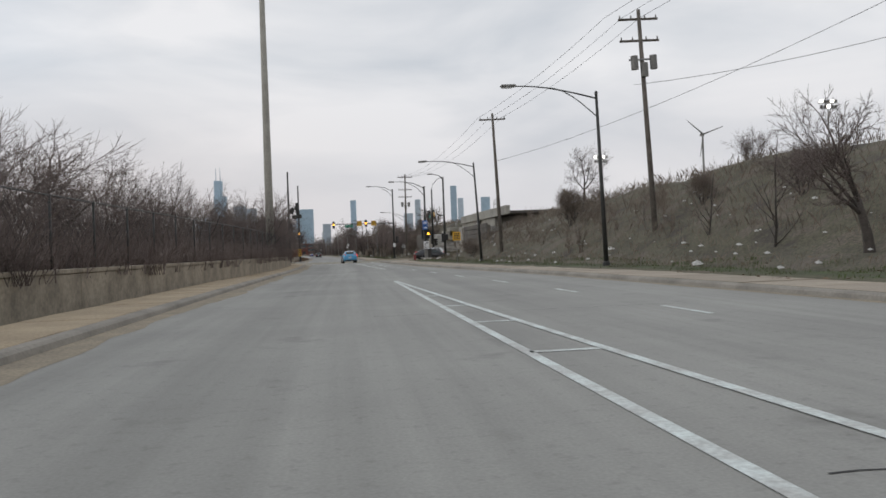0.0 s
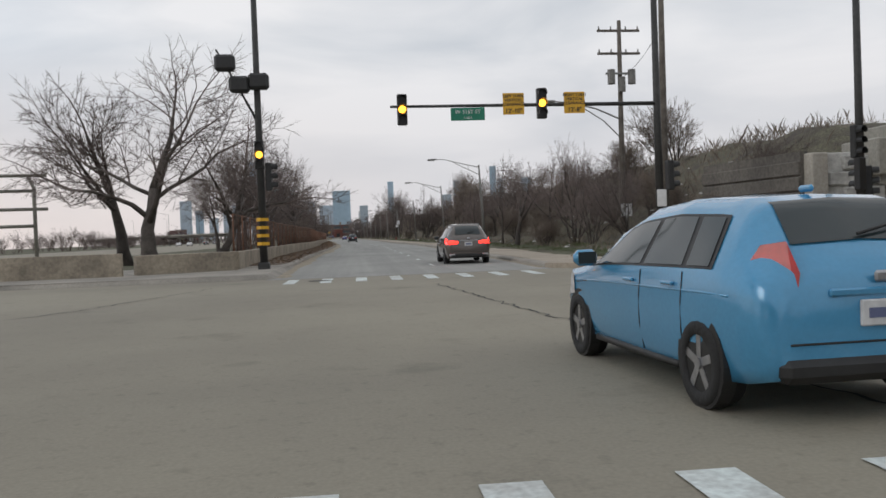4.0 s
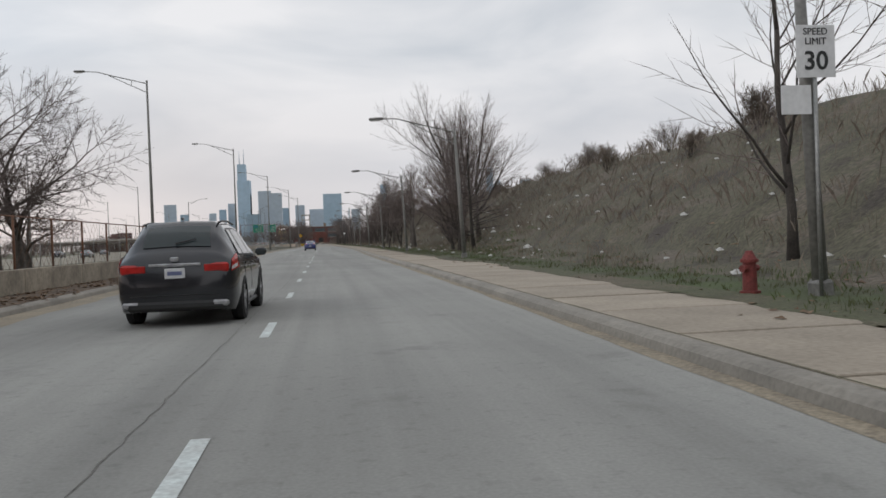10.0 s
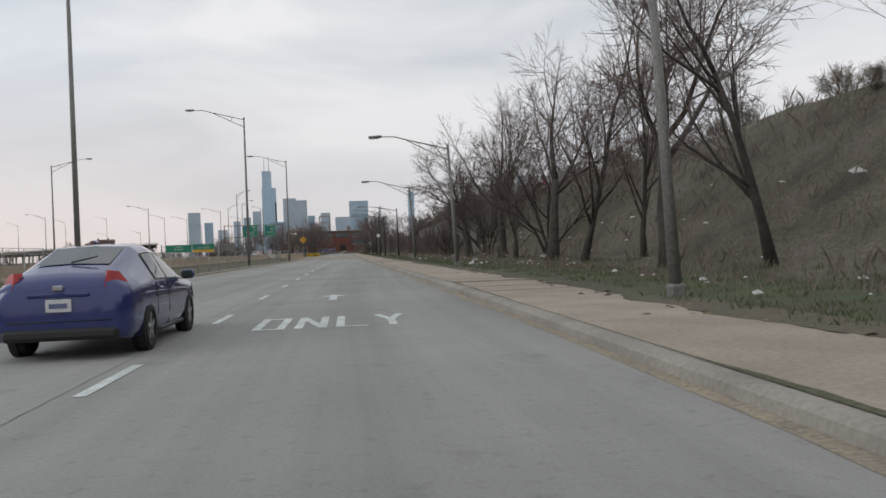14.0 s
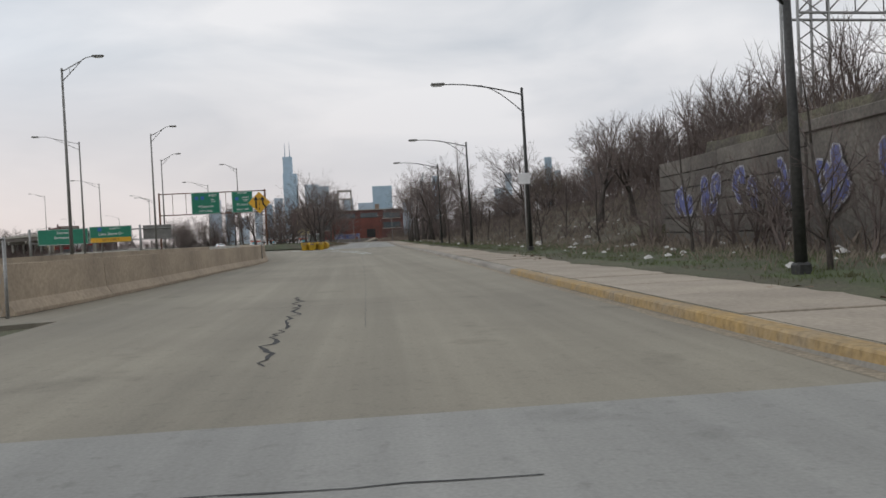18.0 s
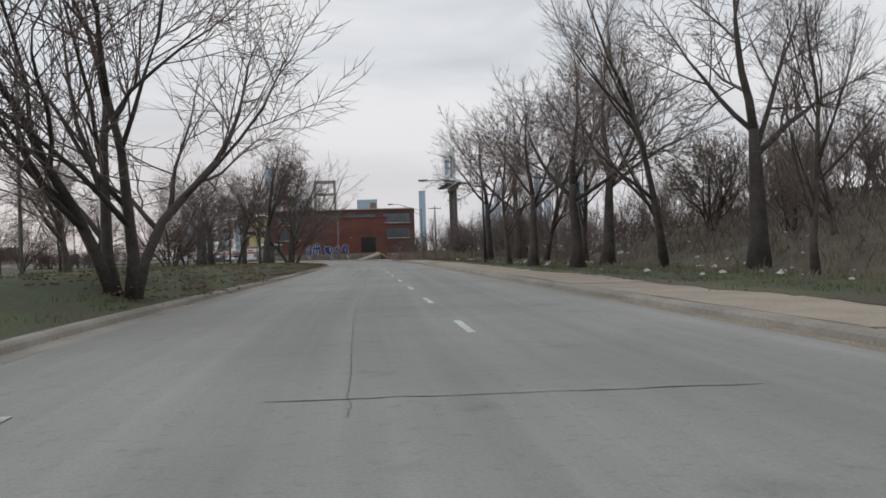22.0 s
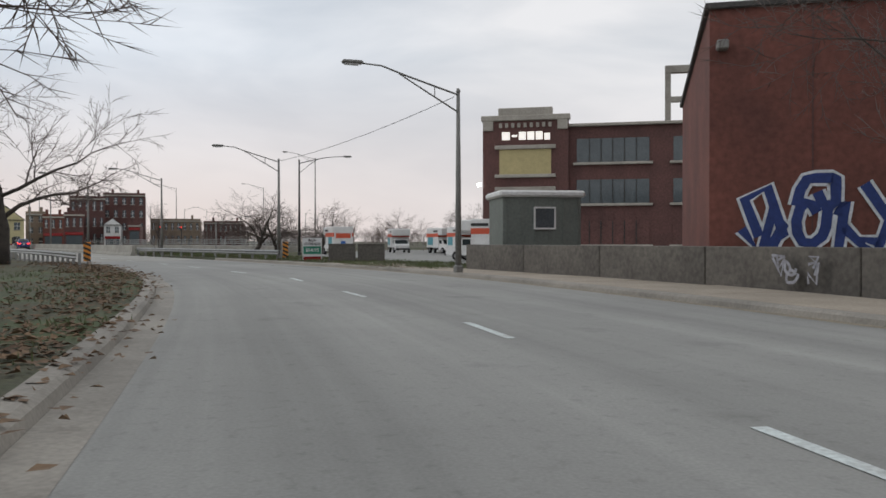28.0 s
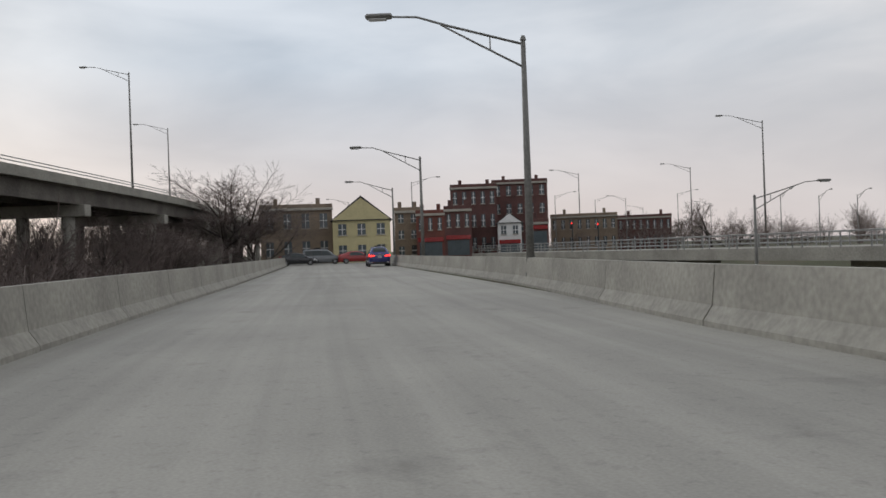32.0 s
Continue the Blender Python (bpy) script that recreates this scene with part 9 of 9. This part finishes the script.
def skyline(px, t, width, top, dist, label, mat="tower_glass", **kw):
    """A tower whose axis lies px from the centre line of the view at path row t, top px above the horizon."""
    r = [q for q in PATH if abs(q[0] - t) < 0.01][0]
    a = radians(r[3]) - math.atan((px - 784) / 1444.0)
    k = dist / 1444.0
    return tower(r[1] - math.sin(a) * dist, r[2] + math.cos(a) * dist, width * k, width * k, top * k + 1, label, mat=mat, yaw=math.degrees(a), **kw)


WX, WY = -539.3, 4543.4
k = 0.98
# haze is painted into this black tower's colour as well
tower(WX * k, WY * k, 62, 62, 330 * k, "very tall black stepped skyscraper with twin antennas, painted haze blue", steps=((-9, 40, 414 * k), (16, 30, 250)), spires=((-20, 400 * k, 485 * k), (2, 400 * k, 490 * k)))
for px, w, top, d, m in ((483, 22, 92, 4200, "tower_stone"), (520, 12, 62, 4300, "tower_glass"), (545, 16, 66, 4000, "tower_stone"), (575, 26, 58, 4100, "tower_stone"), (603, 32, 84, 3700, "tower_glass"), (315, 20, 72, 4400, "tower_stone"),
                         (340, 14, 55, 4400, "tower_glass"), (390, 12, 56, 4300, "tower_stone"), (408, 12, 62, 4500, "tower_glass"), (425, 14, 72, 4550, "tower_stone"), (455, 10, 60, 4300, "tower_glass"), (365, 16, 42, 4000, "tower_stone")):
    skyline(px, 11.0, w, top, d, "distant city tower with haze painted in as pale blue", m)
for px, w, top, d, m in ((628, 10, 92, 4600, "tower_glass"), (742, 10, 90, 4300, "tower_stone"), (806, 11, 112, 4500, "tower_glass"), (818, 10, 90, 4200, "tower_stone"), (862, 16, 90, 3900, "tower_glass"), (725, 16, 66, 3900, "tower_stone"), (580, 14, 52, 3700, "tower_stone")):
    skyline(px, 0.0, w, top, d, "distant city tower with haze painted in as pale blue", m)
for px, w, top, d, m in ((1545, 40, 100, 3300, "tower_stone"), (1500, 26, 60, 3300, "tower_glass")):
    skyline(px, 30.0, w, top, d, "distant city tower with haze painted in as pale blue", m)

# ---- sidewalk slabs ----


def sidewalk(name, pts, off, width, label, step=2.45, z=0.15, mat="walk"):
    t = thing(name, pose(0, 0, 0), label, "sidewalk", kind="structure")
    rng = random.Random(len(pts) * 3 + 1)
    bm = boxes([((0, 0, -0.1), (width, step - 0.018, 0.2))], 0.01)
    first = part("slab", bm, M[mat], t)
    ln = line_between(pts, step)
    for i, (p, d) in enumerate(ln):
        o = first if i == 0 else new("slab", first.data)
        o.parent = t
        q = p + side(d) * (off + width / 2)
        o.matrix_basis = Matrix.Translation((q.x, q.y, z + rng.uniform(-0.012, 0.008))) @ Matrix.Rotation(math.atan2(-d.x, d.y), 4, "Z") @ Matrix.Rotation(radians(rng.gauss(0, 0.35)), 4, "X")
    return t


sidewalk("sidewalk_right_south", cut(EDGE_R, -20, 86), 0.31, 2.7, "worn tan concrete sidewalk slabs", 2.6)
sidewalk("sidewalk_right_north", cut(EDGE_R, 123, 752), 0.31, 2.7, "worn tan concrete sidewalk slabs with dirt", 2.75)
sidewalk("sidewalk_left_south", cut(EDGE_L, -30, 95), -2.05, 1.72, "narrow tan concrete sidewalk under sand", 2.6, 0.15, "sand_walk")

# ---- litter and small scrub ----
lit = random.Random(31)
paths = []
bm = bmesh.new()
for i in range(1000):
    y = lit.uniform(0, 680)
    if 95 < y < 124:
        continue
    off = lit.uniform(4.0, 13.0)
    x, yy, _ = along(EDGE_R, y, off)
    s = lit.uniform(0.06, 0.28) * (1.9 if lit.random() < 0.06 else 1)
    z = bank_height(off, *bank_of(y)) + 0.10
    vs = [bm.verts.new(Vector((x, yy, z)) + Vector(q) * s) for q in ((-0.5, -0.4, 0), (0.5, -0.3, 0.1), (0.4, 0.4, 0.35), (-0.4, 0.3, 0.2), (0.0, 0.0, 0.45))]
    a, b, c, d, e = vs
    for f in ((a, b, e), (b, c, e), (c, d, e), (d, a, e)):
        bm.faces.new(f)
tagged(part("litter", bm, M["litter"]), "scattered white paper and plastic litter", "litter", kind="stuff")
gr = random.Random(64)


def beside(y0, y1, lo, hi, per, dz=0.0):
    """Places on the right-hand bank and verge, per for each metre of road."""
    out = []
    for y in range(y0, y1):
        if 92 < y < 124:
            continue
        for k in range(per):
            off, yy = gr.uniform(lo, hi), y + gr.random()
            x, yy, _ = along(EDGE_R, yy, off)
            out.append((x, yy, bank_height(off, *bank_of(y)) + dz))
    return out


soil_places = []
for y in range(132, 330):
    for k in range(3):
        x, yy, _ = along(EDGE_L, y + gr.random(), -gr.uniform(0.4, 2.0))
        soil_places.append((x, yy, 0.16))
dead_leaves("wall_leaves", soil_places, 83, "dead brown leaves drifted along the low wall", 18, 0.35, (0.03, 0.1))
tufts("dead_weeds", beside(0, 690, 5.4, 19.5, 11), 71, "dead brown weeds and grass matted on the bank", (0.08, 0.32), 26, "blade", 1.7, 0.006)
tufts("tall_weeds", beside(0, 690, 8.0, 20.0, 4), 73, "tall dry brown weed stalks on the bank", (0.25, 0.8), 11, "brush", 1.8, 0.004)
tufts("thicket_weeds", beside(530, 690, 9.5, 24, 7), 74, "dense dead undergrowth under the trees", (0.2, 0.75), 12, "twig", 1.7, 0.005)
tufts("verge_grass", beside(0, 690, 2.95, 6.4, 4), 72, "short ragged grass on the verge", (0.04, 0.15), 40, "green_blade", 0.6, 0.006)
tufts("verge_grass_wide", beside(300, 690, 5.8, 8.8, 3), 76, "short ragged grass under the trees", (0.05, 0.18), 40, "green_blade", 0.7, 0.006)
dead_leaves("verge_leaves", beside(0, 690, 2.6, 8.0, 2), 75, "dead brown leaves blown over the verge", 7, 0.5)
lawn = []
for y in range(606, 742):
    for k in range(6):
        off, yy = gr.uniform(0.35, 12.0), y + gr.random()
        x, yy, _ = along(EDGE_L, yy, -off)
        lawn.append((x, yy, lawn_z(y, off) + 0.01))
tufts("lawn_grass", lawn, 77, "thin winter lawn grass beside the kerb", (0.03, 0.13), 22, "green_blade", 0.7, 0.012)
near_kerb = []
for y in range(612, 752):
    for k in range(5):
        off = 0.3 + abs(gr.gauss(0, 1.5))
        x, yy, _ = along(EDGE_L, y + gr.random(), -off)
        near_kerb.append((x, yy, lawn_z(y, off) + 0.01))
dead_leaves("lawn_leaves", near_kerb, 78, "dead brown leaves and twigs along the kerb", 30, 0.45, (0.03, 0.09))
yard_weeds = [(gr.uniform(-13, 20), gr.uniform(690, 765), -0.08) for k in range(900)]
tufts("rough_weeds", yard_weeds, 79, "dead brown undergrowth below the billboard", (0.3, 1.3), 26, "brush", 1.2, 0.008)

# earth and grass creeping over the edge of the sidewalk
for nm, ya, yb in (("sidewalk_earth_1", 0, 84), ("sidewalk_earth_2", 126, 690)):
    verts, faces = [], []
    n = int((yb - ya) / 0.3)
    for i in range(n):
        y = ya + i * 0.3
        k = noise.noise(Vector((0, y * 0.11, 4.0))) + 0.5 * noise.noise(Vector((3.0, y * 0.55, 1.0))) + 0.25 * noise.noise(Vector((5.0, y * 2.1, 1.0)))
        cover = 2.2 * max(0.0, 1 - abs(y - 372.5) / 2.0) ** 0.5
        for off, z in ((2.55 + 0.62 * k - cover, 0.148), (2.63 + 0.62 * k - cover, 0.166), (3.25, 0.19), (0.30, 0.158), (0.31 + max(0.0, 0.14 * k), 0.162)):
            x, yy, _ = along(EDGE_R, y, off)
            verts.append((x, yy, z))
        if i:
            o = 5 * i
            faces += [(o - 5, o, o + 1, o - 4), (o - 4, o + 1, o + 2, o - 3), (o - 2, o + 3, o + 4, o - 1)]
    tagged(mesh_ob(nm, verts, faces, M["ground"]), "dark earth creeping over the sidewalk edge", "earth", kind="stuff")
oc = ribbon("ochre_kerb_paint", line_between(cut(EDGE_R, 492, 512), 2.0), [(-0.005, 0.02), (0.012, 0.135), (0.045, 0.156), (0.27, 0.156)], M["kerb_ochre"])
tagged(oc, "faded yellow paint on the kerb", "kerb paint", kind="structure")

# joints and worn patches of the bridge deck
for k, (a, b) in enumerate((((-78.1, 764.9), (-78.1, 776.8)), ((-69.2, 759.2), (-69.7, 769.6)), ((-77.6, 771.1), (-69.9, 764.2)), ((-104, 786.0), (-98.5, 794.0)), ((-124, 803.2), (-119, 811.0)))):
    crack("deck_joint_%d" % (k + 1), [a, b], 700 + k, 0.028, "dark expansion joint across the bridge deck")
crack("crack_at_bend", [(-45.5, 750.0), (-47.2, 750.8), (-48.6, 752.3), (-50.2, 752.6)], 720, 0.12)
crack("joint_at_bridge", [(-39, 743.2), (-46, 750.0), (-54, 757.0), (-66, 766.0)], 721, 0.02, "thin lengthwise joint between concrete lanes", "joint")

# worn concrete patches and reflectors on the parapets
PAR_L = [(-78.6, 765.1), (-88.3, 772.3), (-110.3, 790.8)]
for u, w in ((0.05, 0.9), (0.09, 0.5), (0.16, 0.35), (0.02, 0.7)):
    (p, d) = curve_at(PAR_L, 101)[int(u * 100)]
    q = thing("parapet_patch", Matrix.Translation(p + side(d) * 0.125) @ Matrix.Rotation(math.atan2(-d.x, d.y), 4, "Z"), "tan repair patch on the parapet", "patch", kind="structure")
    o = mesh_ob("patch", [(0.035, 0, 0.32), (0.035, w, 0.32), (-0.018, w, 0.88), (-0.018, 0, 0.88)], [(0, 1, 2, 3)], M["wall"], q)
fence("fence_lawn", [(-55.6, 738.5), (-59.0, 743.2), (-63.2, 748.0), (-72.5, 754.8)], 2.0, -0.05, "chain-link fence at the edge of the lawn", 3.0, 0.16, wire=0.006)

woods("bank_scrub", [bank_place(lit.uniform(40, 90), lit.uniform(7, 15), lit.uniform(0.9, 2.0)) for k in range(46)], 307, "low bare scrub on the bank before the railway bridge", 1.2, "brush", "brush")
woods("crest_scrub", [bank_place(y, bank_of(y)[1] + lit.uniform(-1.0, 3.5), lit.uniform(0.8, 2.0)) for y in range(250, 456, 2)], 308, "bare scrub along the crest of the bank", 1.0, "brush", "brush")

far_row = []
for k in range(90):
    x, y = from_bridge(lit.uniform(120, 900), lit.uniform(150, 230))
    far_row.append((x, y, -0.3, lit.uniform(4, 8)))
woods("far_tree_row", far_row, 310, "far row of bare trees behind the motorway", 1.3)

verge("verge_5", cut(EDGE_R, 744, 763), 0.4, 6.5, 0.12)
verge("verge_6", [(-60, 763.2), (-75, 775.0), (-80, 779.2)], 0.4, 9.0, 0.10)
strip = []
for k in range(700):
    yy = lit.uniform(745, 778)
    x, y, _ = along(EDGE_R, yy, lit.uniform(0.6, 6.2))
    strip.append((x, y, 0.13))
tufts("guardrail_grass", strip, 81, "ragged winter grass behind the guardrail", (0.04, 0.16), 30, "green_blade", 0.6, 0.006)
dead_leaves("guardrail_litter", strip[:260], 82, "dead leaves and dirt under the guardrail", 10, 0.5, (0.03, 0.1))
fence("fence_yard", [(-82, 800), (-74, 803), (-66, 808), (-60, 822)], 1.9, -0.1, "grey chain-link fence behind the yard", 3.0, 0.25, wire=0.006)

# scrub behind the chain-link fence at the lawn's edge
scrub_places = []
for k in range(60):
    u, o = lit.random(), lit.uniform(0.8, 9.0)
    scrub_places.append((-57.5 - 18.5 * u - 0.63 * o, 741.5 + 15.0 * u - 0.78 * o, -0.1, lit.uniform(2.4, 4.6)))
woods("lawn_scrub", scrub_places, 311, "dense bare scrub behind the chain-link fence", 1.2)
